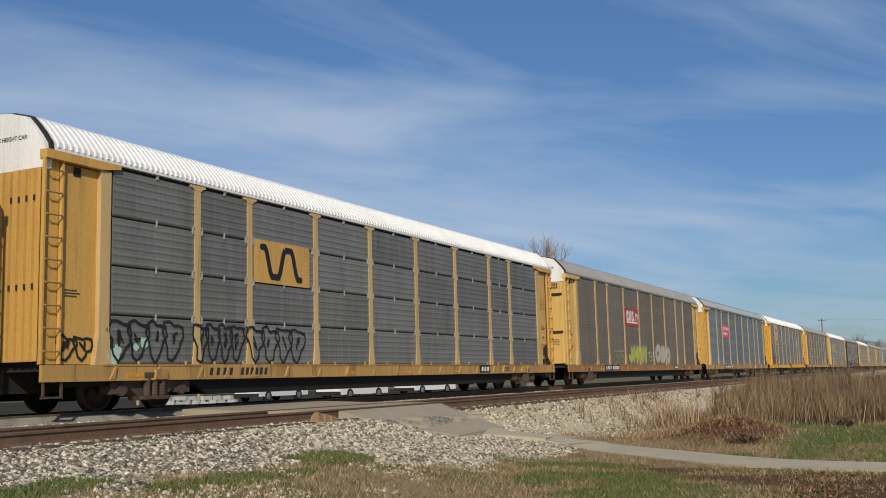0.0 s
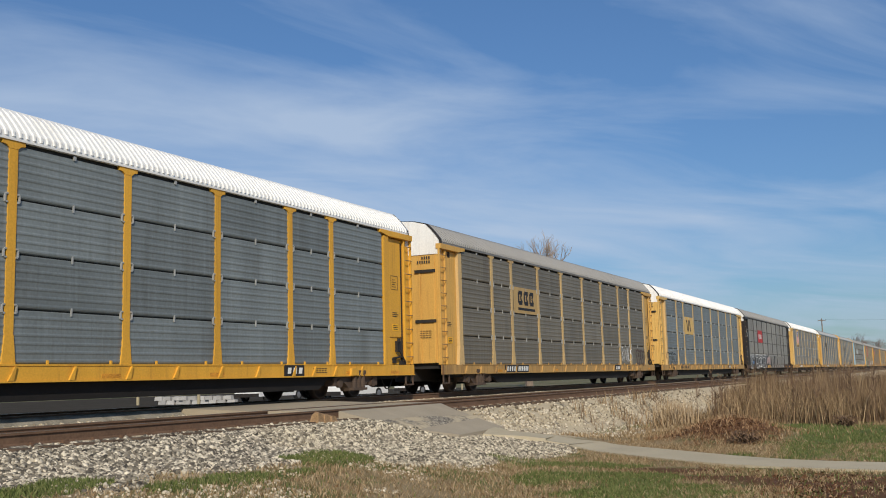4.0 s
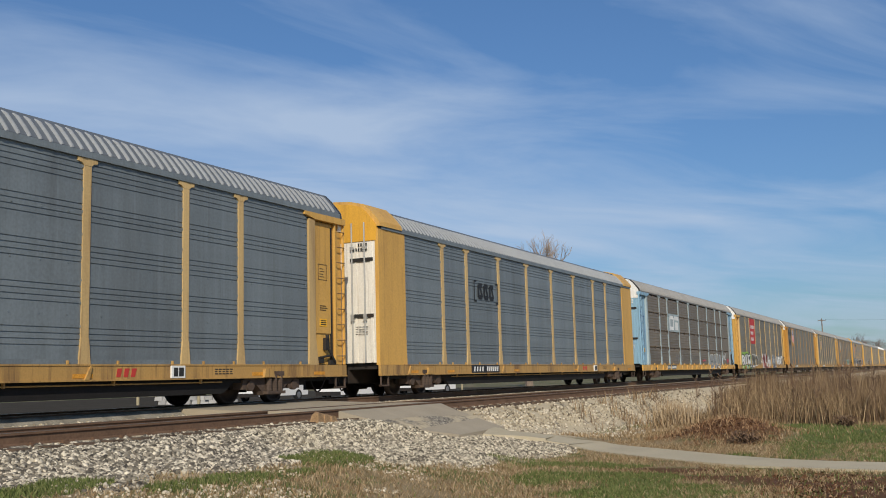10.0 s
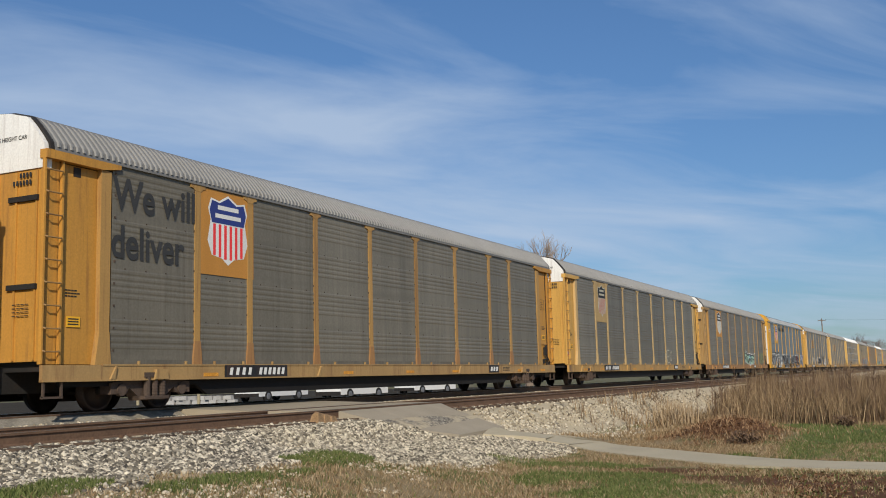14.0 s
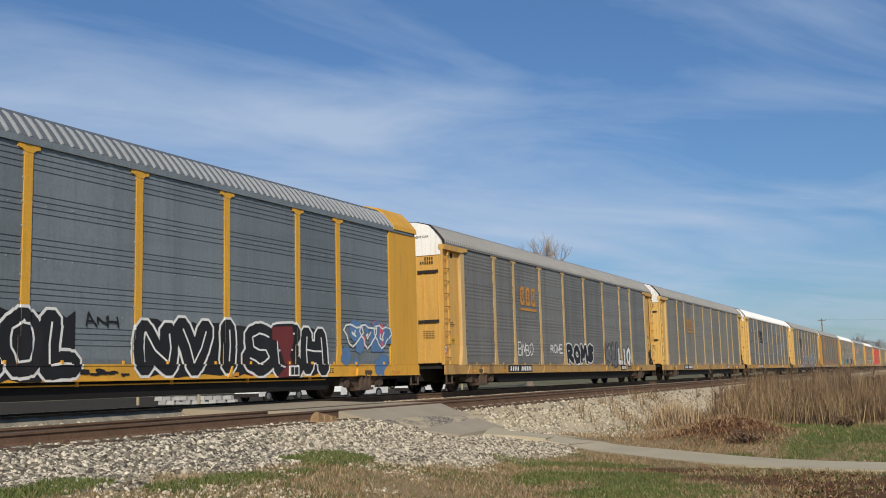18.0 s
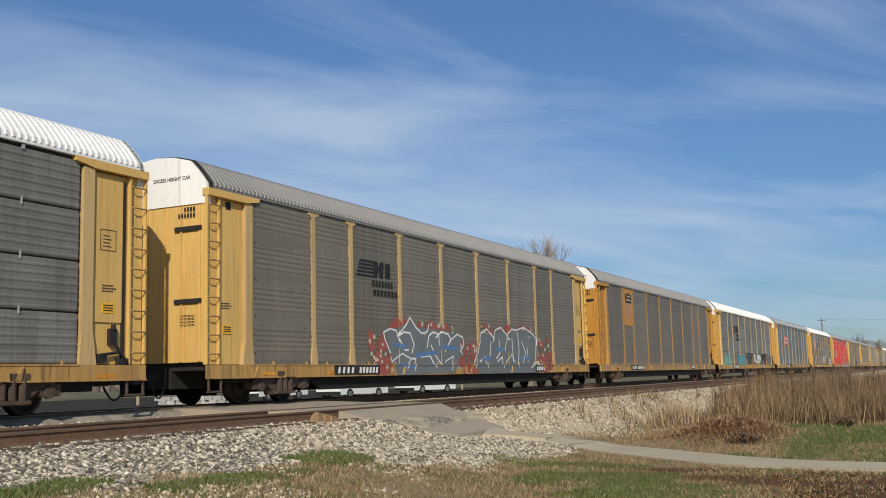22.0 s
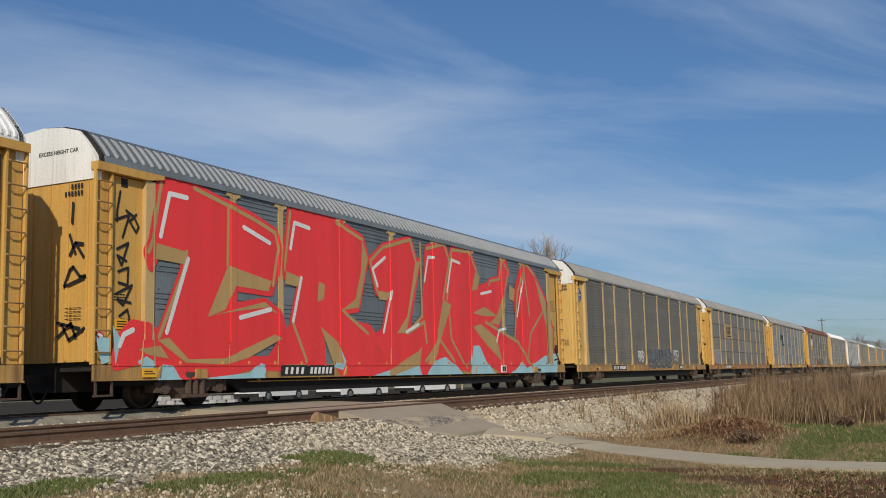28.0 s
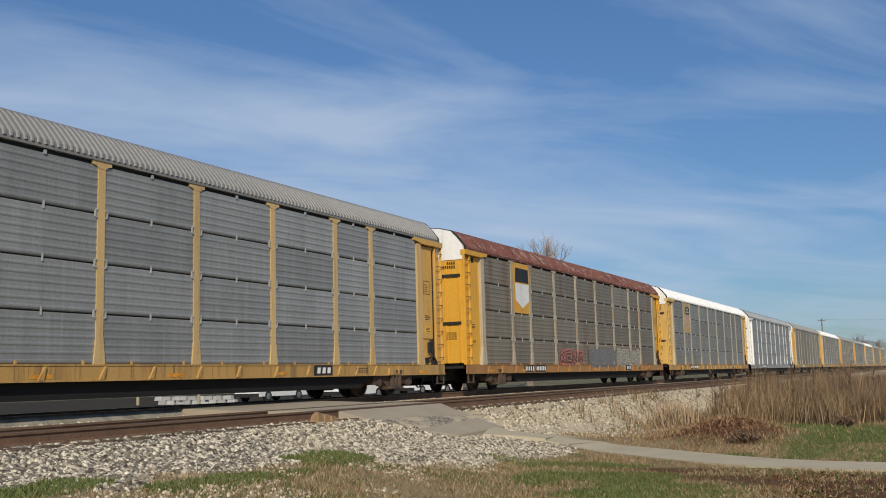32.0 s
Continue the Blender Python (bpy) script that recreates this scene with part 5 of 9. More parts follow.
GLYPH = {
    "A": (((0, 0), (0.5, 1), (1, 0)), ((0.2, 0.38), (0.8, 0.38))), "B": (((0, 0), (0, 1), (0.7, 1), (0.9, 0.78), (0.65, 0.55), (0, 0.55)), ((0.65, 0.55), (1, 0.3), (0.7, 0), (0, 0))),
    "C": (((1, 0.85), (0.55, 1), (0.1, 0.8), (0, 0.4), (0.3, 0), (1, 0.1)),), "D": (((0, 0), (0, 1), (0.6, 0.95), (1, 0.6), (0.9, 0.2), (0.5, 0), (0, 0)),),
    "E": (((1, 1), (0, 1), (0, 0), (1, 0)), ((0, 0.5), (0.8, 0.5))), "G": (((1, 0.8), (0.6, 1), (0.1, 0.85), (0, 0.4), (0.3, 0), (0.9, 0.05), (1, 0.45), (0.55, 0.45)),),
    "H": (((0, 0), (0.05, 1)), ((1, 0), (0.95, 1)), ((0, 0.5), (1, 0.5))), "I": (((0.5, 0), (0.5, 1)),), "J": (((0.9, 1), (0.9, 0.3), (0.5, 0), (0.1, 0.25)),),
    "K": (((0, 0), (0.05, 1)), ((0.95, 1), (0.1, 0.45), (1, 0))), "L": (((0.1, 1), (0, 0), (0.9, 0.05)),), "M": (((0, 0), (0.1, 1), (0.5, 0.35), (0.9, 1), (1, 0)),),
    "N": (((0, 0), (0.05, 1), (0.95, 0), (1, 1)),), "O": (((0.5, 1), (0.1, 0.8), (0, 0.4), (0.35, 0), (0.8, 0.1), (1, 0.55), (0.8, 0.92), (0.5, 1)),), "P": (((0, 0), (0, 1), (0.8, 0.95), (0.9, 0.6), (0.1, 0.45)),),
    "R": (((0, 0), (0, 1), (0.75, 0.98), (0.9, 0.72), (0.1, 0.48)), ((0.4, 0.48), (1, 0))), "S": (((0.95, 0.85), (0.5, 1), (0.1, 0.8), (0.2, 0.55), (0.8, 0.45), (0.95, 0.2), (0.5, 0), (0, 0.15)),),
    "T": (((0, 1), (1, 0.97)), ((0.5, 1), (0.5, 0))), "U": (((0, 1), (0.05, 0.25), (0.4, 0), (0.85, 0.15), (0.95, 1)),), "V": (((0, 1), (0.5, 0), (1, 1)),), "W": (((0, 1), (0.25, 0), (0.5, 0.6), (0.75, 0), (1, 1)),),
    "Y": (((0, 1), (0.5, 0.5), (1, 1)), ((0.5, 0.5), (0.4, 0))), "Z": (((0, 1), (1, 1), (0, 0), (1, 0)),), "Q": (((0.5, 1), (0, 0.5), (0.5, 0), (1, 0.5), (0.5, 1)), ((0.6, 0.3), (1, 0))),
}


def glyph_lines(text, x0, x1, z0, z1, wide, rng):
    step = (x1 - x0) / len(text)
    for i, ch in enumerate(text):
        cx, w, lean = x0 + i * step + wide * 0.35, step - wide * 0.62, rng.uniform(-0.1, 0.1)
        lo, hi = z0 + wide * 0.5 + rng.uniform(0, 0.1), z1 - wide * 0.5 - rng.uniform(0, 0.12)
        for line in GLYPH.get(ch, ()):
            pts = [(cx + u * w + lean * v + rng.uniform(-0.05, 0.05) * w, lo + v * (hi - lo) + rng.uniform(-0.05, 0.05) * (hi - lo)) for u, v in line]
            out = [pts[0]]
            for a, b in zip(pts, pts[1:]):
                k = rng.uniform(-0.10, 0.10)
                out += [((a[0] + b[0]) / 2 - k * (b[1] - a[1]), (a[1] + b[1]) / 2 + k * (b[0] - a[0])), b]
            yield i, out


def piece(car, text, x0, x1, z0, z1, fill, edge, wide=0.3, seed=1, back=None, shine=None, label="", core=0.7):
    """Sprayed bubble letters: broad outline, fill, thin inner marks, sometimes a cloud behind."""
    rng = random.Random(seed)
    lines = list(glyph_lines(text, x0, x1, z0, z1, wide, rng))
    group = None
    if back:
        b = Paint(True)
        n = max(6, int((x1 - x0) * 3))
        top = [(x0 - 0.15 + (x1 - x0 + 0.3) * i / n, z1 + rng.uniform(-0.12, 0.2)) for i in range(n + 1)]
        low = [(x1 + 0.15 - (x1 - x0 + 0.3) * i / n, z0 + rng.uniform(-0.1, 0.15)) for i in range(n + 1)]
        group = b.poly(low + top[::1]).done(car, "spray_cloud", back, "sprayed colour cloud")
    for i in range(len(text)):
        e, f, h = Paint(True, 0.003), Paint(True, 0.006), Paint(True, 0.009)
        for ln in [q for k, q in lines if k == i]:
            e.line(ln, wide)
            f.line(ln, wide * core)
            a, b = Vector(ln[0]), Vector(ln[1])
            h.line([tuple(a.lerp(b, 0.15)), tuple(a.lerp(b, 0.55))], wide * 0.13, False)
        group = e.done(car, "graffiti", edge, label or "sprayed graffiti letter")
        part("fill", f.s, fill, group, "sprayed letter body", kind="stuff")
        if shine:
            part("shine", h.s, shine, group, "thin pale strokes", kind="stuff")
    return group


def tag(car, text, x0, x1, z0, z1, material, wide=0.05, seed=1, label=""):
    """A thin sprayed or chalked signature."""
    rng = random.Random(seed)
    lines = list(glyph_lines(text, x0, x1, z0, z1, wide, rng))
    for i in range(len(text)):
        p = Paint(True, 0.010)
        for ln in [q for k, q in lines if k == i]:
            p.line(ln, wide)
        p.done(car, "graffiti", material, label or "thin sprayed signature")


def scribble(car, x0, x1, z0, z1, material, wide=0.05, loops=5, seed=1, over=True):
    """Looping outlines of an unreadable throw-up."""
    rng = random.Random(seed)
    step = (x1 - x0) / loops
    for i in range(loops):
        p = Paint(over, 0.010 if over is True else 0.0)
        cx, cz = x0 + (i + 0.5) * step, (z0 + z1) / 2
        ring = []
        for j in range(15):
            a = j / 14 * 2 * math.pi + 0.6
            r = 1 + 0.28 * math.sin(3 * a + rng.uniform(0, 0.8)) + rng.uniform(-0.1, 0.1)
            ring.append((cx + math.cos(a) * step * 0.55 * r, cz + math.sin(a) * (z1 - z0) * 0.42 * r))
        p.line(ring, wide)
        p.line([(cx + rng.uniform(-0.2, 0.2) * step, cz + rng.uniform(-0.2, 0.2) * (z1 - z0)) for _ in range(5)], wide)
        p.done(car, "graffiti", material, "looping sprayed scribble")


def blotches(car, x0, x1, z0, z1, material, n, size, seed):
    rng = random.Random(seed)
    p = Paint(True, 0.00215)
    for _ in range(n):
        cx, cz, r = rng.uniform(x0, x1), rng.uniform(z0, z1), size * rng.uniform(0.5, 1.2)
        p.poly([(cx + r * rng.uniform(0.7, 1.3) * math.cos(j * math.pi / 4), cz + r * rng.uniform(0.7, 1.3) * math.sin(j * math.pi / 4)) for j in range(8)])
    return part("spray_cloud", p.s, material, car, "sprayed colour patches", kind="stuff")


def oval_mark(car, x0, x1, z0, z1, material, wide=0.16):
    """The company mark as one plain bent band."""
    p, bend = Paint(False, 0.003), []
    for i in range(25):
        u = i / 24
        bend.append((x0 + u * (x1 - x0), (z0 + z1) / 2 + max(-1.0, min(1.0, 1.7 * math.cos(3 * math.pi * u))) * (z1 - z0) / 2))
    p.line(bend, wide)
    return p.done(car, "company_mark", material, "plain black company mark")


def block_mark(car, x0, x1, z0, z1, material, line=True):
    """Three heavy blocks over a bar."""
    p, w = Paint(False, 0.003), (x1 - x0) / 3
    for i in range(3):
        a = x0 + i * w
        p.line([(a + 0.75 * w, z1), (a + 0.12 * w, z1), (a + 0.12 * w, z0 + (0.3 if line else 0)), (a + 0.75 * w, z0 + (0.3 if line else 0))], 0.15, False)
        p.line([(a + 0.7 * w, z1), (a + 0.45 * w, (z0 + z1) / 2 + 0.15), (a + 0.75 * w, z0 + (0.3 if line else 0))], 0.12, False)
    if line:
        p.poly(rect(x0, x1, z0 + 0.02, z0 + 0.12))
    return p.done(car, "company_mark", material, "plain heavy company mark")


LAYER = itertools.count()


def coat(car, name, material, lift, outline):
    """One filled patch of spray paint."""
    return Paint(True, lift + next(LAYER) % 5 * 0.000011).poly(outline).done(car, name, material)


def stroke(car, name, material, lift, width, *lines):
    """Sprayed lines of one width, each an object of its own."""
    for line in lines:
        Paint(True, lift + 0.0003 + next(LAYER) % 5 * 0.000011).line(line, width).done(car, name, material)



def throw_up(car, text, x0, x1, z0, z1, fill, rim, wide, seed):
    """Fat overlapping letters: a pale rim round the whole word, a dark body, thin pale strokes inside."""
    rng = random.Random(seed)
    lines = list(glyph_lines(text, x0 + 0.1, x1 - 0.1, z0 + 0.1, z1 - 0.1, wide, rng))
    k = 4 * len(text)
    low = [(x0 + 0.2 + (x1 - x0 - 0.4) * i / k, z0 + 0.22 + rng.uniform(-0.05, 0.05)) for i in range(k + 1)]
    high = [(x0 + 0.2 + (x1 - x0 - 0.4) * i / k, z1 - 0.3 + rng.uniform(-0.08, 0.08)) for i in range(k, -1, -1)]
    Paint(True, 0.0).poly(low + high).done(car, "graffiti_ground", fill)
    for i in range(len(text)):
        e, f, h = Paint(True, 0.003), Paint(True, 0.006), Paint(True, 0.0105)
        for ln in [q for k, q in lines if k == i]:
            e.line(ln, wide)
            f.line(ln, wide - 0.12)
            h.line([(x + 0.03, z + 0.02) for x, z in ln], 0.045, False)
        edge = e.done(car, "graffiti", rim, "fat sprayed letter")
        part("fill", f.s, fill, edge, "dark sprayed body", kind="stuff")
        part("stroke", h.s, rim, edge, "thin pale strokes", kind="stuff")


def paint_mint_letters(car):
    coat(car, "spray_fill", K_MINT, 0.003, [(15.69, 1.87), (15.86, 2.05), (16.10, 2.00), (16.29, 1.90), (16.44, 2.01), (16.48, 1.88), (16.67, 1.83), (16.93, 1.78), (17.13, 1.86), (17.41, 1.80), (17.62, 1.75), (17.73, 1.84), (17.94, 1.78), (18.20, 1.86), (18.43, 1.70), (18.69, 1.81), (18.97, 1.71), (19.13, 1.80), (19.72, 1.69), (19.97, 1.74), (20.47, 1.89), (20.37, 1.59), (20.07, 1.16), (19.98, 1.10), (19.72, 1.10), (19.56, 0.98), (18.07, 0.97), (17.71, 0.83), (17.36, 0.96), (16.44, 1.05), (16.19, 1.12), (15.71, 1.17)])
    coat(car, "pale_fill", K_SKY, 0.005, [(17.62, 1.73), (17.76, 1.81), (17.94, 1.76), (18.20, 1.82), (18.31, 1.64), (18.21, 1.31), (18.19, 1.00), (17.76, 0.87), (17.50, 0.96), (17.70, 1.30)])
    stroke(car, "letter_edge", K_WHITE, 0.012, 0.05, [(15.68, 1.89), (15.86, 2.07), (16.10, 2.02), (16.29, 1.92), (16.43, 2.03), (16.49, 1.90), (16.67, 1.85), (16.93, 1.80), (17.13, 1.88), (17.41, 1.82), (17.62, 1.77), (17.73, 1.86), (17.93, 1.80), (18.20, 1.88), (18.43, 1.72), (18.69, 1.83), (18.97, 1.73), (19.13, 1.83), (19.72, 1.71), (19.97, 1.77), (20.51, 1.92), (20.40, 1.56), (20.09, 1.14), (19.98, 1.08), (19.73, 1.08), (19.56, 0.96), (18.07, 0.95), (17.71, 0.81), (17.36, 0.93), (16.44, 1.03), (16.19, 1.10), (15.71, 1.15), (15.68, 1.89)])
    stroke(car, "letter_shade", K_BLACK, 0.008, 0.09, [(16.23, 1.82), (16.20, 1.47), (16.16, 1.37), (16.28, 1.37), (16.34, 1.12)], [(16.29, 1.86), (16.61, 1.81), (16.94, 1.70), (16.88, 1.39), (16.76, 1.03)], [(16.44, 1.78), (16.40, 1.53), (16.58, 1.56), (16.75, 1.38), (16.69, 1.20), (16.31, 1.32)])
    stroke(car, "letter_shade", K_BLACK, 0.008, 0.09, [(17.00, 1.65), (17.21, 1.71), (17.55, 1.72), (17.62, 1.62), (17.49, 1.42), (17.70, 1.41), (17.63, 1.28), (17.28, 1.34), (17.02, 0.98)], [(17.62, 1.62), (17.69, 1.78), (17.84, 1.68), (17.77, 1.30), (17.76, 0.87)], [(17.98, 1.74), (17.91, 1.41), (17.89, 1.14), (18.22, 1.03), (18.04, 0.98)])
    stroke(car, "letter_shade", K_BLACK, 0.008, 0.09, [(18.20, 1.80), (18.33, 1.53), (18.07, 1.20)], [(18.43, 1.67), (18.59, 1.43), (18.82, 1.30), (18.86, 1.21), (18.44, 1.22), (18.36, 1.36)], [(18.85, 1.71), (18.54, 1.42), (18.98, 1.43), (18.95, 1.04)], [(19.13, 1.72), (19.06, 1.38), (19.47, 1.16), (19.28, 1.04)], [(19.72, 1.66), (19.39, 1.39), (19.98, 1.31), (19.84, 1.08)])
    coat(car, "letter_gap", K_BLACK, 0.008, [(15.73, 1.38), (15.93, 1.66), (16.15, 1.47), (16.06, 1.37)])
    coat(car, "letter_gap", K_BLACK, 0.008, [(16.61, 1.86), (16.94, 1.75), (17.00, 1.68), (16.81, 1.64)])
    coat(car, "letter_gap", K_BLACK, 0.008, [(16.99, 1.18), (17.22, 1.35), (17.44, 1.08), (17.09, 1.02)])
    coat(car, "letter_gap", K_BLACK, 0.008, [(19.98, 1.67), (20.15, 1.76), (20.36, 1.83), (20.29, 1.52), (19.98, 1.08), (19.93, 1.24), (20.12, 1.46)])
    stroke(car, "letter_rim", K_BLACK, 0.008, 0.07, [(15.69, 1.82), (15.86, 2.00), (16.10, 1.95), (16.29, 1.85), (16.44, 1.97), (16.49, 1.84), (16.67, 1.80), (16.94, 1.74), (17.13, 1.81), (17.41, 1.75), (17.62, 1.69), (17.73, 1.78), (17.94, 1.73), (18.20, 1.80), (18.43, 1.64), (18.69, 1.75), (18.98, 1.65), (19.13, 1.75), (19.72, 1.63), (19.98, 1.67), (15.69, 1.82)])


def paint_black_bubbles(car):
    coat(car, "letter_body", K_BLACK, 0.003, [(1.63, 1.69), (2.01, 1.96), (2.49, 2.11), (3.06, 2.04), (3.46, 2.16), (3.94, 2.11), (4.27, 2.17), (4.68, 2.04), (5.33, 2.11), (5.77, 2.01), (6.37, 2.19), (6.82, 2.00), (7.04, 1.71), (6.94, 1.03), (6.81, 0.48), (5.01, 0.43), (3.37, 0.45), (1.69, 0.42)])
    stroke(car, "letter_edge", K_WHITE, 0.008, 0.11, [(1.78, 1.66), (2.23, 1.96), (2.75, 1.96), (3.05, 1.72), (3.09, 1.02), (2.80, 0.58)], [(1.88, 0.84), (2.09, 1.36), (2.47, 1.54), (2.83, 1.28), (2.70, 0.84), (2.24, 0.67), (1.88, 0.84)], [(3.32, 1.73), (3.53, 2.00), (3.93, 2.01), (4.24, 1.75), (4.28, 0.93), (3.97, 0.48)])
    stroke(car, "letter_edge", K_WHITE, 0.008, 0.11, [(3.60, 1.02), (3.62, 1.52), (3.91, 1.65), (4.10, 1.35), (3.99, 0.88), (3.70, 0.75), (3.60, 1.02)], [(4.49, 1.76), (4.68, 1.98), (4.96, 1.77), (4.97, 1.21)], [(4.72, 1.30), (5.08, 1.54), (5.32, 1.30), (5.04, 0.93), (4.61, 0.84), (4.51, 0.56)], [(5.36, 1.96), (5.62, 1.78), (5.51, 1.49)])
    stroke(car, "letter_edge", K_WHITE, 0.008, 0.11, [(5.75, 1.78), (6.22, 1.99), (6.67, 1.80), (6.77, 1.22), (6.35, 0.55)], [(5.93, 1.03), (6.20, 1.70), (6.52, 1.61), (6.38, 1.03), (6.93, 0.83)], [(1.64, 1.01), (1.97, 1.08), (1.68, 1.15)], [(2.42, 0.46), (3.00, 0.75)])
    throw_up(car, "VEROL", 8.75, 13.5, 0.42, 2.15, K_BLACK, K_WHITE, 0.62, 154)
    throw_up(car, "NVISEH", 14.75, 22.0, 0.45, 2.1, K_BLACK, K_WHITE, 0.66, 155)
    coat(car, "letter_fill", K_MAROON, 0.0125, [(19.52, 1.83), (20.36, 1.87), (20.43, 1.55), (20.26, 1.14), (20.41, 0.85), (20.28, 0.63), (19.63, 0.60), (20.06, 0.89), (19.92, 1.14), (19.73, 1.49), (19.52, 1.52)])
    tag(car, "SABET", 13.4, 14.6, 0.66, 0.86, K_BLACK, 0.04, 159)
    tag(car, "ANH", 13.55, 14.4, 1.6, 1.95, K_BLACK, 0.04, 160)


def paint_steel_blocks(car):
    coat(car, "letter_ground", K_CHAR, 0.001, [(1.81, 1.76), (4.32, 1.78), (11.75, 1.76), (11.72, 0.66), (4.42, 0.56), (1.77, 0.60)])
    coat(car, "letter_body", K_STEEL, 0.004, [(2.00, 1.72), (4.11, 1.74), (4.02, 1.39), (3.74, 1.41), (3.78, 1.57), (3.04, 1.58), (2.98, 0.62), (1.87, 0.63), (1.98, 0.87), (2.21, 0.92), (2.26, 1.55), (2.03, 1.55)])
    coat(car, "letter_body", K_STEEL, 0.004, [(4.59, 1.77), (6.51, 1.78), (6.44, 1.45), (6.38, 0.99), (6.17, 0.63), (4.39, 0.63), (4.46, 0.87), (4.69, 0.99), (4.78, 1.58), (4.63, 1.57)])
    coat(car, "letter_body", K_STEEL, 0.004, [(6.66, 1.76), (8.49, 1.76), (8.39, 1.49), (7.48, 0.99), (8.31, 0.93), (8.23, 0.65), (6.38, 0.67), (6.59, 0.93), (7.91, 1.52), (7.08, 1.53), (7.03, 1.43), (6.66, 1.45)])
    coat(car, "letter_body", K_STEEL, 0.004, [(8.77, 1.81), (10.71, 1.77), (10.56, 1.43), (10.43, 0.93), (10.26, 0.70), (8.55, 0.65), (8.68, 0.93), (8.93, 1.00), (9.07, 1.55), (8.76, 1.57)])
    stroke(car, "letter_edge", K_WHITE, 0.008, 0.055, [(2.00, 1.72), (4.11, 1.74), (4.02, 1.39), (3.74, 1.41), (3.78, 1.57), (3.04, 1.58), (2.98, 0.62), (1.87, 0.63), (1.98, 0.87), (2.21, 0.92), (2.26, 1.55), (2.03, 1.55), (2.00, 1.72)])
    stroke(car, "letter_edge", K_WHITE, 0.008, 0.055, [(4.59, 1.77), (6.51, 1.78), (6.44, 1.45), (6.38, 0.99), (6.17, 0.63), (4.39, 0.63), (4.46, 0.87), (4.69, 0.99), (4.78, 1.58), (4.63, 1.57), (4.59, 1.77)])
    stroke(car, "letter_edge", K_WHITE, 0.008, 0.055, [(6.66, 1.76), (8.49, 1.76), (8.39, 1.49), (7.48, 0.99), (8.31, 0.93), (8.23, 0.65), (6.38, 0.67), (6.59, 0.93), (7.91, 1.52), (7.08, 1.53), (7.03, 1.43), (6.66, 1.45), (6.66, 1.76)])
    stroke(car, "letter_edge", K_WHITE, 0.008, 0.055, [(8.77, 1.81), (10.71, 1.77), (10.56, 1.43), (10.43, 0.93), (10.26, 0.70), (8.55, 0.65), (8.68, 0.93), (8.93, 1.00), (9.07, 1.55), (8.76, 1.57), (8.77, 1.81)])
    coat(car, "letter_gap", K_CHAR, 0.006, [(5.26, 1.56), (5.86, 1.55), (5.80, 0.99), (5.20, 1.01)])
    coat(car, "letter_gap", K_CHAR, 0.006, [(9.46, 1.55), (10.06, 1.54), (9.99, 1.06), (9.40, 1.09)])
    stroke(car, "letter_edge", K_WHITE, 0.008, 0.055, [(5.26, 1.56), (5.86, 1.55), (5.80, 0.99), (5.20, 1.01), (5.26, 1.56)])
    stroke(car, "letter_edge", K_WHITE, 0.008, 0.055, [(9.46, 1.55), (10.06, 1.54), (9.99, 1.06), (9.40, 1.09), (9.46, 1.55)])
    coat(car, "blue_patch", K_BLUE, 0.006, [(3.18, 1.19), (3.71, 1.24), (4.02, 1.20), (3.97, 1.01), (3.15, 0.98)])
    coat(car, "letter_ground", K_FADE, 0.001, [(11.91, 1.73), (17.59, 1.73), (21.40, 1.73), (21.92, 1.62), (21.84, 0.62), (11.87, 0.63)])
    coat(car, "letter_gap", K_BLACK, 0.004, [(12.87, 0.77), (13.36, 1.47), (13.65, 1.76), (13.83, 1.01), (13.75, 0.76)])
    coat(car, "letter_gap", K_BLACK, 0.004, [(15.43, 1.72), (16.34, 1.78), (16.12, 1.47), (15.85, 1.46), (15.90, 1.02), (15.43, 0.98)])
    coat(car, "letter_gap", K_BLACK, 0.004, [(17.37, 1.58), (17.59, 1.68), (17.41, 0.93), (17.16, 0.93)])
    stroke(car, "letter_edge", K_GREY, 0.006, 0.05, [(10.85, 1.62), (11.15, 1.78), (11.51, 1.71), (11.62, 1.32), (11.37, 1.01)], [(11.73, 1.01), (11.90, 1.56), (12.38, 1.73), (13.03, 1.67), (12.87, 0.85)], [(14.24, 1.69), (14.79, 1.74), (14.94, 1.02)], [(16.75, 1.75), (16.50, 1.02), (16.90, 0.75)], [(18.47, 1.69), (18.33, 0.84)], [(19.64, 1.66), (19.83, 1.03), (19.33, 0.74)])


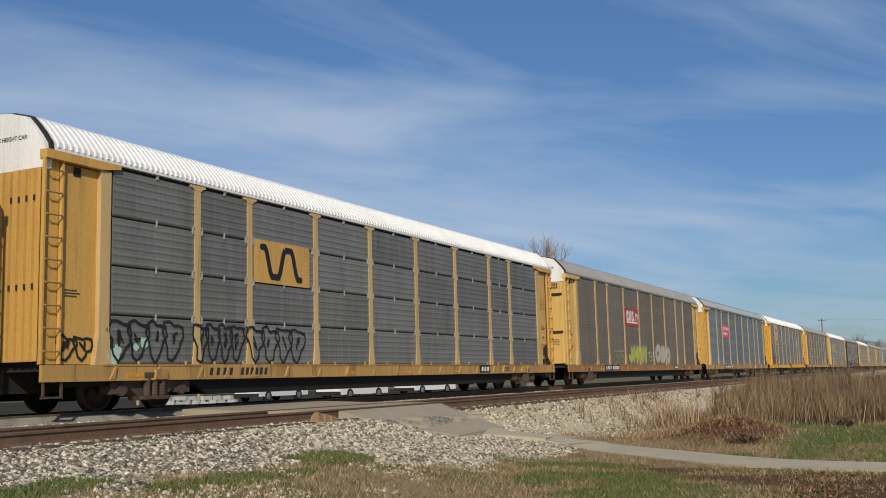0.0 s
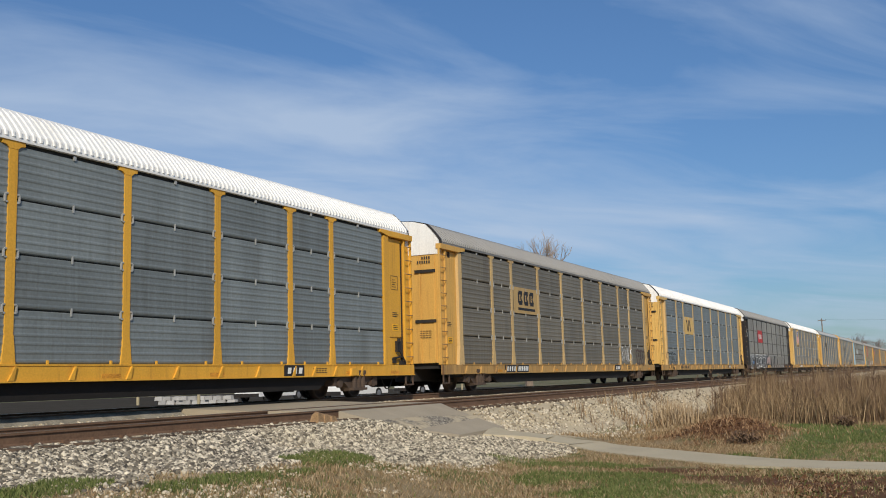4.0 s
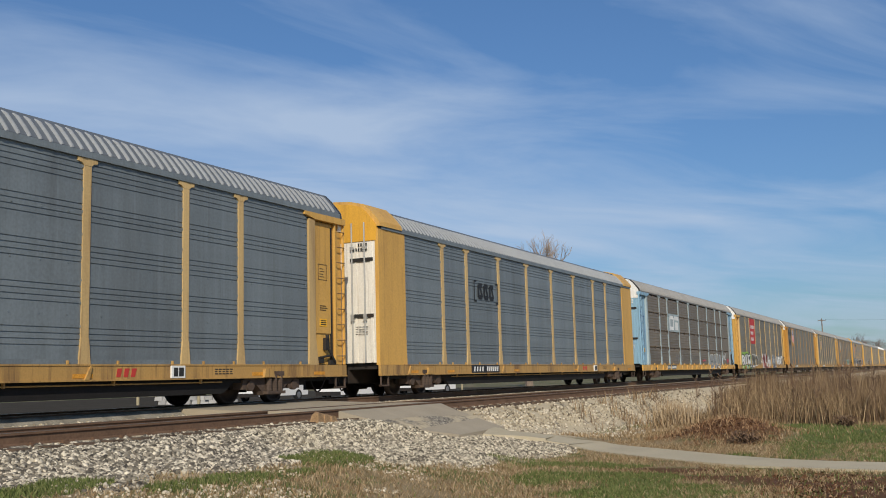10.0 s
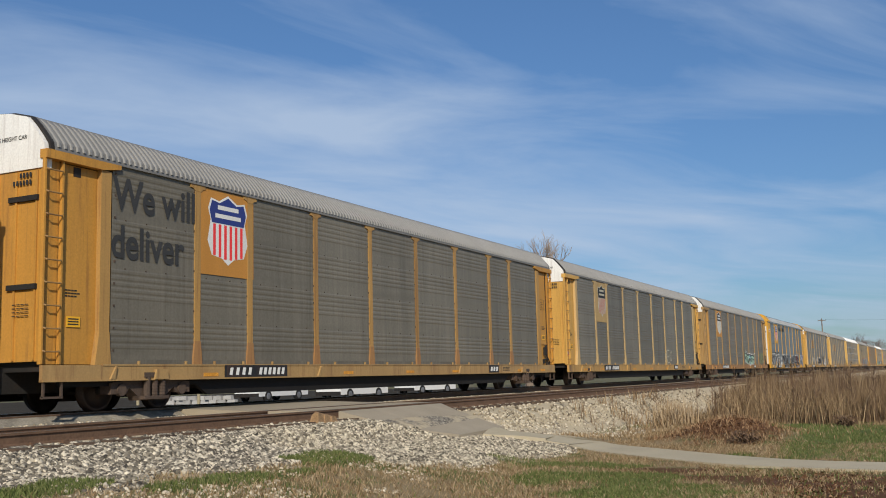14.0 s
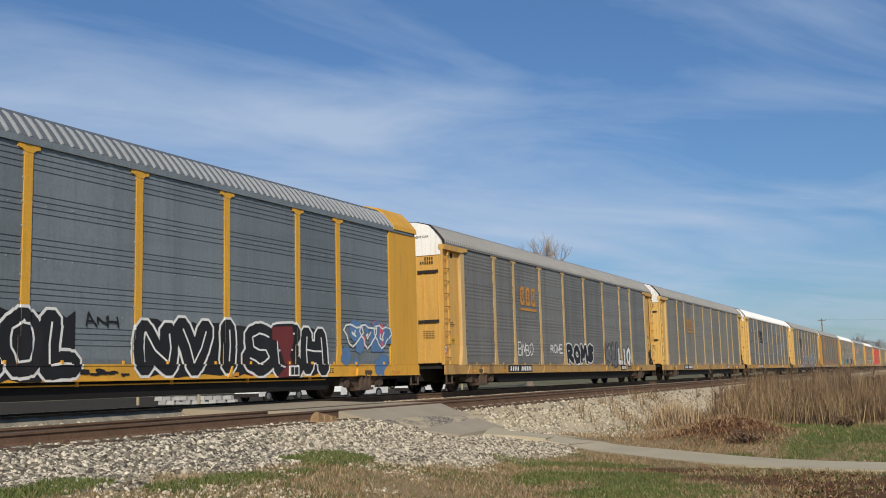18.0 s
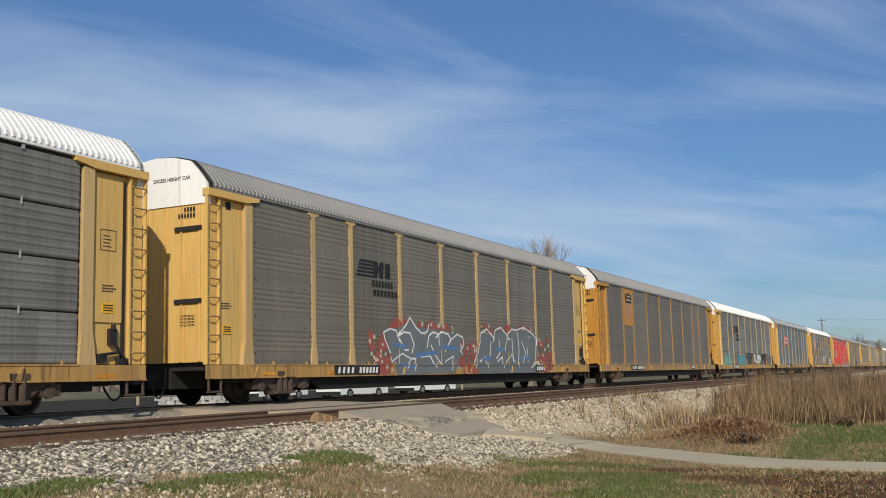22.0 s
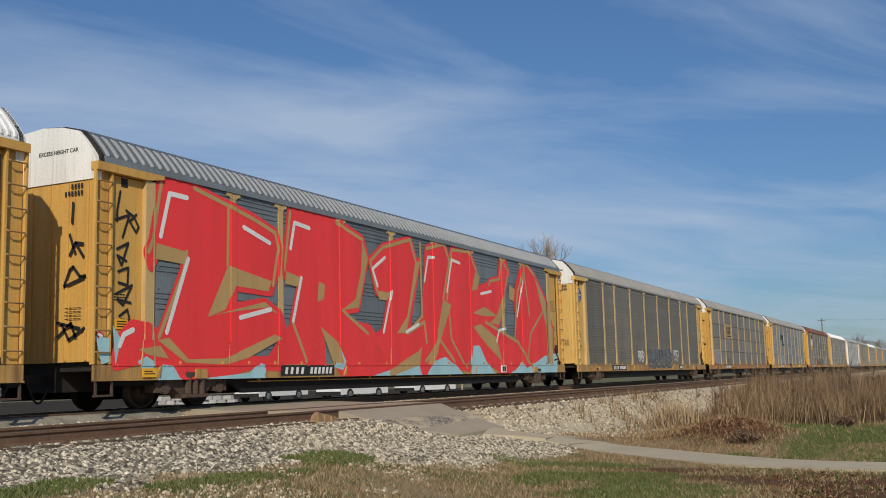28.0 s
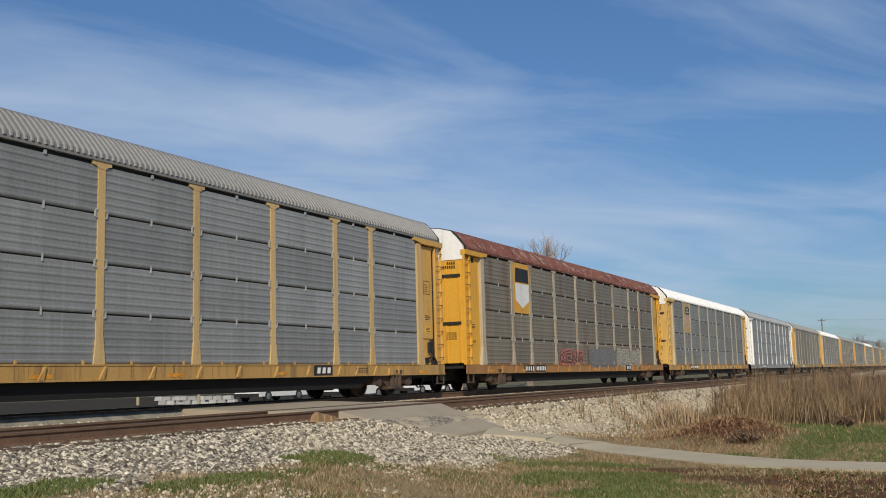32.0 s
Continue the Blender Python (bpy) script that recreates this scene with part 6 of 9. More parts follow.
def paint_mixed_pieces(car):
    coat(car, "spray_cloud", K_GREEN, 0.001, [(3.61, 1.99), (4.09, 1.97), (4.99, 2.02), (5.41, 1.83), (6.36, 1.81), (6.41, 1.53), (6.30, 0.76), (6.23, 0.54), (3.66, 0.59)])
    coat(car, "letter_body", K_WHITE, 0.004, [(3.62, 1.70), (4.22, 1.82), (4.67, 1.79), (5.00, 1.81), (5.13, 1.76), (5.69, 1.78), (5.66, 1.97), (5.95, 1.79), (6.13, 1.64), (6.07, 1.31), (6.15, 0.92), (5.86, 0.98), (5.57, 0.92), (5.37, 0.82), (5.22, 0.98), (4.95, 0.98), (4.57, 0.82), (4.38, 0.72), (4.44, 0.92), (3.65, 0.92)])
    stroke(car, "letter_edge", K_BLACK, 0.008, 0.08, [(3.62, 1.70), (4.22, 1.82), (4.67, 1.79), (5.00, 1.81), (5.13, 1.76), (5.69, 1.78), (5.66, 1.97), (5.95, 1.79), (6.13, 1.64), (6.07, 1.31), (6.15, 0.92), (5.86, 0.98), (5.57, 0.92), (5.37, 0.82), (5.22, 0.98), (4.95, 0.98), (4.57, 0.82), (4.38, 0.72), (4.44, 0.92), (3.65, 0.92), (3.62, 1.70)])
    coat(car, "letter_gap", K_BLACK, 0.007, [(3.81, 1.36), (4.05, 1.42), (4.02, 1.09), (3.90, 1.22)])
    coat(car, "letter_gap", K_BLACK, 0.007, [(4.35, 1.68), (4.54, 1.74), (4.62, 1.13), (4.47, 1.23)])
    coat(car, "letter_gap", K_BLACK, 0.007, [(5.35, 1.40), (5.55, 1.62), (5.99, 1.63), (5.96, 1.41), (5.77, 1.41), (5.78, 1.25), (5.49, 1.27)])
    stroke(car, "letter_shade", K_BLACK, 0.009, 0.08, [(4.22, 1.77), (4.34, 1.38), (4.50, 0.97)], [(4.80, 1.70), (4.76, 0.98), (4.96, 0.87)], [(5.00, 1.65), (5.29, 1.19), (5.22, 0.98)], [(3.68, 1.65), (3.66, 1.36)])
    coat(car, "letter_body", K_OLIVE, 0.004, [(6.86, 1.43), (6.91, 1.66), (7.15, 1.76), (7.39, 1.82), (7.73, 1.75), (7.91, 1.63), (8.26, 1.77), (8.44, 1.74), (8.53, 1.59), (8.72, 1.68), (9.48, 1.68), (9.58, 1.49), (9.89, 1.50), (10.03, 1.40), (9.78, 1.12), (9.68, 0.93), (9.39, 0.84), (8.63, 0.84), (7.58, 0.80), (7.08, 0.81), (6.92, 1.04), (7.21, 1.10), (6.91, 1.21)])
    stroke(car, "letter_edge", K_WHITE, 0.009, 0.055, [(6.86, 1.43), (6.91, 1.66), (7.15, 1.76), (7.39, 1.82), (7.73, 1.75), (7.91, 1.63), (8.26, 1.77), (8.44, 1.74), (8.53, 1.59), (8.72, 1.68), (9.48, 1.68), (9.58, 1.49), (9.89, 1.50), (10.03, 1.40), (9.78, 1.12), (9.68, 0.93), (9.39, 0.84), (8.63, 0.84), (7.58, 0.80), (7.08, 0.81), (6.92, 1.04), (7.21, 1.10), (6.91, 1.21), (6.86, 1.43)])
    stroke(car, "letter_shade", K_BLACK, 0.008, 0.07, [(7.65, 1.69), (7.26, 1.53), (7.20, 1.38), (7.48, 1.33), (7.65, 1.45), (7.37, 1.04), (7.16, 0.87)], [(7.82, 1.63), (8.00, 1.22), (7.92, 0.87)], [(8.26, 1.22), (8.53, 1.47), (8.36, 0.87)], [(8.90, 1.60), (8.72, 1.23)], [(9.19, 1.61), (9.23, 1.11), (9.68, 1.37)], [(9.23, 1.11), (9.39, 0.86)])
    coat(car, "letter_fill", K_CREAM, 0.006, [(8.27, 0.93), (8.30, 1.20), (8.48, 1.17), (8.63, 1.33), (8.81, 1.60), (8.93, 1.23), (8.72, 0.86)])
    coat(car, "letter_ground", K_MAROON, 0.002, [(12.10, 1.55), (13.76, 1.89), (14.60, 1.91), (15.32, 1.63), (15.15, 0.62), (12.46, 0.60)])
    coat(car, "letter_body", K_WHITE, 0.005, [(11.98, 1.69), (12.47, 1.80), (12.72, 1.92), (12.97, 1.89), (12.84, 1.57), (12.59, 1.49), (12.97, 1.28), (12.83, 0.78), (13.08, 0.54), (12.21, 0.61), (12.46, 0.86), (12.22, 1.07), (11.62, 1.13), (11.51, 1.20), (11.98, 1.27), (12.34, 1.21), (12.10, 1.48)])
    coat(car, "letter_body", K_WHITE, 0.005, [(13.63, 1.81), (14.04, 1.97), (14.37, 1.83), (14.45, 1.45), (14.30, 1.08), (13.88, 1.07), (13.98, 1.59)])
    coat(car, "letter_body", K_WHITE, 0.005, [(14.24, 0.85), (14.58, 1.15), (15.01, 1.16), (15.30, 0.70), (14.71, 0.78)])
    coat(car, "letter_body", K_WHITE, 0.005, [(15.47, 1.47), (15.78, 1.79), (16.09, 1.56), (16.40, 1.33), (17.05, 1.42), (17.10, 1.01), (16.70, 0.77), (16.23, 1.01), (16.06, 0.69), (15.59, 0.62), (15.76, 1.01), (15.46, 1.24)])
    stroke(car, "letter_shade", K_MAROON, 0.008, 0.08, [(12.59, 1.71), (12.34, 1.49), (12.76, 1.40), (12.71, 1.00)], [(12.05, 1.69), (12.10, 1.27), (12.34, 0.93), (12.26, 0.65)], [(15.93, 1.48), (16.01, 1.01)], [(16.55, 1.25), (16.38, 0.85)], [(14.12, 1.75), (14.16, 1.15)])
    coat(car, "letter_ground", K_BLUEGREY, 0.002, [(18.28, 1.90), (18.64, 1.79), (19.01, 1.88), (19.38, 1.63), (20.04, 1.64), (20.26, 1.29), (20.30, 0.57), (18.33, 0.59)])
    stroke(car, "letter_edge", K_WHITE, 0.006, 0.05, [(18.27, 0.76), (18.28, 1.90), (18.63, 1.70), (19.01, 1.88), (19.38, 1.63), (19.75, 1.37), (20.28, 1.56), (20.31, 0.75)], [(18.59, 0.76), (18.99, 1.45), (19.45, 0.84)], [(18.52, 1.53), (19.93, 1.02)], [(18.42, 1.01), (19.38, 1.63)])
    coat(car, "spray_cloud", K_GREEN, 0.001, [(1.88, 1.82), (2.07, 1.93), (3.55, 1.95), (4.01, 1.92), (3.81, 0.53), (1.77, 0.59), (1.64, 1.00)])
    coat(car, "letter_body", K_WHITE, 0.004, [(2.01, 1.68), (2.27, 1.71), (2.30, 1.81), (2.50, 1.73), (3.02, 1.70), (3.17, 1.63), (3.54, 1.64), (3.57, 0.88), (1.86, 0.88), (2.14, 1.05), (1.92, 1.26)])
    stroke(car, "letter_edge", K_BLACK, 0.008, 0.08, [(2.01, 1.68), (2.27, 1.71), (2.30, 1.81), (2.50, 1.73), (3.02, 1.70), (3.17, 1.63), (3.44, 1.59), (3.31, 1.32), (3.43, 1.05), (3.12, 0.88), (1.86, 0.88), (2.14, 1.05), (1.92, 1.26), (2.01, 1.68)])
    coat(car, "letter_gap", K_BLACK, 0.007, [(2.63, 1.52), (2.93, 1.54), (2.78, 1.39), (2.57, 1.38)])
    coat(car, "letter_gap", K_BLACK, 0.007, [(2.51, 1.12), (2.86, 1.19), (2.80, 1.00), (2.48, 1.00)])


def paint_flame_outlines(car):
    red, dots = ink("dull_red", (0.33, 0.09, 0.07)), K_CREAM
    for k, (a, b, lo, hi) in enumerate(((7.4, 8.9, 0.55, 1.75), (8.7, 13.2, 1.75, 2.2), (13.0, 15.0, 0.6, 1.6), (15.2, 20.6, 1.9, 2.3), (20.3, 22.4, 0.6, 1.9))):
        blotches(car, a, b, lo, hi, red, 26, 0.17, 300 + k)
        p, rng = Paint(True, 0.0062), random.Random(320 + k)
        for _ in range(16):
            cx, cz, r = rng.uniform(a, b), rng.uniform(lo, hi), rng.uniform(0.04, 0.09)
            p.poly([(cx + r * math.cos(j * math.pi / 4), cz + r * math.sin(j * math.pi / 4)) for j in range(8)])
        part("spray_dots", p.s, dots, car, "pale sprayed dots", kind="stuff")
    coat(car, "letter_body", K_SLATE, 0.007, [(8.31, 1.91), (8.99, 1.98), (9.53, 2.12), (9.79, 2.30), (10.26, 2.06), (11.22, 2.05), (12.24, 2.03), (13.53, 1.88), (13.64, 1.50), (13.15, 0.84), (12.79, 0.65), (8.94, 0.60), (8.62, 1.26)])
    coat(car, "letter_body", K_SLATE, 0.007, [(15.07, 2.02), (16.17, 2.01), (16.71, 2.23), (17.50, 2.08), (18.35, 2.26), (20.42, 2.17), (20.69, 1.72), (20.60, 0.82), (20.25, 0.49), (14.82, 0.54), (14.71, 1.03)])
    stroke(car, "letter_edge", K_WHITE, 0.008, 0.055, [(8.62, 1.26), (8.30, 1.67), (8.24, 1.86), (8.65, 1.97), (8.99, 1.93), (9.16, 1.68), (9.50, 1.35), (9.75, 1.36)], [(9.05, 1.77), (9.52, 1.90), (9.88, 1.87), (10.12, 1.53), (9.96, 1.27)], [(9.16, 1.85), (9.64, 2.12), (9.87, 2.36), (10.26, 2.06), (10.63, 1.89), (11.02, 1.94), (11.15, 2.18)])
    stroke(car, "letter_edge", K_WHITE, 0.008, 0.055, [(11.00, 1.46), (11.13, 1.82), (11.42, 1.95), (11.82, 1.89), (11.88, 1.56)], [(11.61, 1.78), (12.03, 1.97), (12.53, 1.91), (12.73, 1.73), (12.24, 1.35)], [(12.73, 1.73), (13.22, 1.93), (13.66, 1.83), (13.73, 1.60), (13.45, 1.36)], [(11.27, 1.52), (11.58, 1.20), (11.97, 0.93)], [(9.96, 1.10), (10.21, 1.10), (10.09, 0.76)], [(10.59, 1.16), (11.18, 1.20), (11.56, 0.84)])
    stroke(car, "letter_edge", K_WHITE, 0.008, 0.055, [(14.52, 0.93), (14.89, 1.42), (15.17, 2.02), (15.68, 2.18), (16.16, 1.95), (16.41, 1.85)], [(16.25, 1.74), (16.44, 2.16), (16.97, 2.28), (17.49, 2.04), (17.75, 1.84)], [(17.33, 1.45), (17.66, 2.09), (18.06, 2.25), (18.46, 2.22), (19.23, 2.35), (20.11, 2.16), (20.59, 1.94), (20.37, 1.04), (19.98, 0.82)], [(18.62, 2.12), (18.73, 1.47), (18.56, 0.82)])
    stroke(car, "letter_edge", K_WHITE, 0.008, 0.055, [(16.05, 1.74), (15.90, 1.13)], [(16.78, 1.86), (16.84, 1.34), (16.51, 1.14)], [(19.57, 1.59), (19.64, 1.04)], [(15.00, 1.03), (15.50, 1.19), (15.67, 0.83)], [(16.61, 1.03), (17.04, 1.20), (17.12, 0.83)], [(18.03, 1.89), (18.12, 1.04)], [(19.86, 0.82), (20.62, 1.04), (21.35, 0.70)])


def blue_touches(car):
    stroke(car, "letter_shade", K_BLUE, 0.0085, 0.13, [(8.9, 1.5), (9.6, 1.45)], [(10.2, 1.2), (11.6, 1.3)], [(12.0, 1.5), (13.2, 1.45)], [(15.3, 1.1), (16.0, 1.15)], [(16.4, 1.5), (17.1, 1.45)], [(18.8, 1.2), (19.8, 1.15)], [(9.2, 0.9), (10.0, 0.85)])
    stroke(car, "letter_edge", K_WHITE, 0.0095, 0.045, [(8.7, 1.0), (9.3, 1.25), (9.9, 1.1), (9.6, 0.8)], [(12.2, 1.0), (12.9, 1.2), (12.7, 0.75)], [(17.4, 1.0), (17.9, 1.3), (18.3, 1.0)], [(19.0, 1.8), (19.4, 1.4), (19.1, 1.0)])


def red_letter(car, outline):
    """A red body with a broad soft rim."""
    stroke(car, "red_rim", K_BRIGHT, 0.001, 0.26, outline + outline[:1])
    coat(car, "red_letter", K_BRIGHT, 0.003, outline)


def paint_red_letters(car):
    coat(car, "spray_cloud", K_SKY, 0.0046, [(0.42, 1.35), (0.50, 1.46), (0.76, 1.42), (0.80, 0.98), (0.55, 0.92)])
    coat(car, "spray_cloud", K_SKY, 0.0046, [(0.92, 0.89), (1.06, 1.42), (0.83, 1.69)])
    coat(car, "spray_cloud", K_SKY, 0.0046, [(1.54, 0.98), (1.75, 1.09), (2.03, 0.96), (1.91, 0.81), (1.62, 0.81)])
    coat(car, "spray_cloud", K_SKY, 0.0046, [(2.09, 0.40), (2.03, 0.75), (2.20, 0.92), (2.54, 0.89), (2.81, 0.57), (5.15, 0.73), (5.36, 0.86), (5.69, 0.96), (5.80, 0.79), (5.62, 0.33)])
    coat(car, "spray_cloud", K_SKY, 0.0046, [(8.81, 0.85), (9.10, 1.45), (9.46, 1.00), (9.26, 0.77)])
    coat(car, "spray_cloud", K_SKY, 0.0046, [(10.25, 0.51), (12.92, 0.93), (13.66, 1.01), (13.93, 0.46)])
    coat(car, "spray_cloud", K_SKY, 0.0046, [(14.01, 0.46), (14.74, 1.02), (15.65, 1.17), (16.49, 0.83), (17.00, 0.49)])
    coat(car, "spray_cloud", K_SKY, 0.0046, [(17.45, 0.45), (17.81, 1.57), (18.38, 1.58), (18.93, 1.03), (19.80, 0.46)])
    coat(car, "spray_cloud", K_SKY, 0.0046, [(20.32, 0.46), (21.55, 0.72), (22.33, 1.04), (22.72, 0.78), (23.97, 1.04), (24.83, 1.27), (26.54, 1.41), (26.09, 0.58), (25.17, 0.22)])
    coat(car, "red_letter", K_BRIGHT, 0.0028, [(6.58, 1.80), (6.99, 1.95), (7.63, 0.93), (5.72, 0.92), (6.36, 1.51)])
    coat(car, "red_letter", K_BRIGHT, 0.0028, [(13.86, 2.17), (14.86, 1.66), (15.82, 2.65), (17.85, 2.23), (18.97, 1.59), (18.20, 1.69), (17.19, 0.74), (13.65, 0.84)])
    coat(car, "red_letter", K_BRIGHT, 0.0028, [(18.27, 2.64), (21.27, 1.92), (22.11, 1.77), (21.55, 0.72), (19.61, 0.73), (18.78, 1.67)])
    red_letter(car, [(2.16, 4.72), (2.47, 4.81), (3.22, 4.79), (4.41, 4.57), (5.37, 4.40), (6.24, 4.15), (6.36, 3.77), (6.28, 3.17), (6.04, 2.69), (4.68, 2.73), (4.52, 2.18), (5.81, 2.40), (6.37, 2.15), (6.55, 1.88), (6.22, 1.62), (5.47, 1.36), (4.32, 0.99), (2.45, 0.98), (2.10, 1.47), (2.27, 1.68), (2.89, 2.92), (2.98, 3.35), (2.11, 3.40), (1.88, 2.95), (1.78, 3.23), (1.91, 3.49)])
    red_letter(car, [(0.89, 0.92), (1.03, 1.40), (1.37, 1.70), (1.80, 1.65), (2.31, 1.40), (3.07, 0.97), (2.28, 0.97), (1.70, 1.07)])
    red_letter(car, [(2.28, 0.89), (2.98, 0.68), (4.22, 0.74), (5.15, 0.92), (6.50, 0.88), (5.81, 0.99), (2.80, 0.98)])
    red_letter(car, [(6.88, 4.76), (7.67, 4.80), (9.24, 4.76), (10.43, 4.45), (10.67, 3.97), (10.13, 2.49), (9.30, 2.39), (9.75, 2.02), (10.76, 1.93), (11.17, 1.57), (11.88, 1.01), (9.23, 0.91), (8.88, 1.54), (8.23, 1.91), (8.37, 1.00), (7.58, 1.00), (6.97, 1.98), (7.36, 3.12), (6.64, 3.15), (6.62, 3.37)])
    red_letter(car, [(10.86, 3.88), (11.60, 4.35), (13.31, 4.77), (13.66, 4.14), (13.88, 4.12), (13.03, 1.87), (14.10, 2.21), (14.22, 1.62), (13.85, 1.01), (11.27, 0.88), (11.04, 1.65), (11.57, 1.86), (12.02, 3.01), (11.22, 3.02)])
    red_letter(car, [(14.45, 4.61), (15.70, 4.89), (16.10, 4.36), (15.55, 3.04), (15.10, 1.74), (14.50, 0.98), (13.81, 0.98), (14.08, 1.89)])
    red_letter(car, [(16.29, 4.76), (17.66, 4.82), (18.19, 4.31), (17.85, 3.45), (19.34, 3.78), (19.46, 3.93), (20.31, 4.07), (20.47, 4.76), (20.86, 4.89), (21.21, 4.44), (20.69, 3.55), (20.16, 2.37), (18.95, 2.63), (18.45, 2.45), (19.92, 1.93), (20.80, 0.99), (19.22, 0.93), (18.19, 1.58), (17.81, 1.57), (17.20, 0.83), (16.08, 1.30), (15.59, 1.53), (15.27, 1.75), (15.75, 2.87)])
    red_letter(car, [(22.35, 4.41), (23.00, 4.91), (23.95, 4.49), (25.14, 3.55), (25.89, 2.36), (25.87, 1.05), (24.43, 0.64), (21.17, 0.87), (21.99, 1.77), (21.82, 3.62)])
    red_letter(car, [(13.85, 1.01), (15.26, 1.71), (16.09, 1.39), (17.38, 0.79), (15.64, 1.02), (14.40, 0.63), (11.86, 0.55), (11.28, 0.93)])
    red_letter(car, [(19.29, 1.84), (20.42, 1.65), (21.99, 1.77), (22.61, 0.93), (21.44, 0.72), (20.07, 0.62)])
    red_letter(car, [(9.09, 0.85), (11.88, 1.01), (11.86, 0.55), (9.42, 0.58)])
    coat(car, "letter_shade", K_BUFF, 0.007, [(2.04, 3.44), (2.98, 3.35), (2.89, 3.07), (2.01, 3.11)])
    coat(car, "letter_shade", K_BUFF, 0.007, [(4.41, 3.18), (6.09, 2.94), (5.95, 2.68), (4.68, 2.73), (4.31, 2.16), (3.68, 1.96)])
    coat(car, "letter_shade", K_BUFF, 0.007, [(3.72, 1.98), (5.81, 2.42), (6.37, 2.15), (5.81, 2.28), (4.52, 2.12)])
    coat(car, "letter_shade", K_BUFF, 0.007, [(6.22, 1.65), (6.50, 1.55), (5.15, 1.07), (4.32, 0.92), (2.98, 0.96), (2.10, 1.42), (2.45, 1.48), (3.07, 1.03), (4.32, 1.06)])
    coat(car, "letter_shade", K_BUFF, 0.007, [(1.55, 1.23), (2.19, 1.31), (2.45, 1.04), (1.78, 1.12)])
    coat(car, "letter_shade", K_BUFF, 0.007, [(6.71, 3.24), (7.36, 3.12), (7.20, 2.88), (6.64, 2.92)])
    coat(car, "letter_shade", K_BUFF, 0.007, [(8.17, 3.09), (8.47, 3.02), (8.40, 2.63), (8.10, 2.55)])
    coat(car, "letter_shade", K_BUFF, 0.007, [(10.43, 4.45), (10.73, 3.93), (10.19, 2.50), (9.30, 2.39), (10.01, 2.72), (10.34, 3.54)])
    coat(car, "letter_shade", K_BUFF, 0.007, [(8.23, 1.91), (9.10, 1.51), (9.37, 0.93), (8.81, 1.00)])
    coat(car, "letter_shade", K_BUFF, 0.007, [(11.22, 3.05), (12.02, 3.04), (11.81, 2.79), (11.34, 2.80)])
    coat(car, "letter_shade", K_BUFF, 0.007, [(13.66, 4.14), (13.96, 4.13), (12.96, 1.86), (12.39, 1.85), (13.05, 2.38)])
    coat(car, "letter_shade", K_BUFF, 0.007, [(13.82, 1.36), (13.98, 1.51), (13.84, 0.93), (11.79, 0.55), (11.87, 0.76)])
    coat(car, "letter_shade", K_BUFF, 0.007, [(15.55, 3.04), (16.18, 2.89), (15.99, 2.66), (15.35, 1.75), (14.74, 0.93), (14.34, 0.93), (15.02, 1.74)])
    coat(car, "letter_shade", K_BUFF, 0.007, [(18.24, 4.24), (18.56, 4.02), (18.33, 3.56), (17.75, 3.45)])
    coat(car, "letter_shade", K_BUFF, 0.007, [(17.89, 2.71), (18.88, 2.97), (20.08, 2.68), (18.85, 2.63)])
    coat(car, "letter_shade", K_BUFF, 0.007, [(20.16, 2.37), (19.34, 2.41), (19.98, 2.68), (20.69, 3.55), (20.88, 3.14)])
    coat(car, "letter_shade", K_BUFF, 0.007, [(17.85, 2.23), (18.53, 2.34), (19.91, 1.89), (20.37, 1.03), (18.97, 1.63)])
    coat(car, "letter_shade", K_BUFF, 0.007, [(21.28, 3.91), (21.83, 3.80), (21.67, 3.31), (21.23, 3.37)])
    coat(car, "letter_shade", K_BUFF, 0.007, [(23.95, 4.49), (25.14, 3.55), (25.89, 2.36), (25.80, 1.05), (25.12, 0.93), (25.15, 2.43), (24.49, 3.56)])
    stroke(car, "letter_shade", K_BUFF, 0.0086, 0.1, [(2.16, 4.72), (1.91, 3.49), (1.78, 3.23)], [(3.22, 4.79), (4.41, 4.57), (5.37, 4.38), (6.24, 4.15), (6.36, 3.77), (6.14, 2.84)], [(2.98, 3.35), (2.89, 2.92), (2.14, 1.49)], [(4.41, 4.49), (4.39, 3.18)], [(6.88, 4.76), (6.62, 3.26)], [(7.36, 3.12), (6.97, 1.98), (7.58, 1.00)], [(9.06, 4.76), (10.43, 4.45)], [(9.30, 2.39), (10.66, 1.80)])
    stroke(car, "letter_shade", K_BUFF, 0.0086, 0.11, [(10.86, 3.88), (11.60, 4.35), (13.31, 4.77), (13.66, 4.14)], [(10.86, 3.88), (11.22, 3.05)], [(13.99, 4.74), (14.03, 2.42), (13.03, 1.87), (14.18, 2.25), (14.30, 1.62)], [(14.45, 4.61), (15.70, 4.89), (16.10, 4.36), (15.55, 3.04)], [(16.29, 4.76), (15.85, 3.06)], [(16.29, 4.76), (17.66, 4.82), (18.24, 4.24)], [(19.34, 3.78), (19.46, 3.93), (20.31, 4.07), (20.58, 4.82), (21.21, 4.44), (20.68, 3.34)], [(15.99, 2.66), (16.11, 1.76), (17.20, 0.83)])
    stroke(car, "letter_shade", K_BUFF, 0.0086, 0.12, [(21.66, 1.89), (22.05, 3.64), (23.00, 4.91), (23.95, 4.49)], [(22.84, 4.54), (23.28, 2.82)], [(25.04, 3.24), (23.34, 2.15), (22.92, 1.04)], [(21.99, 1.77), (23.50, 0.71)], [(18.94, 2.43), (21.99, 1.77)], [(14.23, 1.02), (15.26, 1.71), (16.32, 1.02)])
